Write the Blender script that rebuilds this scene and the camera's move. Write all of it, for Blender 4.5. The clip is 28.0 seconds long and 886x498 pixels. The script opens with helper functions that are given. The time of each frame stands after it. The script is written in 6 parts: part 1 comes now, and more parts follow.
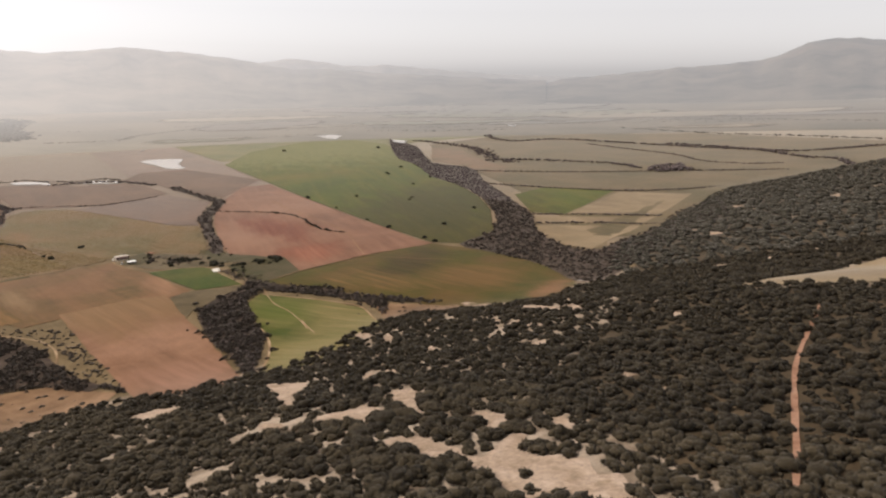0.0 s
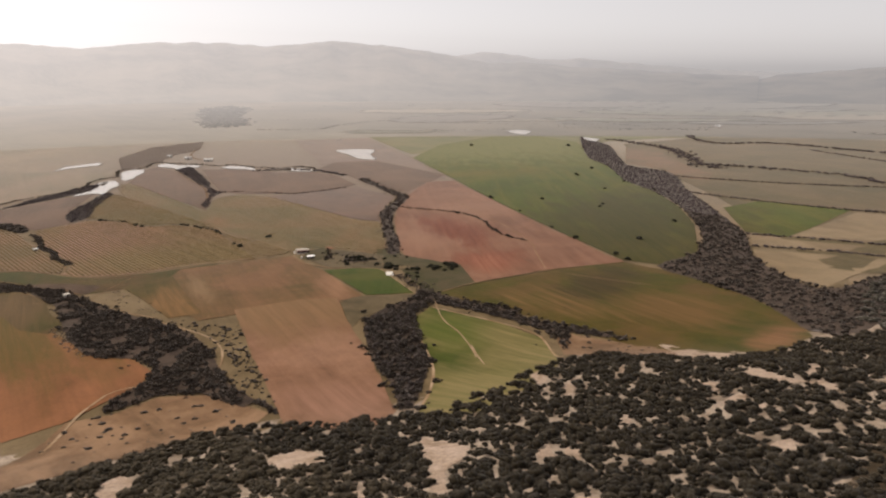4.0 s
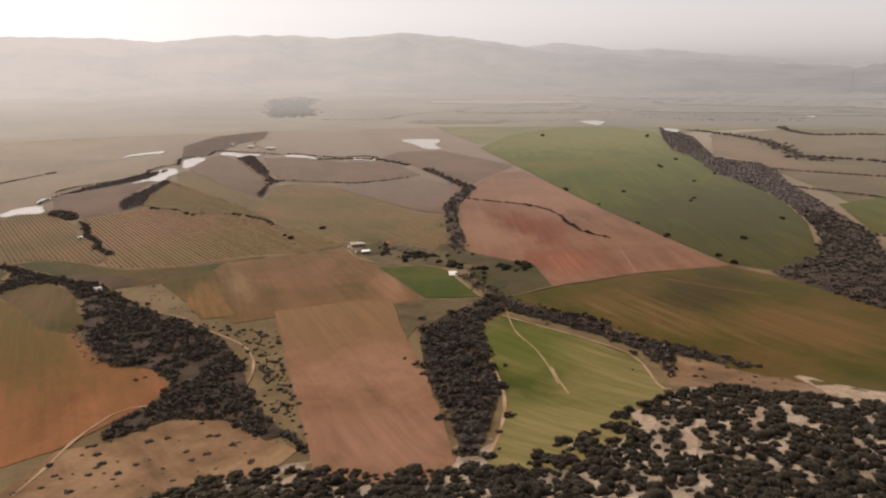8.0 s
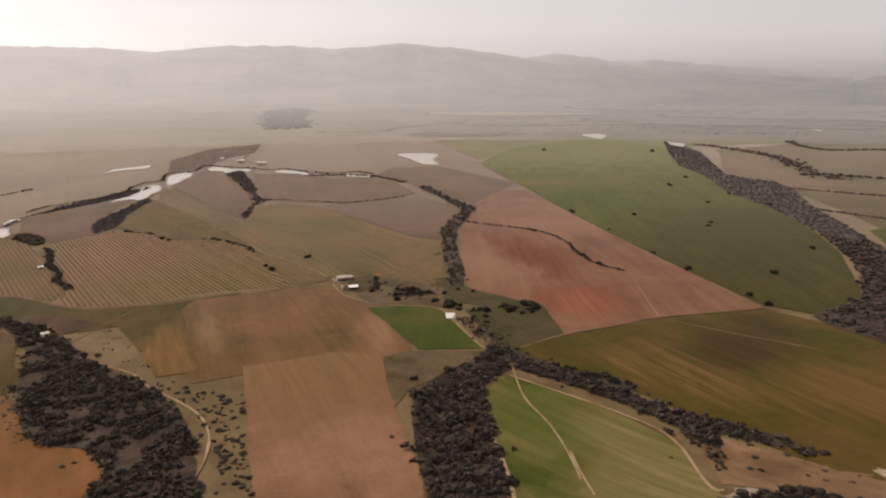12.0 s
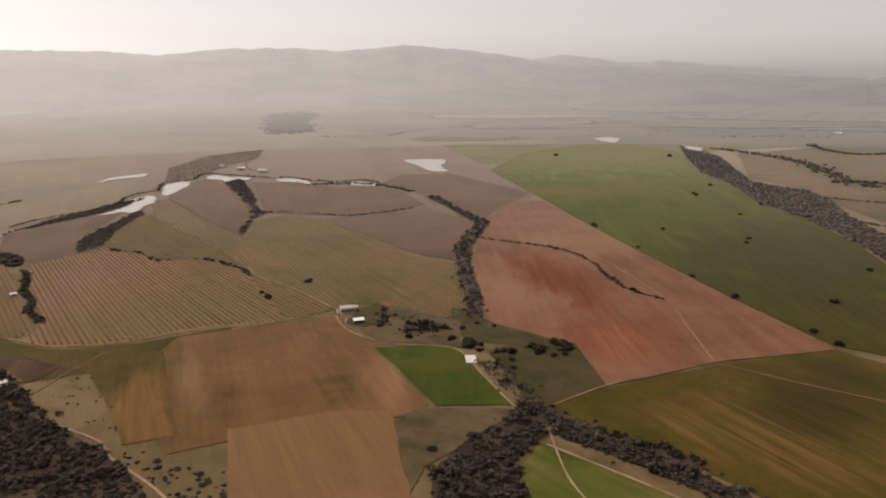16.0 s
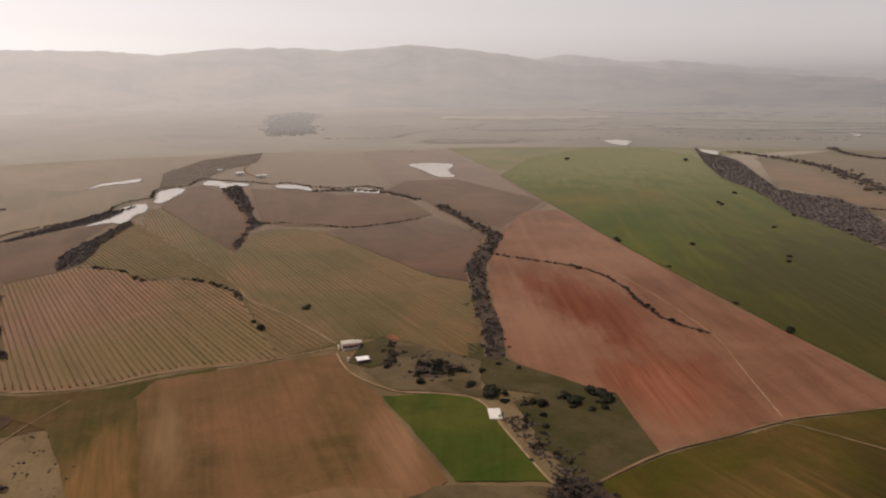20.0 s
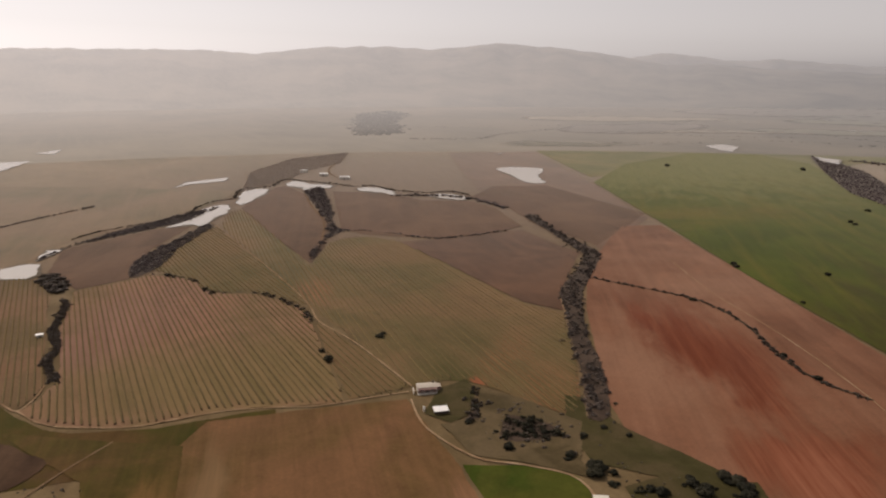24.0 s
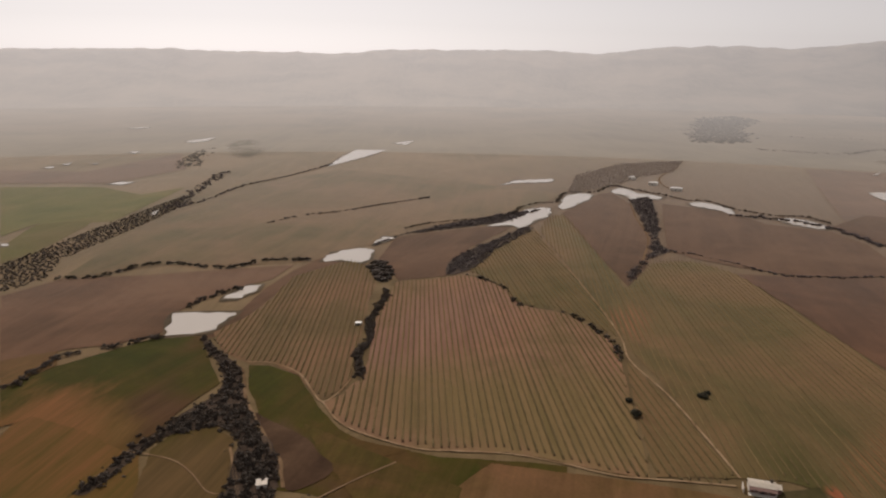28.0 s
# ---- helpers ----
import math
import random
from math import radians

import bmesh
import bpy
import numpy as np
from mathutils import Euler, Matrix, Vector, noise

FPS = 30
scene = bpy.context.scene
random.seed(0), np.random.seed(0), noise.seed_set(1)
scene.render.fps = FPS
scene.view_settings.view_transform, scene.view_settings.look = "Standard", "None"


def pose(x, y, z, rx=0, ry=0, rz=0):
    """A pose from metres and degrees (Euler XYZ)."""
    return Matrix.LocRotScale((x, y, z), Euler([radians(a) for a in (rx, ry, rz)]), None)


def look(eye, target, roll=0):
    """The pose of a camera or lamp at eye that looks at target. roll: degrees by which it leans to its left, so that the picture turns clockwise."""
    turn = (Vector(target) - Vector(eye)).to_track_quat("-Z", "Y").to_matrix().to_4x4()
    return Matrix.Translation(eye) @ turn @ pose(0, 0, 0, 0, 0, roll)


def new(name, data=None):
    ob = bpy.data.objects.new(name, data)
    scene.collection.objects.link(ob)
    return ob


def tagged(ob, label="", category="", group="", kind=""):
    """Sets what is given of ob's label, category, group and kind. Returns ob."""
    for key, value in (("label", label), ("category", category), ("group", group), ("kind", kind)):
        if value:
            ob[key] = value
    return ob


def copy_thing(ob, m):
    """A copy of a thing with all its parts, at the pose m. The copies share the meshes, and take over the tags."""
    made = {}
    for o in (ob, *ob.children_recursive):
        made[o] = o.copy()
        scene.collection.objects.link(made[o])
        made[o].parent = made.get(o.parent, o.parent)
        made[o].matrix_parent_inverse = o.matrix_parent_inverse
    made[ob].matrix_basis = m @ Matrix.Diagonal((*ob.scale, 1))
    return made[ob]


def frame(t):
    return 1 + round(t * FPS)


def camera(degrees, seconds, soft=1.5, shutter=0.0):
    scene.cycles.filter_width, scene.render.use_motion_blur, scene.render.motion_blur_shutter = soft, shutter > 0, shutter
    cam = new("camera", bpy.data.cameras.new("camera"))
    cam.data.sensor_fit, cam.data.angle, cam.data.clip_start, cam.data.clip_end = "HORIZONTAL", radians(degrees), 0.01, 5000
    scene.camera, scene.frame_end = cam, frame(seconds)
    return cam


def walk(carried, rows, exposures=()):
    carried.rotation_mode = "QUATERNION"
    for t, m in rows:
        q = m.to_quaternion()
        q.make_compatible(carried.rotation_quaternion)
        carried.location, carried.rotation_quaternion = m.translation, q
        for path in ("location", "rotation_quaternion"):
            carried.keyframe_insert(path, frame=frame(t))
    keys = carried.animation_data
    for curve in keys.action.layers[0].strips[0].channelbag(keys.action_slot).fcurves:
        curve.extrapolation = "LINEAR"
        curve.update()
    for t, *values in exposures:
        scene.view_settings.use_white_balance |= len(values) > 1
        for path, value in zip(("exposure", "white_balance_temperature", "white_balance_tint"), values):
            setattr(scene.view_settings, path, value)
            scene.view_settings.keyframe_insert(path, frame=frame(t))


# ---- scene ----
cam = camera(66.1, 28.0, soft=2.2)
METRES, EYE, TILT, LEAN, TURN = 300.0, 99.0, -1.6, -2.6, 33.1
ROWS = [
    (0.0, 0.0, 0.0, 0.0, -0.63, -13.01, 2.72),
    (0.5, -0.0031, 0.0165, 0.0012, -0.63, -13.26, 2.72),
    (1.0, -0.0049, 0.0348, 0.0024, -0.61, -13.47, 2.68),
    (1.5, -0.0063, 0.0534, 0.0038, -0.64, -13.58, 2.64),
    (2.0, -0.0095, 0.0702, 0.0057, 0.09, -13.49, 2.51),
    (2.5, -0.0102, 0.0896, 0.0058, 9.38, -13.05, 1.98),
    (3.0, -0.0126, 0.1073, 0.0069, 14.88, -12.83, 1.68),
    (3.5, -0.0162, 0.1227, 0.0075, 15.04, -12.85, 1.81),
    (5.5, -0.0421, 0.1951, -0.0096, 14.88, -13.24, 1.87),
    (6.0, -0.0492, 0.2144, -0.0139, 14.82, -13.32, 1.91),
    (6.5, -0.0565, 0.2341, -0.0185, 14.76, -13.38, 1.95),
    (7.0, -0.0638, 0.2538, -0.0229, 14.7, -13.45, 1.96),
    (7.5, -0.0713, 0.2739, -0.0261, 17.62, -13.36, 1.89),
    (8.0, -0.0761, 0.2937, -0.0268, 20.58, -13.22, 1.92),
    (8.5, -0.0788, 0.3121, -0.0254, 20.46, -13.18, 2.13),
    (9.0, -0.0811, 0.3293, -0.0241, 20.44, -13.15, 2.11),
    (9.5, -0.0858, 0.3464, -0.0226, 20.57, -13.01, 1.98),
    (10.0, -0.0925, 0.3625, -0.0212, 20.67, -12.84, 1.9),
    (10.5, -0.1002, 0.3787, -0.0199, 20.93, -12.7, 1.82),
    (11.0, -0.1072, 0.3942, -0.0184, 21.86, -12.59, 1.73),
    (11.5, -0.1148, 0.4097, -0.0168, 20.36, -12.45, 1.82),
    (12.0, -0.1226, 0.4254, -0.0151, 20.45, -12.4, 1.76),
    (12.5, -0.1305, 0.4414, -0.0137, 20.5, -12.4, 1.76),
    (14.5, -0.1621, 0.5054, -0.0087, 20.75, -12.34, 1.93),
    (15.0, -0.1707, 0.5202, -0.007, 20.77, -12.34, 1.96),
    (15.5, -0.179, 0.5352, -0.0058, 20.8, -12.32, 1.99),
    (16.0, -0.1872, 0.5497, -0.0044, 20.83, -12.26, 2.03),
    (16.5, -0.1953, 0.5642, -0.0031, 20.86, -12.22, 2.02),
    (17.0, -0.2034, 0.5792, -0.0017, 20.9, -12.19, 2.04),
    (17.5, -0.2115, 0.5946, -0.0005, 20.94, -12.17, 2.05),
    (18.0, -0.2196, 0.6098, 0.0009, 20.98, -12.19, 2.03),
    (18.5, -0.2277, 0.6249, 0.0024, 20.99, -12.21, 2.01),
    (19.0, -0.2356, 0.6398, 0.0033, 21.02, -12.25, 2.03),
    (19.5, -0.2436, 0.6543, 0.0051, 21.03, -12.28, 2.03),
    (20.0, -0.2513, 0.6691, 0.0064, 21.05, -12.28, 2.05),
    (20.5, -0.2594, 0.6836, 0.0078, 21.04, -12.27, 2.04),
    (22.5, -0.2913, 0.7467, 0.0108, 21.13, -12.22, 2.08),
    (23.0, -0.3002, 0.7628, 0.0121, 21.46, -12.24, 2.03),
    (23.5, -0.3089, 0.7787, 0.0143, 24.5, -12.21, 1.81),
    (24.0, -0.3181, 0.7958, 0.0154, 28.25, -12.16, 1.56),
    (24.5, -0.328, 0.8118, 0.0168, 30.53, -12.18, 1.44),
    (25.0, -0.3393, 0.8279, 0.0183, 34.83, -12.14, 1.17),
    (25.5, -0.3511, 0.8445, 0.0193, 38.41, -11.79, 0.97),
    (26.0, -0.3582, 0.8514, 0.0201, 38.44, -11.76, 1.14),
    (26.5, -0.3654, 0.8574, 0.0207, 39.68, -11.75, 1.0),
    (27.0, -0.3759, 0.8663, 0.0215, 43.71, -11.7, 0.64),
    (27.5, -0.3887, 0.8773, 0.0224, 47.76, -11.7, 0.36),
    (28.0, -0.4054, 0.8888, 0.0234, 55.32, -11.81, -0.24),
]
walk(cam, [(t, pose(0, 0, EYE, TILT, LEAN, TURN) @ pose(METRES * x, METRES * y, METRES * z, 90 + pitch, roll, yaw)) for t, x, y, z, yaw, pitch, roll in ROWS],
     exposures=[(0.0, 0.52, 6520, 11), (2.0, 0.5, 6540, 11.5), (3.2, 0.37, 6570, 12), (7.0, 0.32, 6720, 13.5), (12.0, 0.16, 6850, 14), (19.0, 0.05, 6800, 15), (24.0, -0.08, 6800, 15), (28.0, -0.2, 6750, 14)])

# world: hazy bright sky, high sun ahead and to the left of the flight
SUN_YAW, SUN_ELEVATION = 106.0, 44.0
world = bpy.data.worlds.new("sky")
scene.world = world
world.use_nodes = True
wn = world.node_tree
wn.nodes.clear()
sky = wn.nodes.new("ShaderNodeTexSky")
sky.sky_type = "NISHITA"
sky.sun_disc = False
sky.sun_elevation, sky.sun_rotation = radians(SUN_ELEVATION), radians(-SUN_YAW)
sky.altitude, sky.air_density, sky.dust_density, sky.ozone_density = 0, 1.0, 1.08, 1.0
background = wn.nodes.new("ShaderNodeBackground")
background.inputs["Strength"].default_value = 0.101
world_out = wn.nodes.new("ShaderNodeOutputWorld")
milk = wn.nodes.new("ShaderNodeHueSaturation")
milk.inputs["Saturation"].default_value = 0.12
wn.links.new(sky.outputs[0], milk.inputs["Color"])
dusty = wn.nodes.new("ShaderNodeMix")
dusty.data_type, dusty.blend_type = "RGBA", "MULTIPLY"
dusty.inputs["Factor"].default_value = 1.0
dusty.inputs["B"].default_value = (1.02, 0.995, 1.0, 1)
veil = wn.nodes.new("ShaderNodeMix")
veil.data_type = "RGBA"
veil.inputs["Factor"].default_value = 0.2
veil.inputs["B"].default_value = (7.6, 7.5, 7.5, 1)
wn.links.new(milk.outputs[0], veil.inputs["A"])
wn.links.new(veil.outputs["Result"], dusty.inputs["A"])
wn.links.new(dusty.outputs["Result"], background.inputs["Color"])
wn.links.new(background.outputs[0], world_out.inputs["Surface"])
sun_data = bpy.data.lights.new("sun", "SUN")
sun_data.energy, sun_data.angle, sun_data.color = 2.45, radians(1.5), (1.0, 0.9, 0.78)
sun = new("sun", sun_data)
a, e = radians(SUN_YAW), radians(SUN_ELEVATION)
sun.matrix_world = look((-math.sin(a) * math.cos(e) * 900, math.cos(a) * math.cos(e) * 900, math.sin(e) * 900), (0, 0, 0))


# ---- materials ----
def shader(name, rough=0.9, sheen=0.0, spec=0.3):
    m = bpy.data.materials.new(name)
    m.use_nodes = True
    nt = m.node_tree
    p = nt.nodes["Principled BSDF"]
    p.inputs["Roughness"].default_value = rough
    p.inputs["Specular IOR Level"].default_value = spec
    p.inputs["Sheen Weight"].default_value = sheen
    p.inputs["Sheen Roughness"].default_value = 0.22
    p.inputs["Sheen Tint"].default_value = (1.0, 0.93, 0.83, 1)
    return m, nt, p


def place(nt, turn=0.0, stretch=(1, 1, 1)):
    """World position, turned about z and stretched."""
    geo = nt.nodes.new("ShaderNodeNewGeometry")
    mp = nt.nodes.new("ShaderNodeMapping")
    mp.vector_type = "TEXTURE"
    mp.inputs["Rotation"].default_value = (0, 0, radians(-turn))
    mp.inputs["Scale"].default_value = [1 / s for s in stretch]
    nt.links.new(geo.outputs["Position"], mp.inputs["Vector"])
    return mp.outputs["Vector"]


def noise_tex(nt, vec, scale, detail=4.0, rough=0.6, distort=0.0):
    n = nt.nodes.new("ShaderNodeTexNoise")
    n.inputs["Scale"].default_value, n.inputs["Detail"].default_value = scale, detail
    n.inputs["Roughness"].default_value, n.inputs["Distortion"].default_value = rough, distort
    nt.links.new(vec, n.inputs["Vector"])
    return n.outputs["Fac"]


def ramp(nt, fac, *stops):
    r = nt.nodes.new("ShaderNodeValToRGB")
    els = r.color_ramp.elements
    while len(els) < len(stops):
        els.new(0.5)
    for el, (pos, col) in zip(els, stops):
        el.position, el.color = pos, (*col, 1) if len(col) == 3 else col
    nt.links.new(fac, r.inputs["Fac"])
    return r.outputs["Color"]


def mix(nt, fac, a, b, mode="MIX"):
    n = nt.nodes.new("ShaderNodeMix")
    n.data_type, n.blend_type = "RGBA", mode
    for sock, val in ((n.inputs["Factor"], fac), (n.inputs["A"], a), (n.inputs["B"], b)):
        if isinstance(val, (int, float)):
            sock.default_value = val
        elif isinstance(val, tuple):
            sock.default_value = (*val, 1)
        else:
            nt.links.new(val, sock)
    return n.outputs["Result"]


def bump(nt, p, height, strength, distance):
    b = nt.nodes.new("ShaderNodeBump")
    b.inputs["Strength"].default_value, b.inputs["Distance"].default_value = strength, distance
    nt.links.new(height, b.inputs["Height"])
    nt.links.new(b.outputs["Normal"], p.inputs["Normal"])


def grey(v):
    return (v, v, v)


def ragged_edge(nt, p, flat, slope, grain, scale):
    """Lets a sheet end in scattered tufts instead of a cut line, by its edge attribute."""
    at = nt.nodes.new("ShaderNodeAttribute")
    at.attribute_name = "edge"
    n = noise_tex(nt, flat, scale, 5, 0.7)
    add = nt.nodes.new("ShaderNodeMath")
    add.operation = "MULTIPLY_ADD"
    nt.links.new(n, add.inputs[0])
    add.inputs[1].default_value = grain
    add.inputs[2].default_value = 0.32 - 0.5 * grain if slope > 2 else -0.12 - 0.5 * grain
    both = nt.nodes.new("ShaderNodeMath")
    both.operation, both.use_clamp = "MULTIPLY_ADD", True
    nt.links.new(at.outputs["Fac"], both.inputs[0])
    both.inputs[1].default_value = slope
    nt.links.new(add.outputs[0], both.inputs[2])
    cut = nt.nodes.new("ShaderNodeMath")
    cut.operation = "GREATER_THAN"
    cut.inputs[1].default_value = 0.5
    nt.links.new(both.outputs[0], cut.inputs[0])
    nt.links.new(cut.outputs[0] if slope > 2 else both.outputs[0], p.inputs["Alpha"])


def land(name, low, mid, high, turn=0.0, streak=0.5, patch=70.0, sheen=0.15, grain=0.35, lines=0.0, pitch=3.0, tone=0.68, fade=True):
    """Field surface: patches, tillage streaks along one direction, drill lines and a fine grain."""
    m, nt, p = shader(name, 0.95, sheen, 0.06)
    low, mid, high = [(tone * col[0], tone * 0.945 * col[1], tone * 0.86 * col[2]) for col in (low, mid, high)]
    flat = place(nt)
    big = noise_tex(nt, flat, 1 / patch, 5, 0.6, 0.6)
    colour = ramp(nt, big, (0.37, low), (0.5, mid), (0.63, high))
    blotch = noise_tex(nt, flat, 3.2 / patch, 6, 0.7, 1.0)
    colour = mix(nt, 0.55, colour, ramp(nt, blotch, (0.35, tuple(0.62 * v + 0.1 for v in grey(1))), (0.65, grey(1.12))), "MULTIPLY")
    run = place(nt, turn, (1 / 45, 1 / 2.6, 0.1))
    s = noise_tex(nt, run, 1.0, 3, 0.6, 0.3)
    colour = mix(nt, streak, colour, ramp(nt, s, (0.3, grey(0.55)), (0.7, grey(1.0))), "MULTIPLY")
    wide = noise_tex(nt, place(nt, turn, (1 / 220, 1 / 14, 0.1)), 1.0, 4, 0.65, 0.5)
    colour = mix(nt, ramp(nt, wide, (0.45, grey(0)), (0.75, grey(0.75))), colour, high)
    fine = noise_tex(nt, flat, 0.9, 6, 0.75)
    colour = mix(nt, grain, colour, ramp(nt, fine, (0.25, grey(0.45)), (0.75, grey(1.25))), "MULTIPLY")
    if lines:
        w = nt.nodes.new("ShaderNodeTexWave")
        w.wave_type, w.bands_direction = "BANDS", "Y"
        w.inputs["Scale"].default_value, w.inputs["Distortion"].default_value = 0.314 * 2 / pitch, 0.6
        nt.links.new(place(nt, turn), w.inputs["Vector"])
        colour = mix(nt, lines, colour, ramp(nt, w.outputs["Fac"], (0.2, grey(0.6)), (0.8, grey(1.1))), "MULTIPLY")
    nt.links.new(colour, p.inputs["Base Color"])
    bump(nt, p, fine, 0.3, 0.1)
    if fade:
        ragged_edge(nt, p, flat, *((1.5, 0.8, 0.22) if fade == "patch" else (2.2, 1.6, 0.45)))
    return m


def leaves(name, dark, mid, light, scale=1.4, sheen=0.0):
    m, nt, p = shader(name, 0.85, sheen, 0.08)
    geo = nt.nodes.new("ShaderNodeNewGeometry")
    info = nt.nodes.new("ShaderNodeObjectInfo")
    add = nt.nodes.new("ShaderNodeMath")
    add.operation = "ADD"
    nt.links.new(geo.outputs["Random Per Island"], add.inputs[0])
    nt.links.new(info.outputs["Random"], add.inputs[1])
    half = nt.nodes.new("ShaderNodeMath")
    half.operation = "MULTIPLY"
    half.inputs[1].default_value = 0.5
    nt.links.new(add.outputs[0], half.inputs[0])
    colour = ramp(nt, half.outputs[0], (0.1, dark), (0.5, mid), (0.9, light))
    fine = noise_tex(nt, place(nt), scale, 5, 0.8)
    colour = mix(nt, 0.75, colour, ramp(nt, fine, (0.3, grey(0.35)), (0.72, grey(1.45))), "MULTIPLY")
    nt.links.new(colour, p.inputs["Base Color"])
    bump(nt, p, fine, 0.9, 0.5)
    return m


def plain(name, col, rough=0.7, vary=0.25, scale=1.5, metal=0.0, spec=0.4):
    m, nt, p = shader(name, rough, 0.0, spec)
    p.inputs["Metallic"].default_value = metal
    n = noise_tex(nt, place(nt), scale, 5, 0.65)
    c = mix(nt, vary, tuple(col), ramp(nt, n, (0.3, grey(0.5)), (0.7, grey(1.2))), "MULTIPLY")
    nt.links.new(c, p.inputs["Base Color"])
    bump(nt, p, n, 0.2, 0.05)
    return m


HAZE_SHEEN, SOIL_HAZE_SHEEN, CROP_HAZE_SHEEN = 0.9, 0.6, 0.55  # sheen weights standing in for haze on grass, bare soil and green crops
VELD = land("veld", (0.184, 0.14, 0.0663), (0.251, 0.184, 0.1), (0.317, 0.222, 0.132), 0, 0.3, 150, HAZE_SHEEN, fade=False)
NEAR_VELD = land("near_veld", (0.145, 0.105, 0.054), (0.205, 0.15, 0.08), (0.27, 0.2, 0.115), 15, 0.25, 40, SOIL_HAZE_SHEEN)
DARK_VELD = land("dark_veld", (0.1206, 0.0706, 0.0411), (0.1594, 0.0907, 0.0564), (0.2025, 0.1193, 0.0752), 20, 0.3, 80, SOIL_HAZE_SHEEN)
RED_SOIL = land("red_soil", (0.236, 0.108, 0.063), (0.305, 0.149, 0.091), (0.352, 0.19, 0.125), 35, 0.35, 95, SOIL_HAZE_SHEEN)
BROWN_SOIL = land("brown_soil", (0.212, 0.114, 0.066), (0.305, 0.165, 0.1), (0.385, 0.218, 0.142), 13, 0.35, 38, SOIL_HAZE_SHEEN)
ORANGE_SOIL = land("orange_soil", (0.12, 0.094, 0.032), (0.262, 0.12, 0.052), (0.35, 0.158, 0.076), 7, 0.4, 60, SOIL_HAZE_SHEEN)
OLIVE_CROP = land("olive_crop", (0.067, 0.072, 0.007), (0.095, 0.083, 0.0105), (0.148, 0.093, 0.027), 12, 0.3, 40, CROP_HAZE_SHEEN)
GREEN_CROP = land("green_crop", (0.078, 0.109, 0.0065), (0.1, 0.126, 0.009), (0.168, 0.146, 0.021), 41, 0.35, 130, 0.42)
BRIGHT_CROP = land("bright_crop", (0.046, 0.083, 0.0085), (0.06, 0.095, 0.0105), (0.108, 0.117, 0.021), 40, 0.3, 40, CROP_HAZE_SHEEN)
TRI_CROP = land("pale_green_crop", (0.082, 0.107, 0.018), (0.145, 0.145, 0.037), (0.27, 0.22, 0.09), -2, 0.5, 34, CROP_HAZE_SHEEN)
FALLOW = land("fallow", (0.146, 0.1, 0.036), (0.207, 0.123, 0.054), (0.266, 0.144, 0.073), 15, 0.5, 45, SOIL_HAZE_SHEEN)
PASTURE = land("pasture", (0.165, 0.1, 0.054), (0.25, 0.15, 0.085), (0.372, 0.236, 0.144), 0, 0.15, 25, SOIL_HAZE_SHEEN)
YARD_GRASS = land("yard_grass", (0.056, 0.055, 0.017), (0.078, 0.071, 0.027), (0.112, 0.088, 0.044), 0, 0.1, 18, CROP_HAZE_SHEEN)
PALE_STUBBLE = land("pale_stubble", (0.25, 0.182, 0.105), (0.328, 0.246, 0.148), (0.385, 0.294, 0.184), 20, 0.3, 60, CROP_HAZE_SHEEN)
VINE_SOIL_RED = land("vine_ground_red", (0.2426, 0.1704, 0.092), (0.3314, 0.2065, 0.1317), (0.4201, 0.2319, 0.1578), 0, 0.25, 60, HAZE_SHEEN)
VINE_SOIL = land("vine_ground", (0.128, 0.115, 0.042), (0.187, 0.147, 0.067), (0.262, 0.169, 0.089), 0, 0.3, 75, HAZE_SHEEN)
SAND = land("sand", (0.36, 0.27, 0.2), (0.49, 0.38, 0.3), (0.61, 0.49, 0.41), 0, 0.1, 7, 0.0, 0.85, tone=0.72)
LITTER = land("scrub_litter", (0.24, 0.185, 0.14), (0.4, 0.325, 0.26), (0.58, 0.49, 0.41), 0, 0.1, 9, 0.0, 0.7, fade=False)
TRACK = land("track_dirt", (0.36, 0.235, 0.14), (0.46, 0.32, 0.2), (0.56, 0.42, 0.29), 0, 0.1, 9, 0.0, 0.4, fade=False)
# leaf sheen stands in for haze; leaves of distant bush are lightened for it too
SCRUB = leaves("scrub_leaves", (0.027, 0.0212, 0.0138), (0.05, 0.039, 0.0238), (0.09, 0.0695, 0.042), 2.6, sheen=0.13)
HAZED_WOOD = leaves("hazed_wood_leaves", (0.07, 0.0535, 0.052), (0.086, 0.066, 0.063), (0.106, 0.081, 0.077), sheen=0.5)
HAZED_PALE_WOOD = leaves("hazed_pale_wood_leaves", (0.3364, 0.2766, 0.2336), (0.4298, 0.355, 0.3027), (0.542, 0.4485, 0.3831), sheen=0.8)
HAZED_SCRUB = leaves("hazed_scrub_leaves", (0.0363, 0.0319, 0.0232), (0.0508, 0.0445, 0.0329), (0.0725, 0.0629, 0.0474), 0.8, sheen=0.4)
BARE = leaves("bare_twigs", (0.06, 0.046, 0.039), (0.1, 0.077, 0.065), (0.148, 0.117, 0.1), 3.0, sheen=0.3)
WOOD = leaves("wood_leaves", (0.028, 0.021, 0.016), (0.058, 0.044, 0.034), (0.104, 0.08, 0.062), 2.2, sheen=0.25)
TREE = leaves("tree_leaves", (0.016, 0.016, 0.011), (0.026, 0.025, 0.016), (0.042, 0.038, 0.024))
VINE = leaves("vine_leaves", (0.1125, 0.0831, 0.0371), (0.1562, 0.114, 0.0517), (0.2063, 0.1449, 0.0675), 2.5)
BARK = plain("bark", (0.12, 0.09, 0.065), 0.9, 0.5, 4)


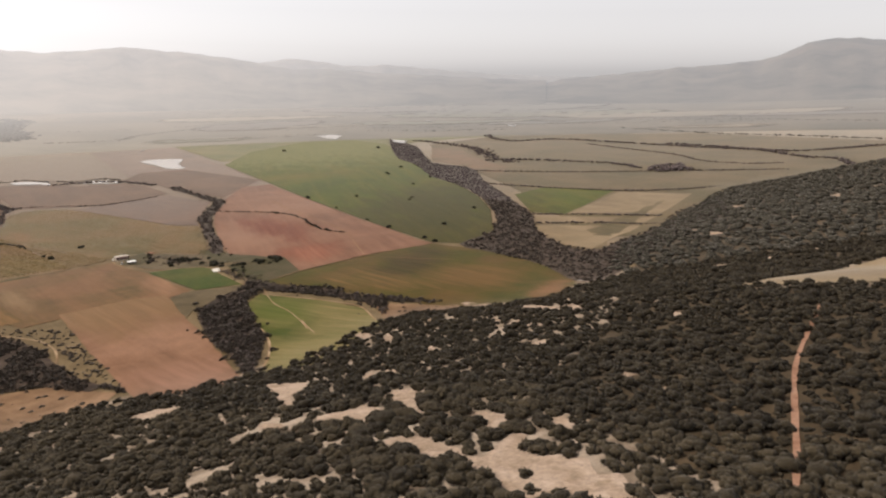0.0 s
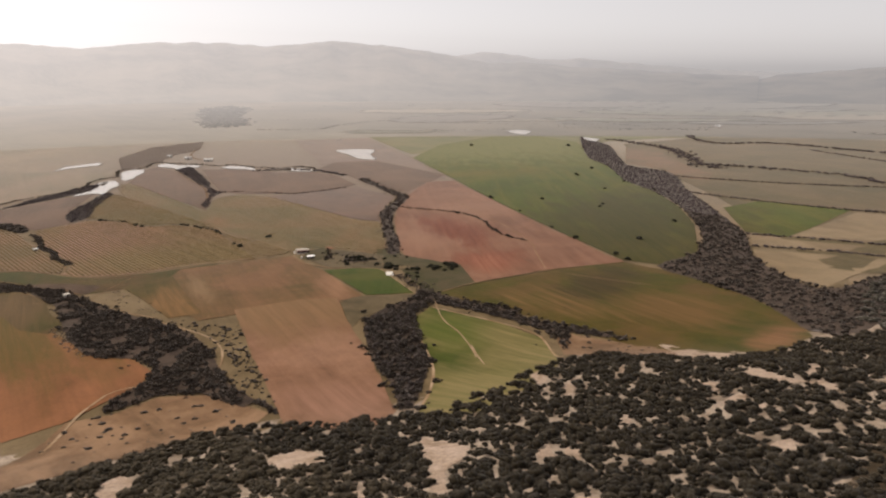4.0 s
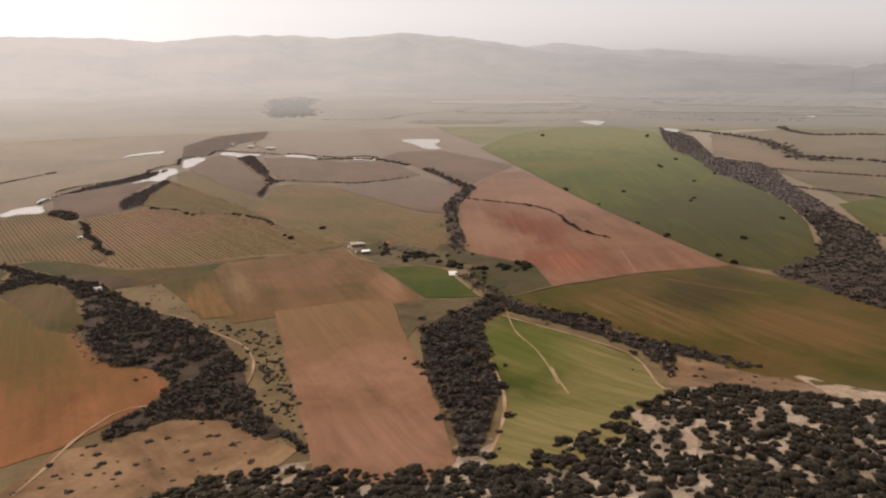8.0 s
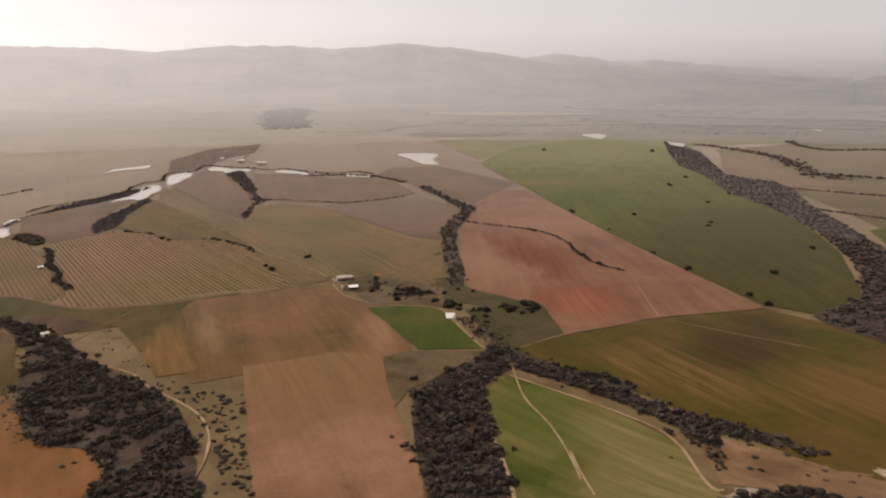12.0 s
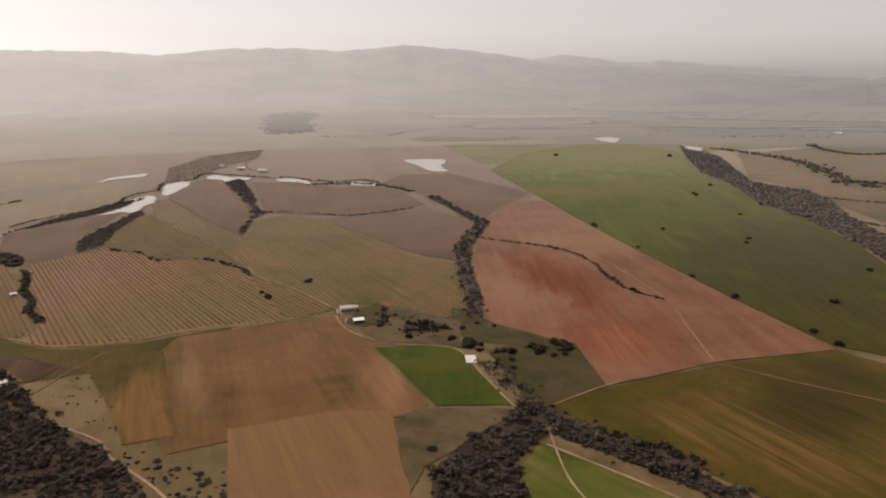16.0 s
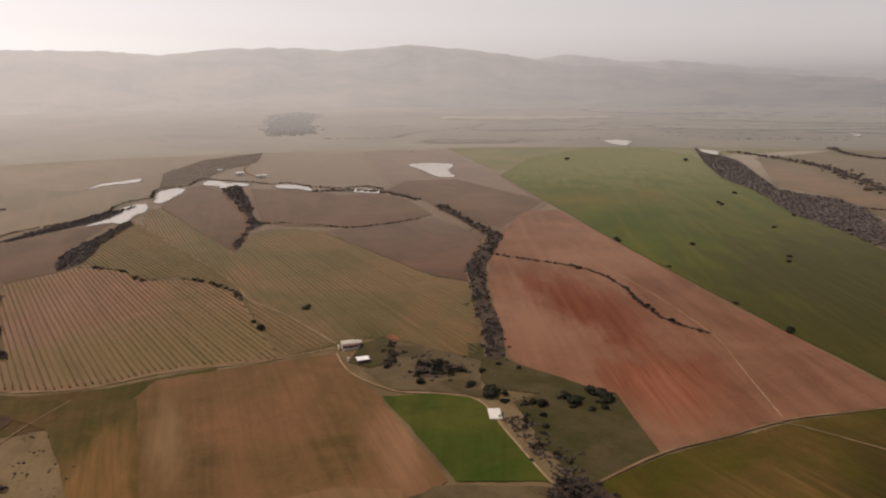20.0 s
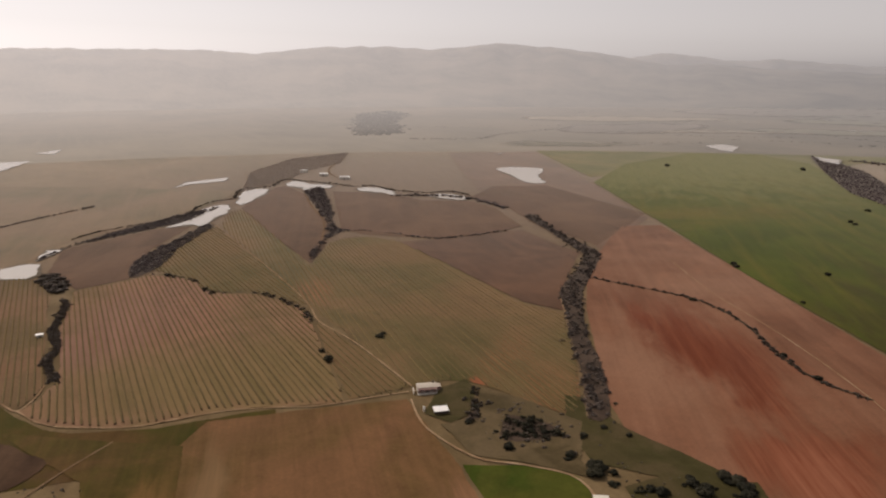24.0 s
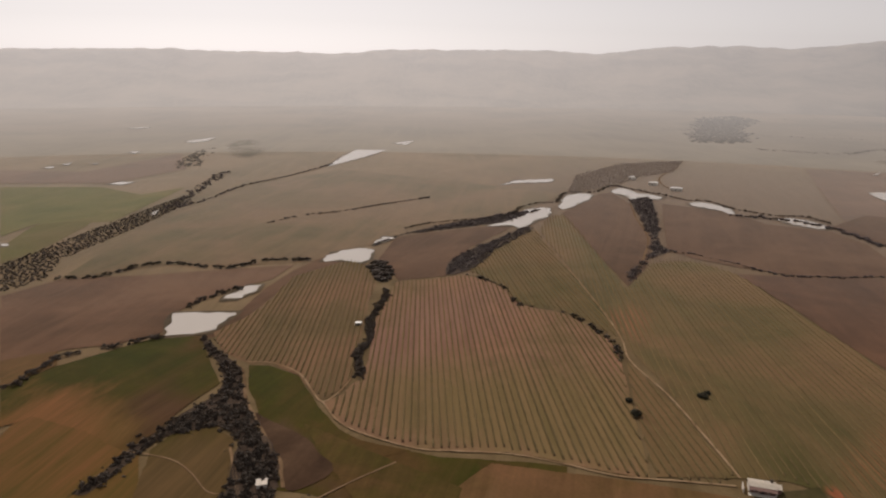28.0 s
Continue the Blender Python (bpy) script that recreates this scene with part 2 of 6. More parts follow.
def water():
    m, nt, p = shader("pond_water", 0.2, 0, 0.5)
    p.inputs["Base Color"].default_value = (0.38, 0.33, 0.27, 1)
    n = noise_tex(nt, place(nt), 0.8, 3, 0.6)
    bump(nt, p, n, 0.15, 0.05)
    return m


WATER = water()

# ---- the land: a slope falling west to a river plain, a scrub hill to the south-east, a far rise ----
BASE_Y = (-2000, -400, -100, 0, 60, 88, 121, 153, 180, 215, 236, 266, 318, 394, 488, 642, 760, 882, 1100, 1500, 3000)
BASE_X = (-900, -480, -330, -275, -240, -222, -206, -190, -183, -180, -168, -138, -125, -132, -120, -112, -50, 10, 80, 250, 700)


def height(x, y):
    """Ground height over the plan; x and y may be arrays."""
    x, y = np.asarray(x, float), np.asarray(y, float)
    z = 48 * np.tanh(x / 900) + 0.0014 * np.clip(y, -1500, 1500)
    d = x - np.interp(y, BASE_Y, BASE_X)
    foot = 12 * np.log1p(np.exp(np.clip(d / 12, -30, 30)))
    z = z + 70 * np.tanh(foot * 0.26 / 70) * np.clip((1700 - np.abs(y)) / 900, 0, 1)
    return z + 1e-5 * np.maximum(np.hypot(x, y) - 1800, 0) ** 2


def mesh_from(name, verts, faces, material, smooth=False):
    """A mesh from arrays of vertices and of equal-sided faces."""
    verts, faces = np.asarray(verts, np.float32), np.asarray(faces, np.int32)
    me = bpy.data.meshes.new(name)
    n, k = faces.shape
    me.vertices.add(len(verts))
    me.vertices.foreach_set("co", verts.ravel())
    me.loops.add(n * k)
    me.loops.foreach_set("vertex_index", faces.ravel())
    me.polygons.add(n)
    me.polygons.foreach_set("loop_start", np.arange(0, n * k, k, dtype=np.int32))
    me.polygons.foreach_set("use_smooth", np.full(n, smooth))
    me.update(calc_edges=True)
    me.materials.append(material)
    return me


def part(name, bm, material, parent, label=""):
    me = bpy.data.meshes.new(name)
    bm.to_mesh(me)
    bm.free()
    me.materials.append(material)
    ob = new(name, me)
    ob.parent = parent
    return tagged(ob, label)


def axis_steps(lo, hi, fine, far):
    """Grid lines: even steps from lo to hi, growing steps out to -far and far."""
    mid = list(np.arange(lo, hi + 0.1, fine))
    up, step = [], fine
    while (up[-1] if up else hi) < far:
        step *= 1.12
        up.append((up[-1] if up else hi) + step)
    down, step = [], fine
    while (down[-1] if down else lo) > -far:
        step *= 1.12
        down.append((down[-1] if down else lo) - step)
    return np.array(down[::-1] + mid + up)


gx, gy = axis_steps(-1250, 260, 11, 4300), axis_steps(-200, 1100, 11, 4300)
X, Y = np.meshgrid(gx, gy)
Z = height(X, Y)
cols, rows_n = len(gx), len(gy)
idx = np.arange(cols * rows_n).reshape(rows_n, cols)
quads = np.stack([idx[:-1, :-1], idx[:-1, 1:], idx[1:, 1:], idx[1:, :-1]], -1).reshape(-1, 4)
ground = new("ground", mesh_from("ground", np.stack([X, Y, Z], -1).reshape(-1, 3), quads, VELD, True))
tagged(ground, "dry brown grassland falling gently to a wide river plain", "ground", kind="structure")


def curve_round(pts, closed=True, n=4):
    """Catmull-Rom points through the corners."""
    p = np.array(pts, float)
    out = []
    count = len(p)
    for i in range(count if closed else count - 1):
        if closed:
            a, b, c, d = p[i - 1], p[i], p[(i + 1) % count], p[(i + 2) % count]
        else:
            a, b, c, d = p[max(i - 1, 0)], p[i], p[i + 1], p[min(i + 2, count - 1)]
        for s in range(n):
            t = s / n
            out.append(0.5 * (2 * b + (c - a) * t + (2 * a - 5 * b + 4 * c - d) * t * t + (3 * b - a - 3 * c + d) * t ** 3))
    if not closed:
        out.append(p[-1])
    return np.array(out)


def inside(poly, x, y):
    """Which of the points lie in the polygon."""
    x, y = np.asarray(x, float), np.asarray(y, float)
    hit = np.zeros(x.shape, bool)
    x1, y1 = poly[-1]
    for x2, y2 in poly:
        cross = ((y2 > y) != (y1 > y)) & (x < (x1 - x2) * (y - y2) / (y1 - y2 + 1e-9) + x2)
        hit ^= cross
        x1, y1 = x2, y2
    return hit


def drape(name, pts, material, lift=0.3, cell=10.0, wobble=0.6, soft=3, flat=None, fade=1.6):
    """A sheet over the ground inside an outline, with a slightly uneven edge."""
    from mathutils.geometry import delaunay_2d_cdt
    edge = curve_round(pts, True, soft) if soft > 1 else np.array(pts, float)
    fine = []
    for i in range(len(edge)):
        a, b = edge[i - 1], edge[i]
        k = max(1, int(np.hypot(*(b - a)) / (cell * 0.6)))
        for s in range(k):
            q = a + (b - a) * s / k
            fine.append(q + wobble * np.array([noise.noise((q[0] * 0.13, q[1] * 0.13, 1)), noise.noise((q[0] * 0.13, q[1] * 0.13, 7))]))
    fine = np.array(fine)
    lo, hi = fine.min(0), fine.max(0)
    ax, ay = np.meshgrid(np.arange(lo[0] + cell / 2, hi[0], cell), np.arange(lo[1] + cell / 2, hi[1], cell))
    ok = inside(fine, ax, ay)
    inner = np.stack([ax[ok], ay[ok]], -1)
    # a second ring just inside, so that the ragged edge stays narrow
    way = np.roll(fine, -1, 0) - np.roll(fine, 1, 0)
    way /= np.hypot(way[:, 0], way[:, 1])[:, None] + 1e-9
    turn_in = np.sign(np.sum(fine[:, 0] * np.roll(fine[:, 1], -1) - fine[:, 1] * np.roll(fine[:, 0], -1)))
    ring2 = fine + turn_in * np.stack([-way[:, 1], way[:, 0]], -1) * fade * 1.05
    ring2 = ring2[inside(fine, ring2[:, 0], ring2[:, 1])]
    gap = np.array([np.hypot(*(fine - q).T).min() for q in ring2]) if len(ring2) else np.zeros(0)
    ring2 = ring2[gap > fade * 0.8] if fade < 10 else ring2[:0]
    allp = [Vector(p) for p in np.concatenate([fine, ring2, inner])]
    v, _, f, *_ = delaunay_2d_cdt(allp, [], [list(range(len(fine)))], 1, 0.05)
    v = np.array([tuple(p) for p in v])
    z = height(v[:, 0], v[:, 1]) + lift if flat is None else np.full(len(v), flat)
    me = bpy.data.meshes.new(name)
    me.from_pydata(np.column_stack([v, z]).tolist(), [], [list(t) for t in f])
    me.materials.append(material)
    ring = np.roll(fine, -1, 0)
    near = np.full(len(v), 1e9)
    for a, b in zip(fine, ring):
        ab = b - a
        t = np.clip(((v - a) @ ab) / max(float(ab @ ab), 1e-9), 0, 1)
        near = np.minimum(near, np.hypot(*(v - a - t[:, None] * ab).T))
    me.attributes.new("edge", "FLOAT", "POINT").data.foreach_set("value", np.clip(near / fade, 0, 1).astype(np.float32))
    for poly in me.polygons:
        if poly.normal.z < 0:
            poly.flip()
    me.polygons.foreach_set("use_smooth", np.full(len(me.polygons), True))
    return new(name, me)


def field(name, label, category, material, pts, lift=0.3, cell=10.0, wobble=0.6, soft=1, fade=1.6):
    return tagged(drape(name, pts, material, lift, cell, wobble, soft, None, fade), label, category, kind="structure")


def ribbon(name, label, pts, width, material, lift=0.46, category="track"):
    """A track that follows the ground along a line."""
    c = curve_round(pts, False, 5)
    d = np.gradient(c, axis=0)
    d /= np.hypot(d[:, 0], d[:, 1])[:, None] + 1e-9
    side = np.stack([-d[:, 1], d[:, 0]], -1)
    w = np.array([width * (0.34 + 0.2 * noise.noise((q[0] * 0.15, q[1] * 0.15, 3))) for q in c])[:, None]
    rowsv = []
    for k in (-1, -0.35, 0.35, 1):
        q = c + side * w * k
        rowsv.append(np.column_stack([q, height(q[:, 0], q[:, 1]) + lift - (0.04 if abs(k) < 0.5 else 0)]))
    v = np.stack(rowsv, 1).reshape(-1, 3)
    i = np.arange(len(c) - 1)[:, None] * 4 + np.arange(3)[None]
    f = np.stack([i, i + 4, i + 5, i + 1], -1).reshape(-1, 4)[:, ::-1]
    return tagged(new(name, mesh_from(name, v, f, material, True)), label, category, kind="structure")
FALLOW_FAR = land("fallow_far", (0.15, 0.122, 0.05), (0.215, 0.155, 0.078), (0.28, 0.185, 0.108), 10, 0.35, 110, HAZE_SHEEN)
BROWN_FAR = land("brown_far", (0.14, 0.078, 0.045), (0.19, 0.104, 0.062), (0.235, 0.136, 0.085), 5, 0.3, 80, HAZE_SHEEN)
RED_FALLOW = land("red_fallow", (0.11, 0.058, 0.034), (0.145, 0.076, 0.045), (0.2, 0.105, 0.062), 15, 0.3, 60, HAZE_SHEEN)
FALLOW_GREEN = land("fallow_green", (0.0812, 0.0717, 0.0134), (0.1059, 0.0848, 0.0202), (0.1553, 0.0946, 0.037), 11, 0.6, 40, CROP_HAZE_SHEEN)
GREEN_BANK = land("green_bank", (0.055, 0.064, 0.008), (0.08, 0.076, 0.012), (0.13, 0.078, 0.027), 20, 0.4, 45, CROP_HAZE_SHEEN)
VALLEY_STUBBLE = land("valley_stubble", (0.112, 0.09, 0.033), (0.155, 0.115, 0.05), (0.203, 0.146, 0.073), 25, 0.35, 90, CROP_HAZE_SHEEN)
RED_PATH = land("red_path", (0.3, 0.155, 0.1), (0.42, 0.24, 0.17), (0.52, 0.33, 0.25), 0, 0.1, 5, 0.0, 0.5, fade=False)
FALLOW_PALE = land("fallow_pale", (0.1271, 0.1452, 0.0297), (0.1733, 0.176, 0.0495), (0.2426, 0.209, 0.0772), 10, 0.3, 120, SOIL_HAZE_SHEEN)
TRACK_DULL = land("track_dull", (0.2, 0.13, 0.075), (0.27, 0.18, 0.11), (0.36, 0.25, 0.16), 0, 0.1, 9, 0.0, 0.4, fade=False)
ROUGH_PASTURE = land("rough_pasture", (0.105, 0.082, 0.042), (0.145, 0.111, 0.06), (0.19, 0.145, 0.085), 0, 0.1, 14, SOIL_HAZE_SHEEN)
FAR_GREEN = land("far_green", (0.13, 0.135, 0.03), (0.17, 0.155, 0.045), (0.21, 0.165, 0.07), 10, 0.3, 90, CROP_HAZE_SHEEN)
MUD = land("bank_mud", (0.08, 0.06, 0.035), (0.11, 0.083, 0.05), (0.16, 0.12, 0.075), 0, 0.1, 12, HAZE_SHEEN)

# darker ground under the woods, closing the pale gaps between crowns
DARK_GROUND = land("dark_ground", (0.052, 0.038, 0.03), (0.08, 0.058, 0.046), (0.125, 0.092, 0.073), 0, 0.1, 10, SOIL_HAZE_SHEEN, 0.6)
MAROON_GRASS = land("maroon_grass", (0.07, 0.041, 0.025), (0.1, 0.059, 0.037), (0.145, 0.09, 0.057), 20, 0.2, 22, SOIL_HAZE_SHEEN)
VINE_SOIL_OLIVE = land("vine_ground_olive", (0.165, 0.125, 0.06), (0.23, 0.156, 0.086), (0.3, 0.178, 0.107), 0, 0.25, 60, HAZE_SHEEN)
DARK_LITTER_LINE = land("dark_bank_grass", (0.055, 0.042, 0.026), (0.08, 0.06, 0.036), (0.12, 0.088, 0.055), 0, 0.1, 10, HAZE_SHEEN, 0.6, fade=False)


# darker ground laid under closed scrub so gaps between bushes stay dark
SCRUB_DARK_GROUND = land("scrub_dark_ground", (0.055, 0.042, 0.026), (0.085, 0.064, 0.04), (0.135, 0.1, 0.066), 0, 0.1, 12, SOIL_HAZE_SHEEN, 0.6)


def stain(m, x, y, lx, ly, angle, low, high, turn=0.0, rows=0.0):
    """Soaks a soft uneven patch of other soil into a field's colour, drawn out along one direction."""
    nt = m.node_tree
    p = nt.nodes["Principled BSDF"]
    under = p.inputs["Base Color"].links[0].from_socket
    geo = nt.nodes.new("ShaderNodeNewGeometry")
    mp = nt.nodes.new("ShaderNodeMapping")
    mp.vector_type = "TEXTURE"
    mp.inputs["Location"].default_value = (x, y, 0)
    mp.inputs["Rotation"].default_value = (0, 0, radians(angle))
    mp.inputs["Scale"].default_value = (lx, ly, 1e5)
    nt.links.new(geo.outputs["Position"], mp.inputs["Vector"])
    size = nt.nodes.new("ShaderNodeVectorMath")
    size.operation = "LENGTH"
    nt.links.new(mp.outputs["Vector"], size.inputs[0])
    uneven = noise_tex(nt, place(nt, turn, (1 / 40, 1 / 12, 0.1)), 1.0, 5, 0.65, 0.4)
    reach = nt.nodes.new("ShaderNodeMath")
    reach.operation = "MULTIPLY_ADD"
    nt.links.new(uneven, reach.inputs[0])
    reach.inputs[1].default_value = 1.5
    nt.links.new(size.outputs["Value"], reach.inputs[2])
    span = nt.nodes.new("ShaderNodeMapRange")
    span.interpolation_type = "SMOOTHSTEP"
    for key, val in (("From Min", 0.98), ("From Max", 1.75), ("To Min", 0.9), ("To Max", 0.0)):
        span.inputs[key].default_value = val
    nt.links.new(reach.outputs[0], span.inputs["Value"])
    low, high = [(0.68 * c[0], 0.64 * c[1], 0.58 * c[2]) for c in (low, high)]
    soil = ramp(nt, noise_tex(nt, place(nt, turn, (1 / 60, 1 / 3.0, 0.1)), 1.0, 4, 0.7, 0.3), (0.35, low), (0.65, high))
    amount = span.outputs["Result"]
    if rows:
        w = nt.nodes.new("ShaderNodeTexWave")
        w.wave_type, w.bands_direction = "BANDS", "Y"
        w.inputs["Scale"].default_value, w.inputs["Distortion"].default_value = 0.314 / rows, 0.4
        nt.links.new(place(nt, turn), w.inputs["Vector"])
        both = nt.nodes.new("ShaderNodeMath")
        both.operation = "MULTIPLY"
        nt.links.new(amount, both.inputs[0])
        nt.links.new(w.outputs["Fac"], both.inputs[1])
        amount = both.outputs[0]
    nt.links.new(mix(nt, amount, under, soil), p.inputs["Base Color"])


# soil stains within the fields
stain(RED_SOIL, -381, 366, 109.7, 30.7, 155, (0.165, 0.046, 0.022), (0.255, 0.088, 0.046), 35)  # deep red bare patch in the ploughed field
stain(RED_SOIL, -312, 322, 32.7, 25.1, 83, (0.165, 0.046, 0.022), (0.255, 0.088, 0.046), 35)  # deep red washed patch in the ploughed field
stain(RED_SOIL, -300, 315, 38.8, 22.6, 140, (0.25, 0.08, 0.042), (0.37, 0.155, 0.095), 35)  # orange streaked bare patch in the ploughed field
stain(TRI_CROP, -227, 219, 38.4, 28.7, 161, (0.085, 0.115, 0.018), (0.13, 0.15, 0.03), -2)  # greener head of the triangular crop field
stain(FALLOW, -332, 223, 37.8, 9.0, 165, (0.19, 0.105, 0.058), (0.27, 0.148, 0.085), 15)  # pinkish bare edge of the fallow field
stain(OLIVE_CROP, -222, 284, 48.2, 23.3, -176, (0.1, 0.075, 0.018), (0.26, 0.145, 0.058), 12)  # bare brown streaks in the olive crop
stain(OLIVE_CROP, -228, 326, 56.0, 26.4, 110, (0.04, 0.034, 0.008), (0.095, 0.058, 0.02), 12)  # dark brown-green end of the olive crop
stain(OLIVE_CROP, -125, 295, 32.2, 13.6, 98, (0.19, 0.095, 0.042), (0.28, 0.145, 0.07), 12)  # bare orange soil at the field corner
stain(OLIVE_CROP, -176, 307, 38.8, 35.7, -163, (0.13, 0.08, 0.024), (0.21, 0.12, 0.045), 12)  # bare brown patch in the olive crop
stain(FALLOW_GREEN, -355, 147, 60, 16, 170, (0.17, 0.1, 0.035), (0.3, 0.165, 0.07), 11)  # brown tilled strip in the fallow field
stain(BROWN_SOIL, -207, 144, 31.4, 24.1, 172, (0.27, 0.15, 0.1), (0.37, 0.205, 0.145), 13)  # pale pink bare soil in the stubble field
stain(GREEN_BANK, -432, 119, 35.9, 9.4, -150, (0.1, 0.062, 0.042), (0.15, 0.095, 0.06), 0)  # dull purplish brown rough grass beside the wood
stain(NEAR_VELD, -432, 119, 35.9, 9.4, -150, (0.1, 0.062, 0.042), (0.15, 0.095, 0.06), 0)  # dull purplish brown rough grass beside the wood
stain(FALLOW, -432, 119, 35.9, 9.4, -150, (0.1, 0.062, 0.042), (0.15, 0.095, 0.06), 15)  # dull purplish brown rough grass beside the wood
stain(GREEN_BANK, -462, 66, 34, 18, 20, (0.085, 0.045, 0.024), (0.13, 0.072, 0.04), 20)  # dark maroon grass below the green bank
stain(FALLOW_GREEN, -415, 88, 70, 30, 170, (0.11, 0.075, 0.033), (0.17, 0.108, 0.05), 11)  # brown dry grass inside the bend of the wood
stain(GREEN_BANK, -449, 50, 31.3, 21.4, -164, (0.13, 0.08, 0.024), (0.21, 0.12, 0.045), 0)  # orange bare soil at the foot of the green bank
stain(VINE_SOIL, -408, 271, 6.4, 3.9, 171, (0.28, 0.08, 0.038), (0.44, 0.17, 0.092), 8.5)  # small bare orange patch at the vineyard corner
stain(VINE_SOIL, -392, 293, 35.0, 19.7, 150, (0.22, 0.1, 0.052), (0.42, 0.2, 0.11), 8.5, rows=2.6)  # reddish bare soil at the vineyard foot
stain(VINE_SOIL, -429, 300, 48.8, 12.7, 135, (0.22, 0.1, 0.052), (0.42, 0.2, 0.11), 8.5, rows=2.6)  # orange bare patch between vines
stain(GREEN_CROP, -290, 450, 330, 130, 122, (0.042, 0.044, 0.008), (0.075, 0.062, 0.015), 41)  # darker brownish end of the green crop
stain(VINE_SOIL_RED, -547, 179, 64.1, 39.4, 130, (0.27, 0.15, 0.1), (0.37, 0.205, 0.145), 0)  # reddish bare patch across the vineyard
stain(VINE_SOIL, -561, 260, 39.5, 13.8, 162, (0.22, 0.1, 0.052), (0.42, 0.2, 0.11), 8.5, rows=2.6)  # pale orange bare patch beside the vineyard track
stain(GREEN_CROP, -850, 770, 260, 190, 125, (0.15, 0.165, 0.045), (0.2, 0.2, 0.065), 41)  # paler western corner of the wheat, its hazy fading painted in
stain(GREEN_CROP, -860, 960, 420, 260, 140, (0.16, 0.175, 0.05), (0.21, 0.21, 0.07), 41)  # paler far end of the wheat, haze painted into the crop colour
stain(ORANGE_SOIL, -395, 66, 130, 40, 12, (0.095, 0.085, 0.018), (0.17, 0.105, 0.03), 7)  # green end of the orange field
stain(ORANGE_SOIL, -440, 36, 60, 45, 25, (0.12, 0.085, 0.022), (0.23, 0.11, 0.045), 7)  # green head of the orange field
stain(GREEN_BANK, -450, 32, 55, 30, 20, (0.2, 0.1, 0.04), (0.3, 0.14, 0.06), 7)  # orange soil showing through the green bank
stain(TRI_CROP, -165, 180, 80, 50, 80, (0.165, 0.155, 0.05), (0.29, 0.236, 0.108), -2)  # straw-coloured tail of the triangular field
stain(TRI_CROP, -190, 224, 60, 26, 160, (0.165, 0.152, 0.05), (0.29, 0.23, 0.105), -2)  # straw-coloured edge of the triangular field
stain(VINE_SOIL_RED, -455, 205, 110, 60, 60, (0.2, 0.158, 0.07), (0.28, 0.2, 0.1), 0)  # greener end of the vineyard
stain(VINE_SOIL_RED, -570, 168, 45, 110, 60, (0.27, 0.155, 0.12), (0.36, 0.21, 0.165), 0)  # pinkish band across the vineyard
stain(VELD, -880, 470, 640, 430, 165, (0.15, 0.1, 0.062), (0.21, 0.14, 0.09), 20)  # browner grass round the dams

stain(FALLOW, -330, 224, 40, 11, 155, (0.27, 0.15, 0.085), (0.36, 0.2, 0.115), 15)  # bare pinkish end of the fallow field
stain(FALLOW, -382, 170, 40, 8, 165, (0.23, 0.15, 0.08), (0.29, 0.185, 0.1), 15)  # bare reddish edge of the fallow field
stain(BROWN_SOIL, -318, 190, 120, 70, 62, (0.205, 0.13, 0.06), (0.275, 0.162, 0.083), 13)  # olive brown head of the stubble field
stain(RED_SOIL, -395, 364, 62, 17, 158, (0.15, 0.035, 0.014), (0.22, 0.065, 0.03), 35)  # darkest red heart of the bare patch

# ---- fields ----
field("rough_veld", "rough olive brown grass between the fields", "grassland", NEAR_VELD,
      [(-560, 40), (-420, 15), (-300, 20), (-200, 60), (-160, 200), (-100, 300), (-140, 420), (-240, 390), (-300, 320), (-380, 300), (-470, 330), (-620, 420), (-660, 300), (-640, 140)], lift=0.1, cell=9)
# the hill under the scrub
hill_x = [(-250, 40), (-222, 88), (-206, 121), (-188, 153), (-181, 180), (-178, 215), (-168, 234), (-138, 262), (-125, 300), (-96, 330), (-88, 420), (-80, 500), (-70, 640), (-20, 760), (30, 882), (110, 1100), (420, 1100), (420, 40), (120, -120), (-200, -120)]
field("hill_ground", "pale sandy hillside with leaf litter between dark scrub", "hillside", LITTER, hill_x, lift=0.15, cell=9)
field("grass_foot", "dull green rough grass below the vineyard track", "pasture", GREEN_BANK,
      [(-499, 88), (-488, 102), (-470, 118), (-449, 130), (-440, 139), (-431, 162), (-428, 186), (-425, 200), (-395, 193), (-400, 172), (-409, 136), (-414, 115), (-442, 106)], lift=0.2)
field("dam_flat", "dull brown grass beside the dams", "grassland", DARK_VELD,
      [(-537, 58), (-576, 64), (-618, 67), (-658, 76), (-691, 88), (-670, 124), (-649, 100), (-612, 82), (-576, 73), (-539, 66)], lift=0.2)
field("field_mauve_strip", "mauve brown fallow land between dam and wheat", "field", BROWN_FAR,
      [(-1184, 692), (-1136, 830), (-787, 658), (-615, 565), (-547, 454), (-712, 522), (-781, 508)], lift=0.24, cell=20)
field("valley_floor", "wide olive tan stubble land in the broad valley", "grassland", VALLEY_STUBBLE,
      [(-690, 1040), (-560, 880), (-430, 740), (-330, 640), (-240, 540), (-160, 430), (-110, 420), (-100, 640), (-40, 760), (30, 900), (60, 1150), (-300, 1350), (-650, 1300)], lift=0.16, cell=30)
field("field_pale_green", "pale dull green pasture beyond the wheat field", "field", FALLOW_PALE,
      [(-1211, 867), (-1303, 1121), (-1253, 1432), (-1057, 1478), (-870, 1477), (-685, 1422), (-620, 1259), (-703, 1191), (-743, 1074), (-711, 932), (-781, 866), (-835, 813), (-844, 699)], lift=0.25, cell=25)
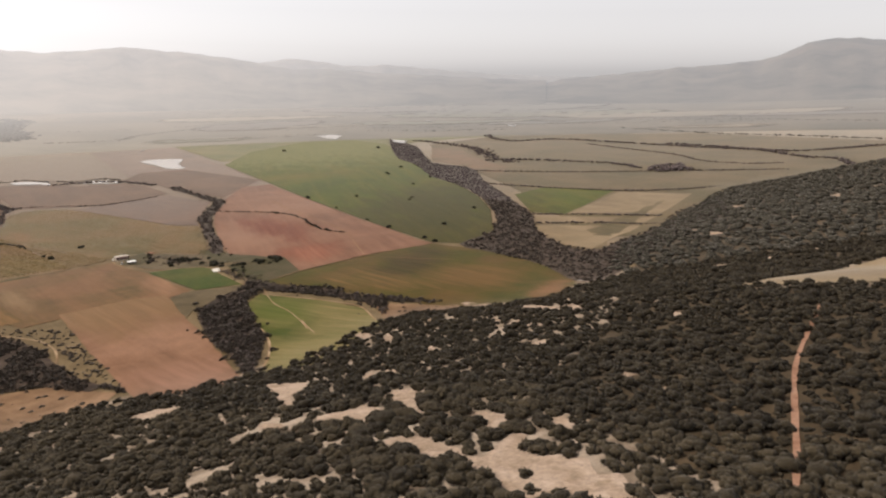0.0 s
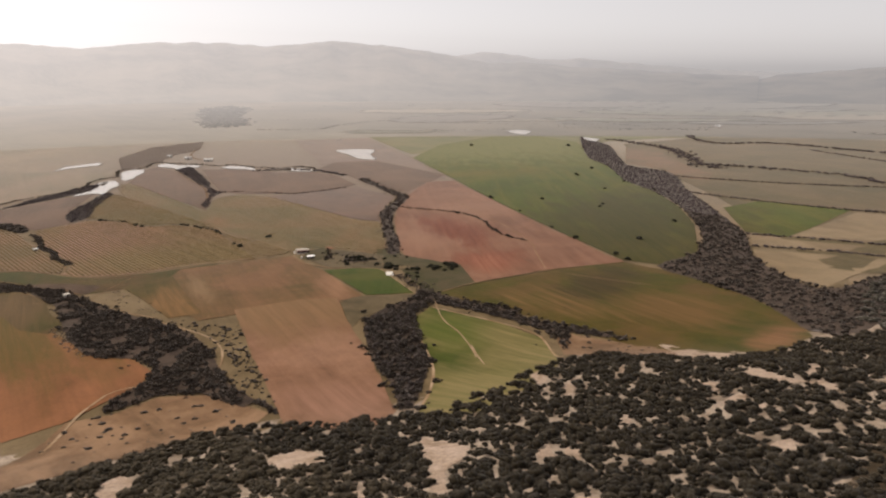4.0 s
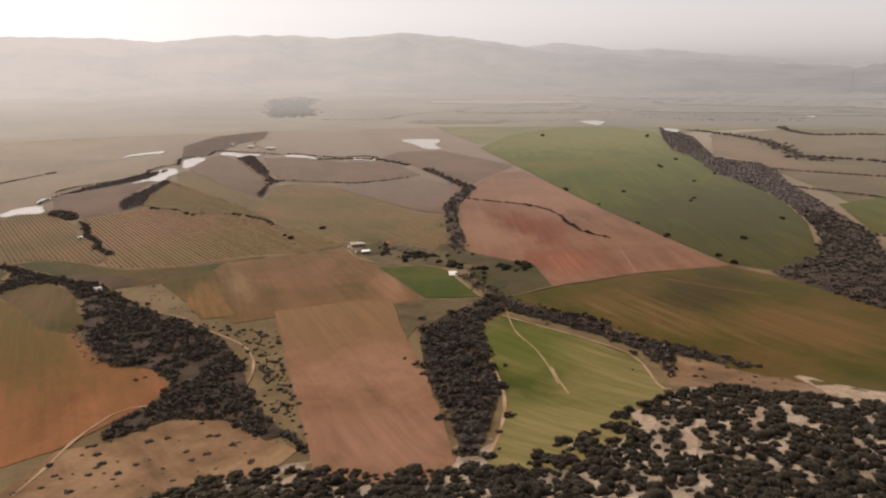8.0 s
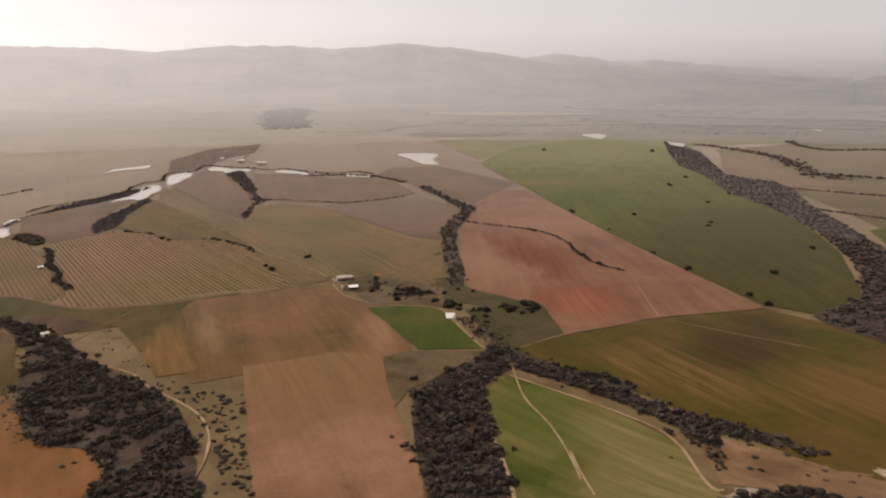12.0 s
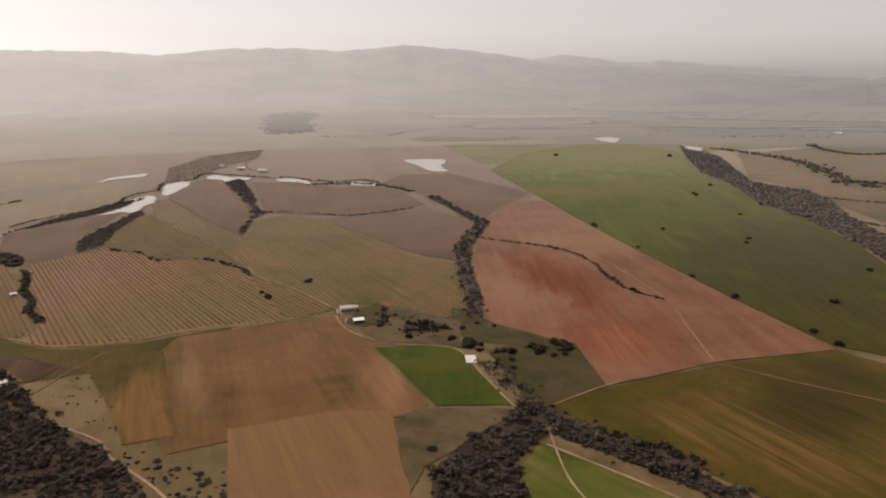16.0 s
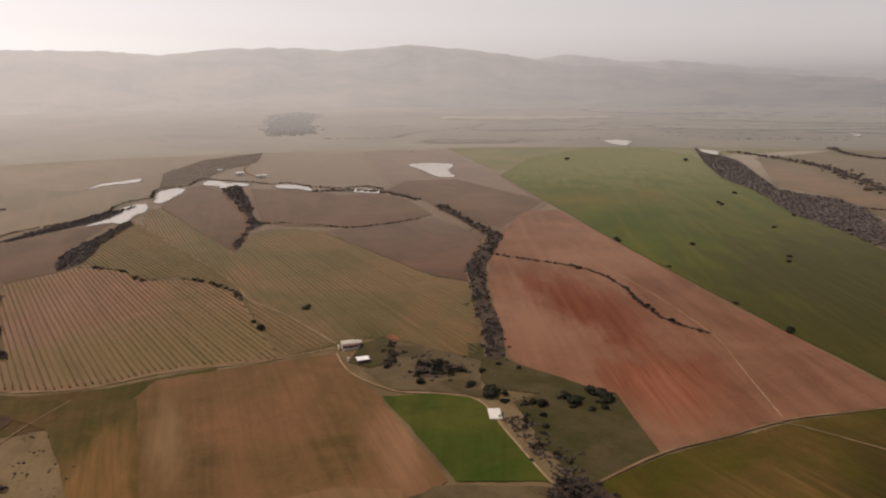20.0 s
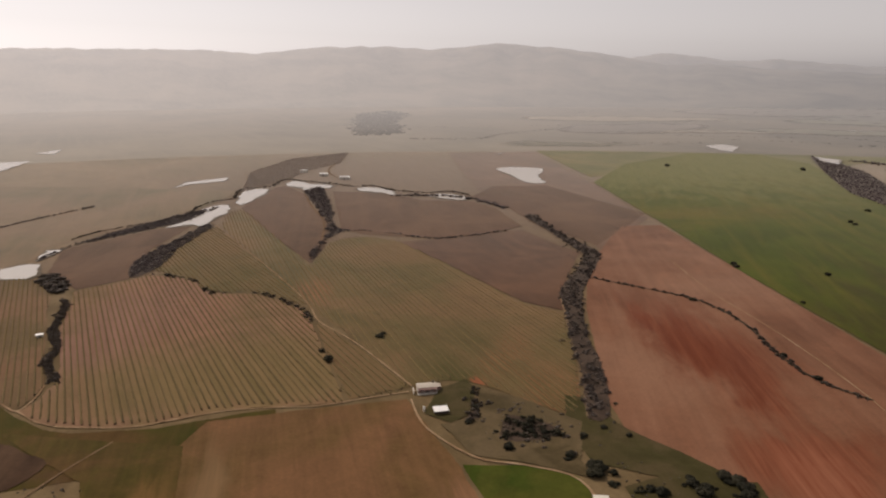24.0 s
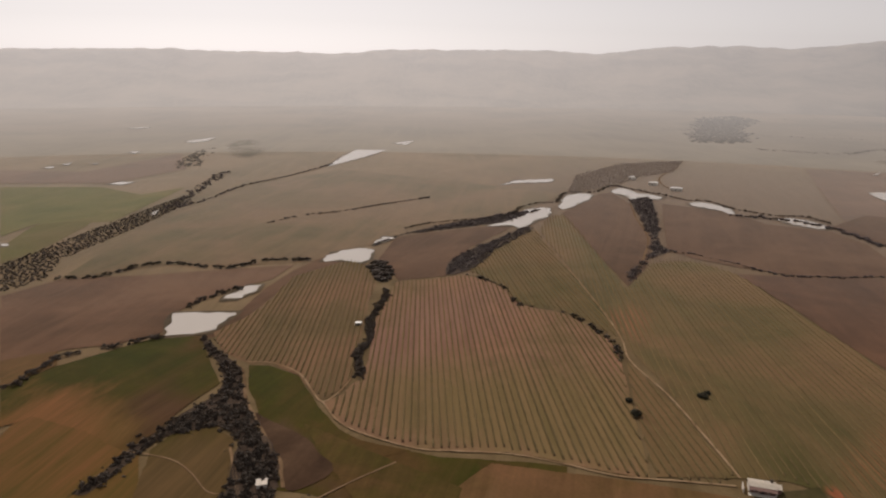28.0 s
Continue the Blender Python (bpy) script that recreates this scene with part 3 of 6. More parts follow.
field("field_dry_flat", "wide flat field of dry brown and dull green grass", "field", FALLOW_FAR,
      [(-641, -58), (-814, -76), (-985, -57), (-1179, 42), (-1074, 192), (-1028, 243), (-967, 310), (-853, 235), (-778, 135), (-719, 113), (-678, 80), (-671, 38), (-672, -6)], lift=0.2, cell=25)
field("field_dry_corner", "dry brown grass between two river bush strips", "field", DARK_VELD,
      [(-757, 136), (-796, 204), (-794, 230), (-719, 190), (-643, 171), (-633, 142), (-686, 127)], lift=0.3)
field("field_ploughed_far", "long reddish brown ploughed field beside the ponds", "field", BROWN_FAR,
      [(-604, -72), (-639, -57), (-647, -14), (-660, 33), (-671, 74), (-637, 67), (-614, 46), (-583, 35), (-569, 31), (-544, 37), (-529, 21), (-524, 4), (-511, -17)], lift=0.3, cell=14)
field("field_green_corner", "small dull green field behind a hedge", "field", FALLOW,
      [(-511, -17), (-524, 0), (-506, 9), (-484, -1)], lift=0.3)
field("field_far_green", "far green field beside a dark bush belt", "field", FAR_GREEN,
      [(-721, -142), (-676, -115), (-704, -109), (-795, -118), (-853, -131), (-802, -163)], lift=0.3, cell=20)
field("field_far_olive", "far olive grass field with a few trees", "field", FALLOW_PALE,
      [(-1016, -317), (-1017, -205), (-965, -141), (-1017, -111), (-819, -106), (-807, -165), (-759, -164)], lift=0.3, cell=20)
field("field_far_brown", "far reddish brown field on the plain", "field", BROWN_FAR,
      [(-1162, -404), (-1147, -286), (-1371, -238), (-1177, -164), (-1047, -212), (-1046, -335)], lift=0.3, cell=25)
field("field_river_brown", "dull brown field between gully and dam", "field", DARK_VELD,
      [(-794, 499), (-846, 560), (-817, 613), (-632, 578), (-604, 535), (-560, 462), (-592, 466), (-640, 470), (-729, 500)], lift=0.3, cell=14)
field("field_dark_wedge", "dark brown fallow wedge below the dam", "field", DARK_VELD,
      [(-859, 285), (-972, 348), (-980, 364), (-910, 363), (-820, 344), (-752, 334), (-657, 298), (-617, 275), (-704, 278)], lift=0.3)
field("field_dark_flat", "dark brown fallow field beside the river dams", "field", DARK_VELD,
      [(-910, 395), (-864, 441), (-806, 450), (-774, 487), (-726, 486), (-645, 458), (-636, 428), (-642, 386), (-662, 360), (-687, 339), (-716, 332)], lift=0.3)
field("field_dark_red", "dark reddish brown fallow field beside the gully", "field", RED_FALLOW,
      [(-646, 351), (-639, 384), (-633, 450), (-569, 439), (-551, 439), (-507, 393), (-478, 365), (-457, 351), (-481, 343), (-518, 345), (-574, 349)], lift=0.3)
field("field_red", "large bare red and pink ploughed field", "field", RED_SOIL,
      [(-518, 417), (-603, 522), (-587, 551), (-465, 486), (-343, 419), (-297, 397), (-262, 377), (-243, 369), (-255, 346), (-264, 325), (-270, 302), (-276, 278), (-308, 297), (-329, 292), (-350, 290), (-371, 301), (-400, 322), (-454, 362)], lift=0.3, cell=14)
field("field_green", "broad green young wheat field with scattered trees", "field", GREEN_CROP,
      [(-808, 673), (-922, 827), (-973, 1015), (-906, 1079), (-781, 1030), (-600, 834), (-421, 669), (-313, 556), (-268, 497), (-232, 435), (-218, 405), (-219, 377), (-246, 372), (-309, 403), (-470, 489), (-593, 558)], lift=0.3, cell=20)
field("field_olive", "olive green crop field streaked with brown", "field", OLIVE_CROP,
      [(-277, 252), (-275, 277), (-269, 301), (-263, 324), (-254, 345), (-242, 368), (-217, 367), (-191, 362), (-160, 348), (-133, 330), (-114, 301), (-116, 275), (-123, 270), (-134, 259), (-152, 254), (-227, 256), (-238, 256), (-247, 252), (-259, 249), (-272, 249)], lift=0.3)
field("field_triangle", "small triangular pale green crop field ringed by a track", "field", TRI_CROP,
      [(-262, 234), (-249, 236), (-218, 240), (-197, 238), (-172, 221), (-162, 203), (-158, 179), (-156, 160), (-166, 147), (-174, 153), (-188, 170), (-205, 186), (-228, 200), (-253, 214)], lift=0.3)
field("pasture_strip", "narrow strip of dry pasture with small shrubs", "pasture", PASTURE,
      [(-197, 248), (-184, 251), (-163, 256), (-153, 260), (-129, 247), (-145, 235), (-167, 231), (-175, 226), (-186, 236)], lift=0.3)
field("field_brown", "long brown stubble field with bare pinkish soil", "field", BROWN_SOIL,
      [(-329, 165), (-319, 197), (-307, 211), (-279, 197), (-231, 176), (-205, 163), (-180, 149), (-172, 138), (-192, 112), (-201, 121), (-225, 130), (-265, 143)], lift=0.36)
field("field_fallow", "olive and brown fallow field below the track", "field", FALLOW,
      [(-404, 158), (-427, 177), (-419, 208), (-408, 242), (-393, 240), (-358, 235), (-303, 223), (-298, 207), (-309, 193), (-320, 168), (-325, 146), (-350, 145), (-385, 152)], lift=0.3)
field("field_striped", "green fallow field with brown tilled stripes", "field", FALLOW_GREEN,
      [(-455, 116), (-436, 139), (-414, 168), (-387, 162), (-335, 152), (-339, 137), (-373, 139), (-407, 139), (-429, 128)], lift=0.34)
field("field_bright", "small bright green irrigated field", "field", BRIGHT_CROP,
      [(-360, 236), (-350, 253), (-338, 261), (-311, 252), (-285, 244), (-301, 224), (-323, 229)], lift=0.34)
field("pasture_low", "dull brown pasture at the edge of the wood", "pasture", ROUGH_PASTURE,
      [(-307, 211), (-300, 223), (-283, 243), (-278, 232), (-274, 211), (-272, 200), (-264, 190), (-279, 197)], lift=0.3)
field("yard", "mown green grass yard round the farm buildings", "yard", YARD_GRASS,
      [(-395, 242), (-410, 256), (-412, 268), (-403, 267), (-386, 255), (-384, 246)], lift=0.42)
field("pasture_shrub", "rough pasture with low shrubs beside the gully", "pasture", ROUGH_PASTURE,
      [(-403, 269), (-386, 277), (-363, 283), (-345, 268), (-335, 264), (-351, 253), (-363, 242), (-385, 243), (-384, 255)], lift=0.36)
field("pasture_low_yard", "rough green brown pasture below the gully", "pasture", YARD_GRASS,
      [(-382, 291), (-376, 296), (-363, 293), (-351, 292), (-334, 295), (-317, 297), (-317, 287), (-328, 278), (-342, 269), (-355, 273), (-368, 280)], lift=0.34)
field("pasture_pad", "rough green grey pasture with dark trees", "pasture", YARD_GRASS,
      [(-328, 268), (-326, 282), (-311, 300), (-277, 279), (-277, 248), (-295, 254)], lift=0.36)
field("field_orange", "bare orange soil field fading to green at its edge", "field", ORANGE_SOIL,
      [(-462, 20), (-440, 22), (-380, 30), (-310, 40), (-254, 55), (-256, 73), (-264, 89), (-270, 101), (-279, 109), (-298, 108), (-312, 97), (-329, 95), (-361, 93), (-400, 84), (-436, 70), (-452, 50)])
field("field_green_bank", "green sloping field below the square dam", "field", GREEN_BANK,
      [(-483, 0), (-505, 9), (-523, 24), (-543, 41), (-539, 56), (-510, 69), (-487, 80), (-468, 74), (-447, 70), (-436, 65), (-449, 47), (-460, 25), (-452, 18)], lift=0.33)
field("grass_loop", "dull green grass patch inside a bend of the wood", "pasture", FALLOW_GREEN,
      [(-437, 73), (-447, 76), (-452, 88), (-443, 97), (-417, 102), (-385, 98), (-362, 103), (-357, 90), (-372, 82), (-400, 80)], lift=0.36)
field("pasture_sandy", "dry sandy pasture dotted with low shrubs", "pasture", PASTURE,
      [(-200, 38), (-224, 44), (-236, 58), (-245, 65), (-256, 73), (-251, 86), (-254, 102), (-242, 117), (-213, 123), (-206, 113), (-209, 103), (-212, 86)], lift=0.3)
field("grass_bank", "green grass bank between vineyard and wood", "field", GREEN_BANK,
      [(-505, 86), (-504, 95), (-493, 109), (-474, 117), (-452, 127), (-442, 137), (-434, 155), (-430, 139), (-439, 124), (-450, 111), (-458, 103), (-481, 92)], lift=0.3)
field("rough_patch", "dark maroon brown rough grass beside the wood", "grassland", MAROON_GRASS,
      [(-467, 96), (-458, 103), (-450, 113), (-443, 120), (-433, 126), (-424, 131), (-414, 123), (-415, 118), (-430, 114), (-441, 109), (-457, 100)], lift=0.38, cell=6, soft=3)
field("field_green_east", "small green crop field beyond the bush valley", "field", GREEN_CROP,
      [(-285, 575), (-277, 622), (-205, 630), (-201, 545), (-201, 495), (-229, 494)], lift=0.3)
field("field_pale_east", "pale dry stubble field beyond the bush valley", "field", PALE_STUBBLE,
      [(-201, 495), (-198, 617), (-107, 621), (-127, 512)], lift=0.3)
field("field_pale_near", "pale stubble field at the foot of the hill", "field", PALE_STUBBLE,
      [(-203, 447), (-161, 461), (-120, 469), (-135, 434), (-139, 381), (-183, 413)], lift=0.3)
field("field_pale_strip", "narrow pale stubble strip with a hedge", "field", PALE_STUBBLE,
      [(-221, 481), (-127, 505), (-123, 482), (-206, 455)], lift=0.3)
field("field_hilltop", "pale dry stubble field cut into the scrub hillside", "field", PALE_STUBBLE,
      [(-33, 224), (-19, 246), (12, 288), (90, 330), (90, 215), (7, 217)], lift=0.4)

field("scrub_floor", "dark ground sheet under closed scrub", "leaf litter", SCRUB_DARK_GROUND,
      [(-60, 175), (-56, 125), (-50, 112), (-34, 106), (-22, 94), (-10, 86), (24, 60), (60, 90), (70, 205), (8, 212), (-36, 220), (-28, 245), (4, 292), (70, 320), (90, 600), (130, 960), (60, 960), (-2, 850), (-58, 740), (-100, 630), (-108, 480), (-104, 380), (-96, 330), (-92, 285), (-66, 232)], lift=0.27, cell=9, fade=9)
SAND_PATCHES = []


def sand(label, pts, lift=0.33):
    """A bare clearing, which the scrub leaves free."""
    SAND_PATCHES.append(pts)
    return field("sand_clearing", label, "clearing", SAND, pts, lift=lift, cell=5, soft=3)


CLEARING = "bare pale sand clearing among dark bushes"
sand(CLEARING, [(-50, 83), (-52, 87), (-48, 88), (-48, 92), (-48, 100), (-45, 98), (-42, 92), (-36, 91), (-31, 91), (-28, 86), (-25, 87), (-21, 79), (-33, 75), (-40, 77), (-46, 82)], 0.35)
sand(CLEARING, [(-70, 88), (-70, 93), (-65, 94), (-59, 92), (-54, 90), (-51, 86), (-52, 84), (-57, 84), (-65, 90)], 0.35)
sand(CLEARING, [(-89, 89), (-90, 95), (-99, 102), (-94, 107), (-92, 112), (-85, 108), (-83, 100), (-86, 99), (-88, 94)], 0.35)
sand(CLEARING, [(-92, 120), (-89, 125), (-83, 120), (-74, 108), (-70, 105), (-74, 104), (-84, 112)], 0.35)
sand(CLEARING, [(-64, 109), (-56, 108), (-52, 107), (-49, 102), (-50, 97), (-55, 101), (-60, 104)], 0.35)
sand(CLEARING, [(-139, 126), (-133, 132), (-127, 128), (-123, 118), (-110, 107), (-118, 109)], 0.35)
sand(CLEARING, [(-46, 106), (-42, 108), (-39, 105), (-38, 101), (-42, 103)], 0.35)
sand(CLEARING, [(-112, 97), (-104, 97), (-100, 94), (-107, 93)], 0.35)
sand(CLEARING, [(-131, 99), (-125, 99), (-117, 90)], 0.35)
sand(CLEARING, [(-173, 104), (-166, 111), (-151, 105), (-158, 98), (-162, 95)], 0.35)
sand(CLEARING, [(-183, 64), (-190, 71), (-178, 71), (-159, 61), (-161, 57)], 0.35)
sand("small bare patch of pale sand among bushes", [(-151, 134), (-142, 135), (-132, 134), (-128, 129), (-133, 128), (-127, 123), (-132, 119), (-143, 128)])
sand("small bare patch of pale sand among bushes", [(-171, 177), (-165, 176), (-161, 170), (-166, 172)])
sand("small bare patch of pale sand among bushes", [(-176, 205), (-162, 200), (-157, 192), (-152, 187), (-154, 186), (-163, 194)])
sand("small bare patch of pale sand among bushes", [(-149, 193), (-152, 204), (-137, 180), (-140, 181)])
sand("small bare patch of pale sand among bushes", [(-136, 170), (-135, 173), (-128, 163), (-124, 162), (-125, 157), (-131, 165)])
sand("small bare patch of pale sand among bushes", [(-118, 174), (-113, 173), (-109, 167), (-112, 167)])
sand("small bare patch of pale sand among bushes", [(-145, 216), (-141, 215), (-136, 202)])
sand("small bare patch of pale sand among bushes", [(-113, 207), (-104, 204), (-103, 197)])
sand("small bare patch of pale sand among bushes", [(-98, 192), (-96, 200), (-92, 192), (-96, 189)])
sand("small bare patch of pale sand among bushes", [(-92, 192), (-83, 190), (-83, 187), (-89, 189)])
sand("small bare patch of pale sand among bushes", [(-106, 215), (-105, 226), (-92, 215), (-84, 212), (-92, 209), (-100, 212)])
sand("small bare patch of pale sand among bushes", [(-96, 246), (-89, 232), (-85, 217), (-87, 216)])
sand("small bare patch of pale sand among bushes", [(-105, 166), (-97, 163), (-97, 160)])
sand("small bare patch of pale sand among bushes", [(-99, 183), (-98, 185), (-94, 176), (-96, 177)])
sand("small bare patch of pale sand among bushes", [(-76, 168), (-74, 173), (-72, 170), (-70, 163), (-76, 165)])
sand("small bare patch of pale sand among bushes", [(-94, 156), (-89, 149), (-91, 147)])
sand("small bare patch of pale sand among bushes", [(-119, 143), (-118, 146), (-108, 136), (-113, 136)])
sand("small bare patch of pale sand among bushes", [(-112, 144), (-109, 146), (-103, 139), (-105, 137)])
sand("small bare patch of pale sand among bushes", [(-142, 225), (-141, 228), (-133, 213)])
sand("small bare patch of pale sand among bushes", [(-124, 198), (-117, 195), (-116, 192)])
sand("thin opening of pale sand in the scrub", [(-43, 126), (-42, 128), (-40, 127), (-40, 125)])
sand("thin opening of pale sand in the scrub", [(-41, 136), (-40, 138), (-37, 137), (-38, 134)])
sand("thin opening of pale sand in the scrub", [(-32, 126), (-31, 128), (-28, 127), (-29, 125)])
sand("thin opening of pale sand in the scrub", [(-21, 127), (-21, 128), (-19, 128), (-19, 126)])
sand("thin opening of pale sand in the scrub", [(-13, 137), (-12, 139), (-11, 138), (-12, 135)])
sand("thin opening of pale sand in the scrub", [(-29, 98), (-28, 99), (-25, 99), (-26, 98)])
sand("thin opening of pale sand in the scrub", [(-21, 110), (-20, 111), (-19, 111), (-19, 109)])
sand("thin opening of pale sand in the scrub", [(-85, 211), (-83, 214), (-77, 210), (-78, 206)])
sand("thin opening of pale sand in the scrub", [(-45, 191), (-43, 194), (-39, 191), (-40, 188)])
sand("thin opening of pale sand in the scrub", [(-54, 207), (-54, 210), (-51, 208), (-51, 204)])
sand("bare rocky streak on the far hillside", [(-86, 509), (-81, 513), (-72, 501), (-78, 496)], 0.5)
sand("bare rocky streak on the far hillside", [(-65, 475), (-64, 485), (-60, 478), (-61, 467)], 0.5)
sand("bare rocky streak on the far hillside", [(-37, 399), (-33, 403), (-28, 396), (-32, 392)], 0.5)
sand("bare rocky streak on the far hillside", [(-37, 377), (-36, 381), (-34, 379), (-35, 374)], 0.5)
sand("bare rocky streak on the far hillside", [(-89, 410), (-87, 417), (-83, 411), (-84, 404)], 0.5)
sand("bare rocky streak on the far hillside", [(-76, 389), (-70, 390), (-63, 384), (-69, 382)], 0.5)
sand("bare rocky streak on the far hillside", [(-35, 306), (-33, 310), (-30, 307), (-32, 303)], 0.5)
sand("bare rocky streak on the far hillside", [(-58, 305), (-51, 305), (-42, 298), (-49, 297)], 0.5)
sand("bare rocky streak on the far hillside", [(-18, 314), (-16, 319), (-14, 316), (-16, 311)], 0.5)
sand("bare rocky streak on the far hillside", [(-21, 474), (-17, 479), (-13, 471), (-17, 464)], 0.5)
sand("bare rocky streak on the far hillside", [(-1, 486), (1, 494), (4, 490), (2, 480)], 0.5)
sand("bare rocky streak on the far hillside", [(-87, 382), (-85, 386), (-81, 382), (-83, 378)], 0.5)
field("sand_bank", "pale bare sand bank at the foot of the hill", "clearing", SAND,
      [(-159, 263), (-146, 266), (-123, 269), (-126, 247), (-130, 239), (-149, 257)], lift=0.34, cell=5, soft=3)
field("field_valley_tan", "tan stubble field in the broad valley", "field", VALLEY_STUBBLE,
      [(-379, 691), (-240, 754), (-76, 800), (-115, 662), (-203, 623), (-316, 624)], lift=0.3, cell=20)
field("field_valley_ochre", "ochre stubble strip along the grey bush belt", "field", FALLOW,
      [(-654, 994), (-578, 968), (-443, 815), (-395, 775), (-375, 726), (-406, 721), (-457, 777), (-533, 810)], lift=0.38, cell=20)
field("field_valley_far", "wide dull tan grassland in the broad valley", "field", VALLEY_STUBBLE,
      [(-689, 1048), (-559, 1099), (-278, 1089), (10, 933), (7, 607), (-75, 815), (-313, 766), (-428, 763), (-537, 856)], lift=0.3, cell=30)

# vineyards: the ground, then the rows
field("vineyard_ground", "reddish vineyard soil with dry grass between rows", "vineyard", VINE_SOIL_RED,
      [(-470, 121), (-454, 129), (-445, 139), (-436, 155), (-434, 166), (-433, 184), (-427, 199), (-420, 213), (-417, 222), (-437, 226), (-458, 230), (-484, 235), (-516, 241), (-532, 241), (-549, 237), (-569, 229), (-578, 216), (-587, 207), (-612, 204), (-630, 197), (-646, 182), (-640, 171), (-630, 141), (-607, 139), (-563, 134), (-535, 134), (-509, 134), (-490, 133), (-486, 130), (-476, 127)], lift=0.3)
field("vineyard_ground", "brown vineyard soil with dry grass between rows", "vineyard", VINE_SOIL_OLIVE,
      [(-506, 86), (-506, 95), (-494, 108), (-474, 118), (-472, 122), (-481, 126), (-491, 129), (-522, 128), (-555, 129), (-597, 128), (-624, 130), (-663, 123), (-683, 112), (-677, 102), (-643, 79), (-608, 76), (-569, 70), (-544, 60), (-519, 72)], lift=0.3)
field("vineyard_ground", "green brown vineyard soil below the dam", "vineyard", VINE_SOIL,
      [(-659, 186), (-718, 206), (-792, 244), (-693, 248), (-600, 249), (-535, 247), (-553, 239), (-574, 229), (-580, 216), (-592, 207), (-616, 204), (-636, 196)], lift=0.3)
field("vineyard_ground", "olive green vineyard slope with bare orange patches", "vineyard", VINE_SOIL,
      [(-779, 251), (-853, 284), (-704, 278), (-615, 273), (-673, 307), (-678, 335), (-646, 351), (-572, 348), (-516, 344), (-479, 341), (-455, 349), (-436, 336), (-400, 312), (-374, 292), (-367, 283), (-384, 277), (-399, 273), (-409, 268), (-415, 261), (-417, 248), (-490, 248), (-519, 246), (-598, 250)], lift=0.3, cell=14)
field("vineyard_ground", "green brown wedge of vineyard soil beside the track", "vineyard", VINE_SOIL,
      [(-530, 247), (-507, 242), (-473, 246), (-417, 248), (-418, 224), (-437, 227), (-458, 231), (-484, 236)], lift=0.3)
field("wood_floor", "dark ground sheet under trees", "leaf litter", DARK_GROUND,
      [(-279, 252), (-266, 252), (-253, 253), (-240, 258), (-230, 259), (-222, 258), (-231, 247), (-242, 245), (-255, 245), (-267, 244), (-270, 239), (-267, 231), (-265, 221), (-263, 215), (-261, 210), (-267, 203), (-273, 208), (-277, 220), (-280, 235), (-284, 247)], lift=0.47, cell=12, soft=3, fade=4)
field("wood_floor", "dark ground sheet under trees", "leaf litter", DARK_GROUND,
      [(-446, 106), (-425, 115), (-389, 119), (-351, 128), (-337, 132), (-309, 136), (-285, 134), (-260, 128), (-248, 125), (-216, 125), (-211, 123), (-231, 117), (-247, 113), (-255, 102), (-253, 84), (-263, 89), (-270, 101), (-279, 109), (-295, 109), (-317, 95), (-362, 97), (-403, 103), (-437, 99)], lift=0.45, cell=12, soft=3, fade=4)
field("wood_floor", "dark ground sheet under trees", "leaf litter", DARK_GROUND,
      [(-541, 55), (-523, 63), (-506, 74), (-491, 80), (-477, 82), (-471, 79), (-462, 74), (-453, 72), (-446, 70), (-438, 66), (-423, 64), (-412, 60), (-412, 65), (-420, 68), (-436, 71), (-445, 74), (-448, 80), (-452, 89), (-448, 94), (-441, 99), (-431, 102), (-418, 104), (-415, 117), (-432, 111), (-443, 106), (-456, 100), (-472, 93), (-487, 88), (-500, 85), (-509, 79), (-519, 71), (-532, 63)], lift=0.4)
field("wood_floor", "dark ground sheet under trees", "leaf litter", DARK_GROUND,
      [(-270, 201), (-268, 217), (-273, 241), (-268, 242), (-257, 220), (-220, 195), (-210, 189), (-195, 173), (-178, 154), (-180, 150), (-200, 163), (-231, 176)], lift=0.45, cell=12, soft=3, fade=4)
field("wood_floor", "dark ground sheet under trees", "leaf litter", DARK_GROUND,
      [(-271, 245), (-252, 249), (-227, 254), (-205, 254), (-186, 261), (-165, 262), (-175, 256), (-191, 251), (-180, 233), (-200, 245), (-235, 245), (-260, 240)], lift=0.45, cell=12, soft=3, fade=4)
field("wood_floor", "dark ground sheet under trees", "leaf litter", DARK_GROUND,
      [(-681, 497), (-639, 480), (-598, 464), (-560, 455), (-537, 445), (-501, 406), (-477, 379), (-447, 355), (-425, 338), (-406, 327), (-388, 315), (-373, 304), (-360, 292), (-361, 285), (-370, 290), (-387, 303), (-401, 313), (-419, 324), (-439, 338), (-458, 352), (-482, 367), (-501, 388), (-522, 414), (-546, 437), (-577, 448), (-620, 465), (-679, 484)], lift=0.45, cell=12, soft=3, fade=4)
field("wood_floor", "dark ground sheet under trees", "leaf litter", DARK_GROUND,
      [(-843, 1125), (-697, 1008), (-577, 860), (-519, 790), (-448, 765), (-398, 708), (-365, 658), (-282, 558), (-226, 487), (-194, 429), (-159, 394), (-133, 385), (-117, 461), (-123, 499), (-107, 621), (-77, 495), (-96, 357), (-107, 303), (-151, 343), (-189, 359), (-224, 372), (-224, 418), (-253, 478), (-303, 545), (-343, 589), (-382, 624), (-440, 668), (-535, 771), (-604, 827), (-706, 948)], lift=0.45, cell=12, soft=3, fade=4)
field("wood_floor", "dark ground sheet under trees", "leaf litter", DARK_GROUND,
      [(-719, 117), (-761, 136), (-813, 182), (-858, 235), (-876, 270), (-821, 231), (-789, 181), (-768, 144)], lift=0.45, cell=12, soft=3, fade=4)
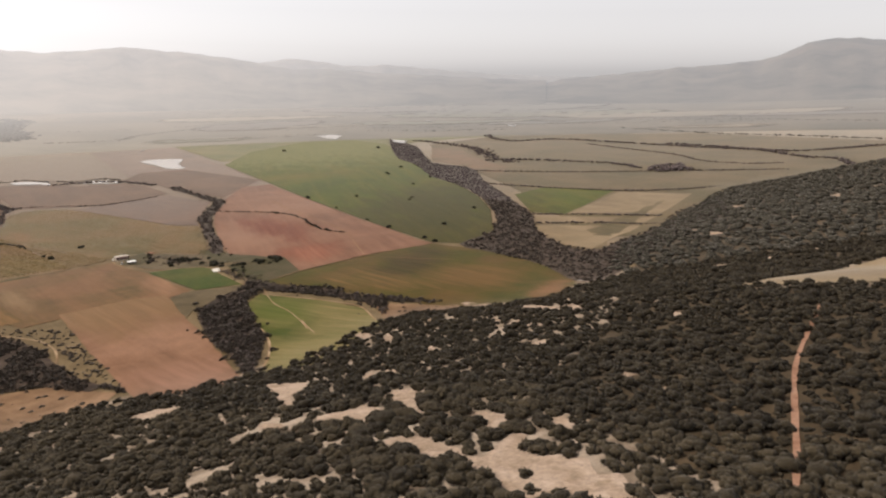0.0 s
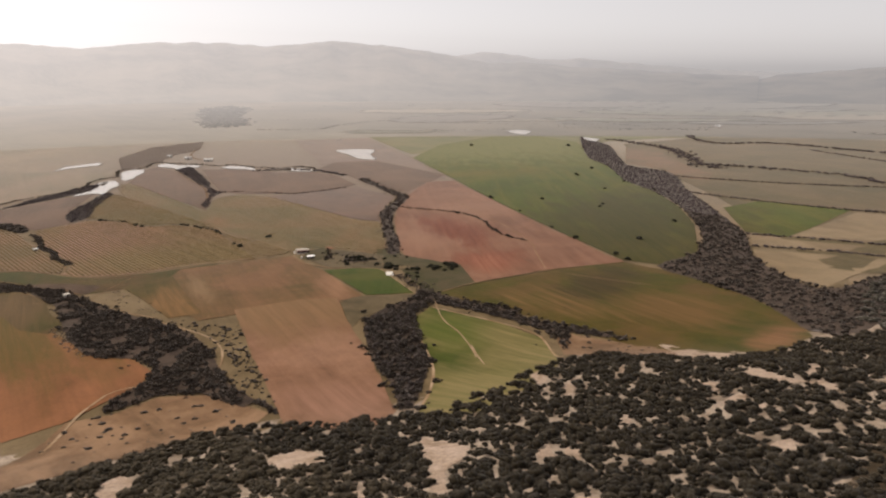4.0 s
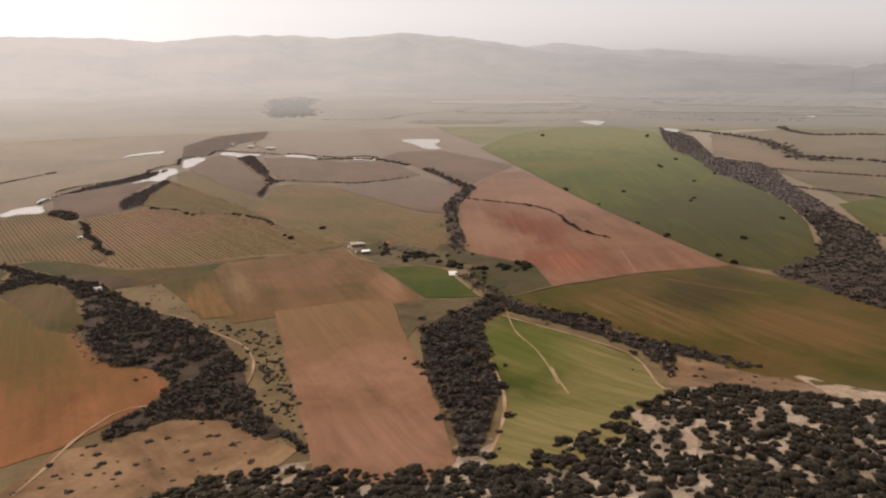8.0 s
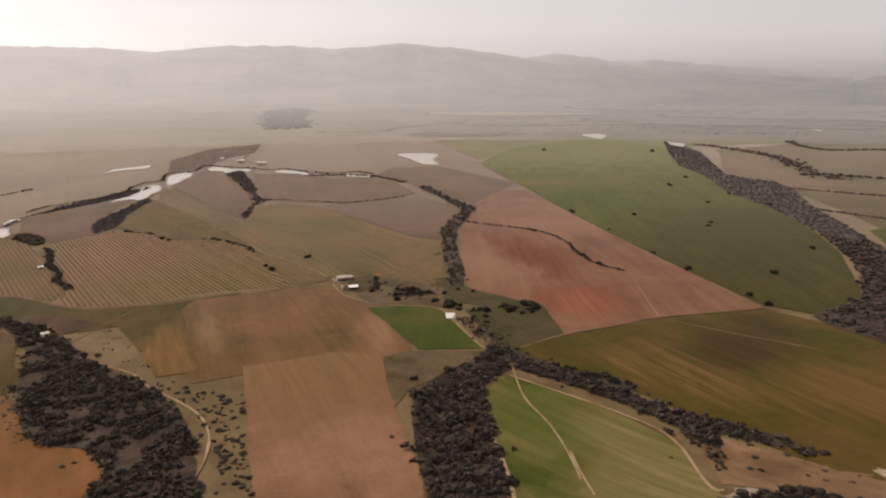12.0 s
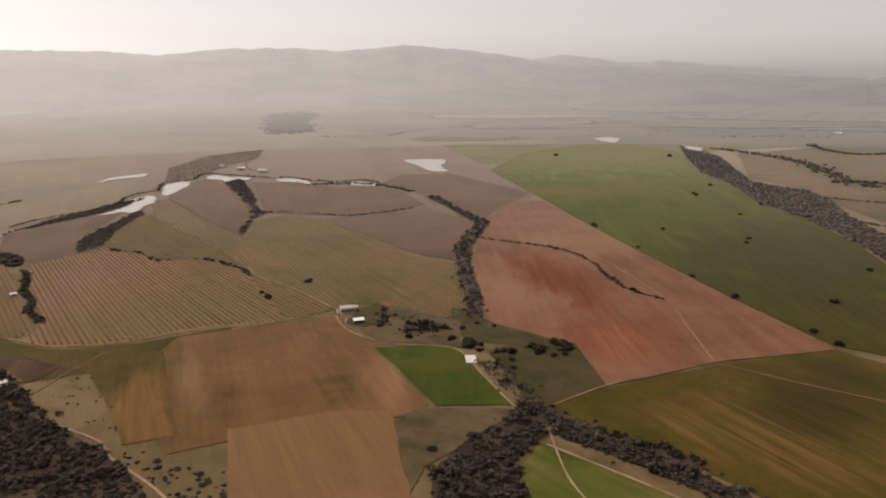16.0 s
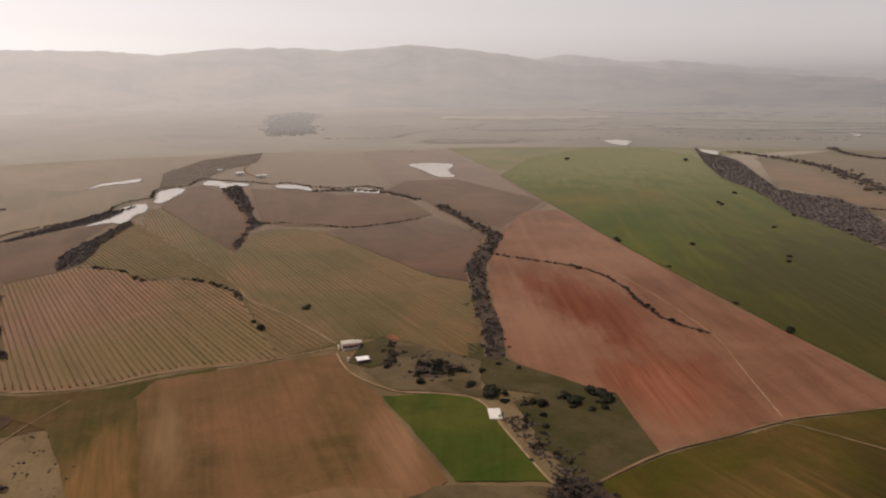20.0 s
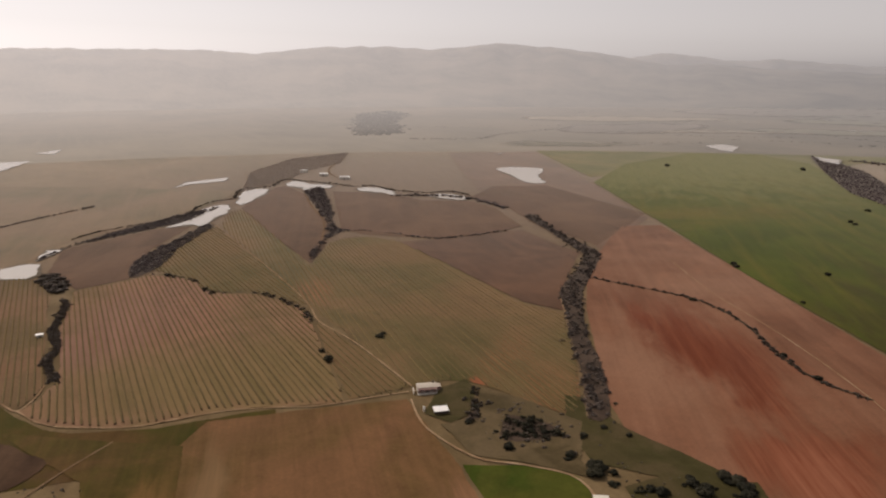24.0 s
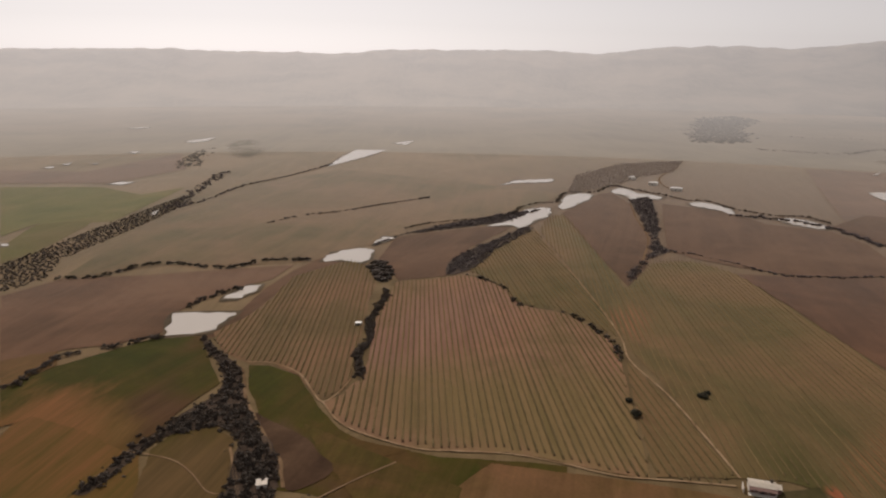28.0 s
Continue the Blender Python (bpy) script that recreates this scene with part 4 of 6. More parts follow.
field("wood_floor", "dark ground sheet under trees", "leaf litter", DARK_GROUND,
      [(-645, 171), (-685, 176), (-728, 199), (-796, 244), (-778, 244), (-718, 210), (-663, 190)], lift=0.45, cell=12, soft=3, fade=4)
field("wood_floor", "dark ground sheet under trees", "leaf litter", DARK_GROUND,
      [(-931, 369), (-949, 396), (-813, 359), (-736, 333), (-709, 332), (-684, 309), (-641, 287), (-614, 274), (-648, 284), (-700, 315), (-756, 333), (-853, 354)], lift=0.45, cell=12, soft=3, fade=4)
field("wood_floor", "dark ground sheet under trees", "leaf litter", DARK_GROUND,
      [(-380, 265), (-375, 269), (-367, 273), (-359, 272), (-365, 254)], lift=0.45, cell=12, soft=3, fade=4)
field("wood_floor", "dark ground sheet under trees", "leaf litter", DARK_GROUND,
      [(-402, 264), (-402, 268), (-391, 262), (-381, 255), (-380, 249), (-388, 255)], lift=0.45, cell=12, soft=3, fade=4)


def pond(pts):
    """Pale muddy dam water in its own shallow bank."""
    c = np.mean(pts, 0)
    pts = [tuple(c + (np.array(q) - c) * 0.92) for q in pts]
    rim = [tuple(c + (np.array(q) - c) * (1 + 4.0 / max(6.0, math.hypot(*(np.array(q) - c))))) for q in pts]
    far = math.hypot(*pts[0]) > 1250
    tagged(drape("pond_bank", rim, MUD, 1.1 if far else 0.4, 12, 2.0, 1, None, 3.0), "dark muddy reed bank of a farm dam", "bank", kind="structure")
    ob = drape("pond", pts, WATER, 0.5 if math.hypot(*pts[0]) < 1250 else 1.3, 8, 4.0, 1 if len(pts) < 7 else 3)
    return tagged(ob, "shallow farm dam of pale muddy water", "pond", kind="structure")


# ---- ponds ----
pond([(-538, 40), (-561, 34), (-574, 31), (-576, 66), (-544, 58)])
pond([(-594, 50), (-608, 51), (-623, 57), (-627, 65), (-611, 63), (-597, 57)])
pond([(-678, 89), (-707, 94), (-719, 113), (-714, 122), (-686, 122), (-675, 117), (-683, 101)])
pond([(-724, 119), (-757, 125), (-757, 138), (-737, 128)])
pond([(-795, 206), (-813, 223), (-837, 239), (-870, 250), (-886, 262), (-888, 281), (-843, 270), (-821, 254), (-800, 245), (-787, 235), (-798, 232), (-798, 221)])
pond([(-890, 287), (-934, 300), (-963, 311), (-976, 329), (-964, 341), (-928, 325), (-890, 301), (-873, 287)])
pond([(-993, 365), (-1013, 379), (-1006, 388), (-977, 391), (-965, 405), (-946, 410), (-933, 398), (-949, 382), (-905, 367), (-917, 365), (-951, 374), (-966, 368)])
pond([(-910, 422), (-919, 433), (-913, 442), (-895, 449), (-869, 449), (-847, 440), (-869, 436), (-885, 429), (-895, 421)])
pond([(-826, 467), (-832, 482), (-822, 493), (-805, 497), (-787, 495), (-781, 485), (-795, 477), (-809, 470)])
pond([(-1197, 20), (-1313, 26), (-1437, 40), (-1439, 99), (-1329, 68), (-1236, 35)])
pond([(-1537, 97), (-1593, 141), (-1507, 127)])
pond([(-1028, 242), (-1074, 269), (-1090, 322), (-1060, 315), (-1051, 266)])
pond([(-985, 650), (-979, 686), (-942, 704), (-883, 651), (-828, 623), (-844, 605), (-918, 630)])
pond([(-1109, 737), (-1161, 787), (-1126, 757)])
pond([(-1043, 1121), (-1039, 1168), (-989, 1153), (-937, 1068), (-979, 1083)])
pond([(-1117, 1652), (-1047, 1655), (-946, 1598), (-957, 1534)])
pond([(-802, 1559), (-772, 1558), (-751, 1504)])
pond([(-831, 1112), (-777, 1094), (-748, 1044), (-781, 1060)])
pond([(-1038, -210), (-1061, -202), (-1056, -183), (-1034, -190)])
pond([(-1186, -361), (-1204, -355), (-1180, -347)])
pond([(-1217, -350), (-1243, -349), (-1217, -341)])
pond([(-1224, -314), (-1237, -308), (-1218, -304)])
pond([(-1377, -327), (-1394, -311), (-1361, -307)])
pond([(-1558, -296), (-1652, -260), (-1581, -256), (-1537, -274)])
pond([(-1863, -535), (-1897, -483), (-1850, -491)])
pond([(-853, -90), (-876, -87), (-848, -81)])
pond([(-734, -149), (-735, -145), (-726, -140), (-724, -144)])

# ---- tracks ----
ribbon("track", "pale dirt track along the lower edge of the vineyard", [(-470, 121), (-454, 129), (-445, 139), (-436, 155), (-434, 168), (-432, 184), (-426, 199), (-419, 213), (-416, 230), (-413, 245)], 0.95, TRACK)
ribbon("track", "pale dirt track curving between two vineyard blocks", [(-508, 85), (-507, 95), (-496, 108), (-479, 116), (-470, 121), (-478, 126), (-490, 129)], 1.0, TRACK)
ribbon("track", "straight pale dirt track through the vineyard", [(-801, 247), (-669, 249), (-580, 249), (-534, 247), (-507, 243), (-474, 247), (-440, 248), (-417, 248)], 1.0, TRACK)
ribbon("track", "pale dirt farm road past the cottage and the green field", [(-407, 243), (-393, 239), (-381, 238), (-361, 242), (-350, 252), (-336, 260), (-311, 252), (-282, 243), (-277, 247)], 1.05, TRACK)
ribbon("track", "brown dirt track between red and olive fields", [(-278, 244), (-277, 253), (-276, 278), (-270, 301), (-264, 325), (-254, 346), (-243, 368)], 1.1, TRACK_DULL)
ribbon("track", "pale trodden path across the triangular field", [(-265, 240), (-244, 226), (-226, 219), (-211, 211), (-199, 203), (-211, 212), (-202, 206), (-192, 200)], 0.8, TRACK)
ribbon("track", "wide sandy track along the triangular field", [(-253, 214), (-228, 200), (-205, 186), (-188, 170), (-175, 154)], 1.5, TRACK)
ribbon("track", "sandy track along the hedge of the triangular field", [(-260, 234), (-218, 240), (-197, 238), (-177, 223), (-173, 223)], 1.2, TRACK)
ribbon("track", "pale sandy track at the edge of the wood", [(-438, 97), (-402, 110), (-368, 123), (-346, 132), (-332, 133), (-312, 138), (-297, 140), (-283, 138), (-271, 133), (-263, 128)], 1.1, TRACK)
ribbon("track", "sandy track along the orange field", [(-234, 62), (-250, 72), (-260, 79), (-269, 89)], 1.3, TRACK)
ribbon("track", "pale sandy path under the edge of the wood", [(-269, 89), (-270, 95), (-267, 101), (-254, 112), (-246, 114)], 0.9, TRACK)
ribbon("track", "faint worn path across the red field", [(-504, 472), (-440, 435), (-383, 409), (-324, 376), (-293, 349), (-266, 325)], 0.6, TRACK)
ribbon("track", "faint track across the olive field", [(-269, 317), (-261, 323), (-232, 329), (-205, 336)], 1.0, TRACK_DULL)
ribbon("track", "faint track across the striped field", [(-394, 114), (-415, 134), (-428, 149)], 0.9, TRACK_DULL)
ribbon("track", "pale track round the grass patch", [(-436, 66), (-431, 81), (-423, 90), (-413, 98), (-412, 106)], 0.8, TRACK_DULL)
ribbon("track", "pale dirt road by the river farm", [(-1199, 516), (-1112, 464), (-1059, 444), (-1008, 437)], 3.0, TRACK_DULL)
ribbon("track", "pale sandy bed of a small gully", [(-941, 371), (-839, 347), (-756, 331), (-692, 308), (-641, 285)], 2.0, TRACK_DULL)
ribbon("track", "pale trodden path winding through the gully", [(-477, 364), (-454, 349), (-428, 331), (-409, 319), (-395, 311), (-378, 297), (-365, 287)], 0.9, TRACK)
ribbon("track", "pale winding footpath along the river wood", [(-503, 84), (-488, 89), (-473, 93), (-458, 100), (-452, 103), (-441, 108), (-435, 110), (-430, 114), (-422, 116), (-415, 118)], 1.6, TRACK_DULL)
ribbon("track", "narrow red earth path cut straight through hillside scrub", [(-7, 195), (-8, 165), (-8, 144), (-6, 120), (-4, 101), (-3, 89)], 1.5, RED_PATH)

# outlines of woods, hedges and vineyards
W_BRUSH = [(-324, 258), (-316, 266), (-298, 260), (-286, 256), (-272, 248), (-279, 239), (-288, 247), (-303, 252), (-317, 256)]
HV1 = [(-417, 730), (-304, 745), (-185, 781), (-75, 815)]
HV2 = [(-355, 635), (-279, 626), (-203, 623), (-151, 644), (-117, 671)]
HV3 = [(-460, 836), (-435, 856), (-366, 855), (-282, 838), (-234, 798)]
HV4 = [(-414, 1108), (-310, 1021), (-226, 949), (-183, 885), (-128, 862), (-90, 873)]
HV5 = [(-286, 1118), (-174, 1058), (-96, 1013), (9, 1105)]
HV6 = [(-224, 488), (-180, 502), (-127, 507)]
HV7 = [(-206, 455), (-164, 471), (-120, 471)]
HV8 = [(-141, 1034), (-76, 943), (-27, 898), (7, 637)]
WV = [(-230, 805), (-202, 851), (-165, 789), (-206, 766)]
W_LEFT = [(-446, 106), (-425, 115), (-389, 119), (-351, 128), (-337, 132), (-309, 136), (-285, 134), (-260, 128), (-248, 125), (-216, 125), (-211, 123), (-231, 117), (-247, 113), (-255, 102), (-253, 84), (-263, 89), (-270, 101), (-279, 109), (-295, 109), (-317, 95), (-362, 97), (-403, 103), (-437, 99)]
W_28 = [(-541, 55), (-523, 63), (-506, 74), (-491, 80), (-477, 82), (-471, 79), (-462, 74), (-453, 72), (-446, 70), (-438, 66), (-423, 64), (-412, 60), (-412, 65), (-420, 68), (-436, 71), (-445, 74), (-448, 80), (-452, 89), (-448, 94), (-441, 99), (-431, 102), (-418, 104), (-415, 117), (-432, 111), (-443, 106), (-456, 100), (-472, 93), (-487, 88), (-500, 85), (-509, 79), (-519, 71), (-532, 63)]
W_MID = [(-270, 201), (-268, 217), (-273, 241), (-268, 242), (-257, 220), (-220, 195), (-210, 189), (-195, 173), (-178, 154), (-180, 150), (-200, 163), (-231, 176)]
W_STRIP = [(-271, 245), (-252, 249), (-227, 254), (-205, 254), (-186, 261), (-165, 262), (-175, 256), (-191, 251), (-180, 233), (-200, 245), (-235, 245), (-260, 240)]
W_GULLYR = [(-843, 1125), (-697, 1008), (-577, 860), (-519, 790), (-448, 765), (-398, 708), (-365, 658), (-282, 558), (-226, 487), (-194, 429), (-159, 394), (-133, 385), (-117, 461), (-123, 499), (-107, 621), (-77, 495), (-96, 357), (-107, 303), (-151, 343), (-189, 359), (-224, 372), (-224, 418), (-253, 478), (-303, 545), (-343, 589), (-382, 624), (-440, 668), (-535, 771), (-604, 827), (-706, 948)]
W_PONDTOP = [(-967, 310), (-1126, 357), (-1249, 451), (-1285, 558), (-1156, 494), (-1101, 431), (-1029, 379)]
W_BANDA = [(-719, 117), (-761, 136), (-813, 182), (-858, 235), (-876, 270), (-821, 231), (-789, 181), (-768, 144)]
W_BANDB = [(-645, 171), (-685, 176), (-728, 199), (-796, 244), (-778, 244), (-718, 210), (-663, 190)]
W_GULL28 = [(-671, 121), (-683, 131), (-649, 140), (-630, 141), (-630, 131)]
W_D = [(-931, 369), (-949, 396), (-813, 359), (-736, 333), (-709, 332), (-684, 309), (-641, 287), (-614, 274), (-648, 284), (-700, 315), (-756, 333), (-853, 354)]
W_FAR = [(-2215, 955), (-2290, 1080), (-2150, 1075), (-1860, 900), (-1590, 800), (-1560, 700), (-1720, 745), (-1960, 850)]
W_LEFTFAR = [(-610, -76), (-673, -113), (-759, -109), (-913, -98), (-966, -91), (-876, -74), (-802, -76), (-688, -82), (-639, -67)]
H_RED = [(-494, 403), (-464, 412), (-433, 418), (-399, 407), (-366, 386), (-343, 376), (-324, 376)]
H_VINE = [(-646, 182), (-630, 197), (-612, 204), (-587, 207), (-578, 216), (-569, 229), (-549, 237), (-530, 242), (-507, 239)]
H_VINEL = [(-613, 137), (-577, 134), (-559, 131), (-535, 133), (-521, 130), (-503, 131), (-490, 133)]
H_FAR28 = [(-814, 26), (-845, 47), (-867, 79), (-907, 119), (-948, 163)]
H_L28 = [(-639, -57), (-645, -36), (-669, -23), (-676, -4), (-664, 32), (-683, 53), (-683, 83)]
H_POND1 = [(-583, 35), (-603, 43), (-619, 54)]
H_POND1B = [(-537, 38), (-527, 22), (-520, 11), (-511, 4), (-488, 5), (-483, 0)]
H_RV = [(-844, 439), (-825, 471), (-788, 495), (-716, 493)]
H_D2 = [(-709, 332), (-692, 351), (-668, 364), (-640, 382), (-637, 439)]
H_PAD = [(-324, 265), (-313, 261), (-300, 254), (-291, 250), (-283, 246), (-281, 247)]
W_GULLY = [(-681, 497), (-639, 480), (-598, 464), (-560, 455), (-537, 445), (-501, 406), (-477, 379), (-447, 355), (-425, 338), (-406, 327), (-388, 315), (-373, 304), (-360, 292), (-361, 285), (-370, 290), (-387, 303), (-401, 313), (-419, 324), (-439, 338), (-458, 352), (-482, 367), (-501, 388), (-522, 414), (-546, 437), (-577, 448), (-620, 465), (-679, 484)]
W_YARD = [(-402, 264), (-402, 268), (-391, 262), (-381, 255), (-380, 249), (-388, 255)]
W_YARD2 = [(-380, 265), (-375, 269), (-367, 273), (-359, 272), (-365, 254)]
W_CROSS = [(-279, 252), (-266, 252), (-253, 253), (-240, 258), (-230, 259), (-222, 258), (-231, 247), (-242, 245), (-255, 245), (-267, 244), (-270, 239), (-267, 231), (-265, 221), (-263, 215), (-261, 210), (-267, 203), (-273, 208), (-277, 220), (-280, 235), (-284, 247)]
H_CHAIN = [(-790, 142), (-809, 161), (-823, 185), (-828, 210), (-842, 231), (-883, 249), (-912, 269), (-921, 291), (-980, 313), (-984, 347), (-1029, 376), (-994, 398), (-957, 417), (-929, 429), (-924, 447), (-879, 454), (-861, 464), (-844, 476), (-838, 501), (-803, 505)]
VINE_MAIN = [(-470, 121), (-454, 129), (-445, 139), (-436, 155), (-434, 166), (-433, 184), (-427, 199), (-420, 213), (-417, 222), (-437, 226), (-458, 230), (-484, 235), (-516, 241), (-532, 241), (-549, 237), (-569, 229), (-578, 216), (-587, 207), (-612, 204), (-630, 197), (-646, 182), (-640, 171), (-630, 141), (-607, 139), (-563, 134), (-535, 134), (-509, 134), (-490, 133), (-486, 130), (-476, 127)]
VINE_LEFT = [(-506, 86), (-506, 95), (-494, 108), (-474, 118), (-472, 122), (-481, 126), (-491, 129), (-522, 128), (-555, 129), (-597, 128), (-624, 130), (-663, 123), (-683, 112), (-677, 102), (-643, 79), (-608, 76), (-569, 70), (-544, 60), (-519, 72)]
VINE_TOP = [(-659, 186), (-718, 206), (-792, 244), (-693, 248), (-600, 249), (-535, 247), (-553, 239), (-574, 229), (-580, 216), (-592, 207), (-616, 204), (-636, 196)]
VINE_RIGHT = [(-779, 251), (-853, 284), (-704, 278), (-615, 273), (-673, 307), (-678, 335), (-646, 351), (-572, 348), (-516, 344), (-479, 341), (-455, 349), (-436, 336), (-400, 312), (-374, 292), (-367, 283), (-384, 277), (-399, 273), (-409, 268), (-415, 261), (-417, 248), (-490, 248), (-519, 246), (-598, 250)]
VINE_WEDGE = [(-530, 247), (-507, 242), (-473, 246), (-417, 248), (-418, 224), (-437, 227), (-458, 231), (-484, 236)]
PATH_HILL = [(-7, 195), (-8, 165), (-8, 144), (-6, 120), (-4, 101), (-3, 89)]
PATH_WOOD = [(-438, 97), (-402, 110), (-368, 123), (-346, 132), (-332, 133), (-312, 138), (-297, 140), (-283, 138), (-271, 133), (-263, 128)]
PATH_GULLY = [(-505, 85), (-489, 91), (-465, 99), (-446, 106), (-436, 110), (-424, 114), (-413, 116)]

FAR_BELTS = [[(-1463, 744), (-1382, 858), (-1450, 980), (-1490, 1160), (-1470, 1400), (-1500, 1640)], [(-488, 1511), (-273, 1346), (-125, 1283), (9, 1208)], [(-505, 1791), (-304, 1806), (7, 1650)], [(-1195, -180), (-1290, -200), (-1400, -215), (-1455, -208)], [(-1210, -165), (-1300, -190), (-1380, -205)]]
HV10 = [(-760, 1105), (-690, 1075), (-611, 1031), (-560, 985), (-501, 918), (-444, 845), (-410, 830)]
H_BELT28 = [(-888, -75), (-948, -59), (-1027, -50), (-1123, -9), (-1243, 26)]
H_BELT28B = [(-890, -80), (-960, -88), (-1026, -95), (-1149, -103)]
HV9 = [(-693, 1258), (-582, 1144), (-500, 1190), (-365, 1135), (-212, 1057), (-96, 1013)]

# ---- bushes and trees ----
def ball(level, seed, rough):
    """An uneven leaf clump about the origin, radius near 1."""
    bm = bmesh.new()
    bmesh.ops.create_icosphere(bm, subdivisions=level, radius=1)
    rng = random.Random(seed)
    off = rng.random() * 40
    for v in bm.verts:
        v.co *= 1 + rough * (noise.noise(v.co * 2.3 + Vector((off, 0, 0))) + 0.7 * noise.noise(v.co * 5 + Vector((0, off, 0))) + rng.uniform(-0.25, 0.25))
    vs = np.array([v.co[:] for v in bm.verts])
    fs = np.array([[v.index for v in f.verts] for f in bm.faces])
    bm.free()
    return vs, fs


def crown(seed, lumps, level, rough=0.3, flat=0.62, spread=0.33, low=0.3, sprigs=0, fine=1.0, twig=0.045):
    """A crown of many clumps in a unit-wide dome, with loose sprigs that break the outline."""
    rng = random.Random(seed)
    vs, fs, n = [], [], 0
    for i in range(lumps):
        a = i * 2.4 + rng.uniform(-0.4, 0.4)
        r = spread * math.sqrt((i + 0.3) / lumps) * rng.uniform(0.8, 1.2)
        s = fine * rng.uniform(0.15, 0.25) * (1.25 if i == 0 else 1)
        up = low + (flat - low) * (1 - (r / spread) ** 2 * 0.75) * rng.uniform(0.55, 1.05)
        v, f = ball(level, seed * 31 + i, rough)
        v = v * (s * rng.uniform(0.9, 1.25), s * rng.uniform(0.9, 1.25), s * rng.uniform(0.75, 1.0))
        v = v + (math.cos(a) * r, math.sin(a) * r, up * 0.8)
        vs.append(v)
        fs.append(f + n)
        n += len(v)
    body = np.concatenate(vs)
    for i in range(sprigs):
        c = body[rng.randrange(len(body))]
        d = np.array([rng.gauss(0, 1), rng.gauss(0, 1), rng.gauss(0.3, 1)])
        d /= np.linalg.norm(d)
        e1 = np.cross(d, (rng.random(), rng.random(), rng.random()))
        size = twig * rng.uniform(0.65, 1.4)
        tri = np.array([c - e1 * size * 0.7, c + e1 * size * 0.7, c + d * size * 1.5])
        vs.append(tri)
        fs.append(np.array([[n, n + 1, n + 2]]))
        n += 3
    v, f = np.concatenate(vs), np.concatenate(fs)
    v[:, 2] = np.maximum(v[:, 2], 0.02)
    return v, f


NEAR_CROWNS = [crown(s, 11, 2, 0.5, spread=0.37, sprigs=320, fine=0.95, twig=0.055) for s in range(6)]
MID_CROWNS = [crown(s + 20, 9, 1, 0.5, spread=0.4, sprigs=60, fine=0.8, twig=0.07) for s in range(8)]
BRUSH_CROWNS = [crown(s + 120, 5, 1, 0.6, spread=0.36, sprigs=32, fine=1.05, twig=0.085) for s in range(12)]
HILL_CROWNS = [crown(s + 80, 7, 1, 0.6, spread=0.38, sprigs=90, fine=0.95, twig=0.065) for s in range(12)]
FAR_CROWNS = [crown(s + 40, 4, 1, 0.55, fine=1.15, sprigs=12, twig=0.09) for s in range(8)]
WOOD_CROWNS = [crown(s + 140, 5, 1, 0.7, 0.75, 0.42, 0.2, sprigs=70, fine=0.72, twig=0.1) for s in range(14)]
SPECK_CROWNS = [crown(s + 60, 3, 1, 0.5, 0.5, 0.25) for s in range(5)]


def thicket(name, label, category, pts, sizes, protos, material, seed, tall=1.0, group=""):
    """Many bushes joined into one mass, standing on the ground."""
    rng = np.random.default_rng(seed)
    vs, fs, n = [], [], 0
    z = height(pts[:, 0], pts[:, 1])
    for (x, y), zz, s in zip(pts, z, sizes):
        v, f = protos[rng.integers(len(protos))]
        a = rng.uniform(0, 6.283)
        c, k = math.cos(a), math.sin(a)
        w = np.array([s * rng.uniform(0.85, 1.2), s * rng.uniform(0.85, 1.2), s * tall * rng.uniform(0.75, 1.2)])
        q = v * w
        vs.append(np.column_stack([q[:, 0] * c - q[:, 1] * k + x, q[:, 0] * k + q[:, 1] * c + y, q[:, 2] + zz - 0.05 * s]))
        fs.append(f + n)
        n += len(v)
    me = mesh_from(name, np.concatenate(vs), np.concatenate(fs), material, True)
    return tagged(new(name, me), label, category, group, "stuff")


def spread_points(poly, step, seed, jitter=0.45):
    poly = np.array(poly, float)
    rng = np.random.default_rng(seed)
    lo, hi = poly.min(0), poly.max(0)
    x, y = np.meshgrid(np.arange(lo[0], hi[0], step), np.arange(lo[1], hi[1], step))
    p = np.stack([x.ravel(), y.ravel()], -1) + rng.uniform(-jitter, jitter, (x.size, 2)) * step
    return p[inside(poly, p[:, 0], p[:, 1])]


def along(pts, step, width, seed, gap=0.0):
    """Points along a line, scattered over its width, with some gaps."""
    c = curve_round(pts, False, 8)
    rng = np.random.default_rng(seed)
    seg = np.hypot(*np.diff(c, axis=0).T)
    s = np.concatenate([[0], np.cumsum(seg)])
    at = np.arange(0, s[-1], step)
    at = at[rng.random(len(at)) > gap]
    x, y = np.interp(at, s, c[:, 0]), np.interp(at, s, c[:, 1])
    return np.stack([x, y], -1) + rng.normal(0, width / 2.5, (len(at), 2))


def value_noise(x, y, scale, seed):
    return np.array([noise.noise((a / scale + seed, b / scale, seed * 1.7)) for a, b in zip(x, y)])


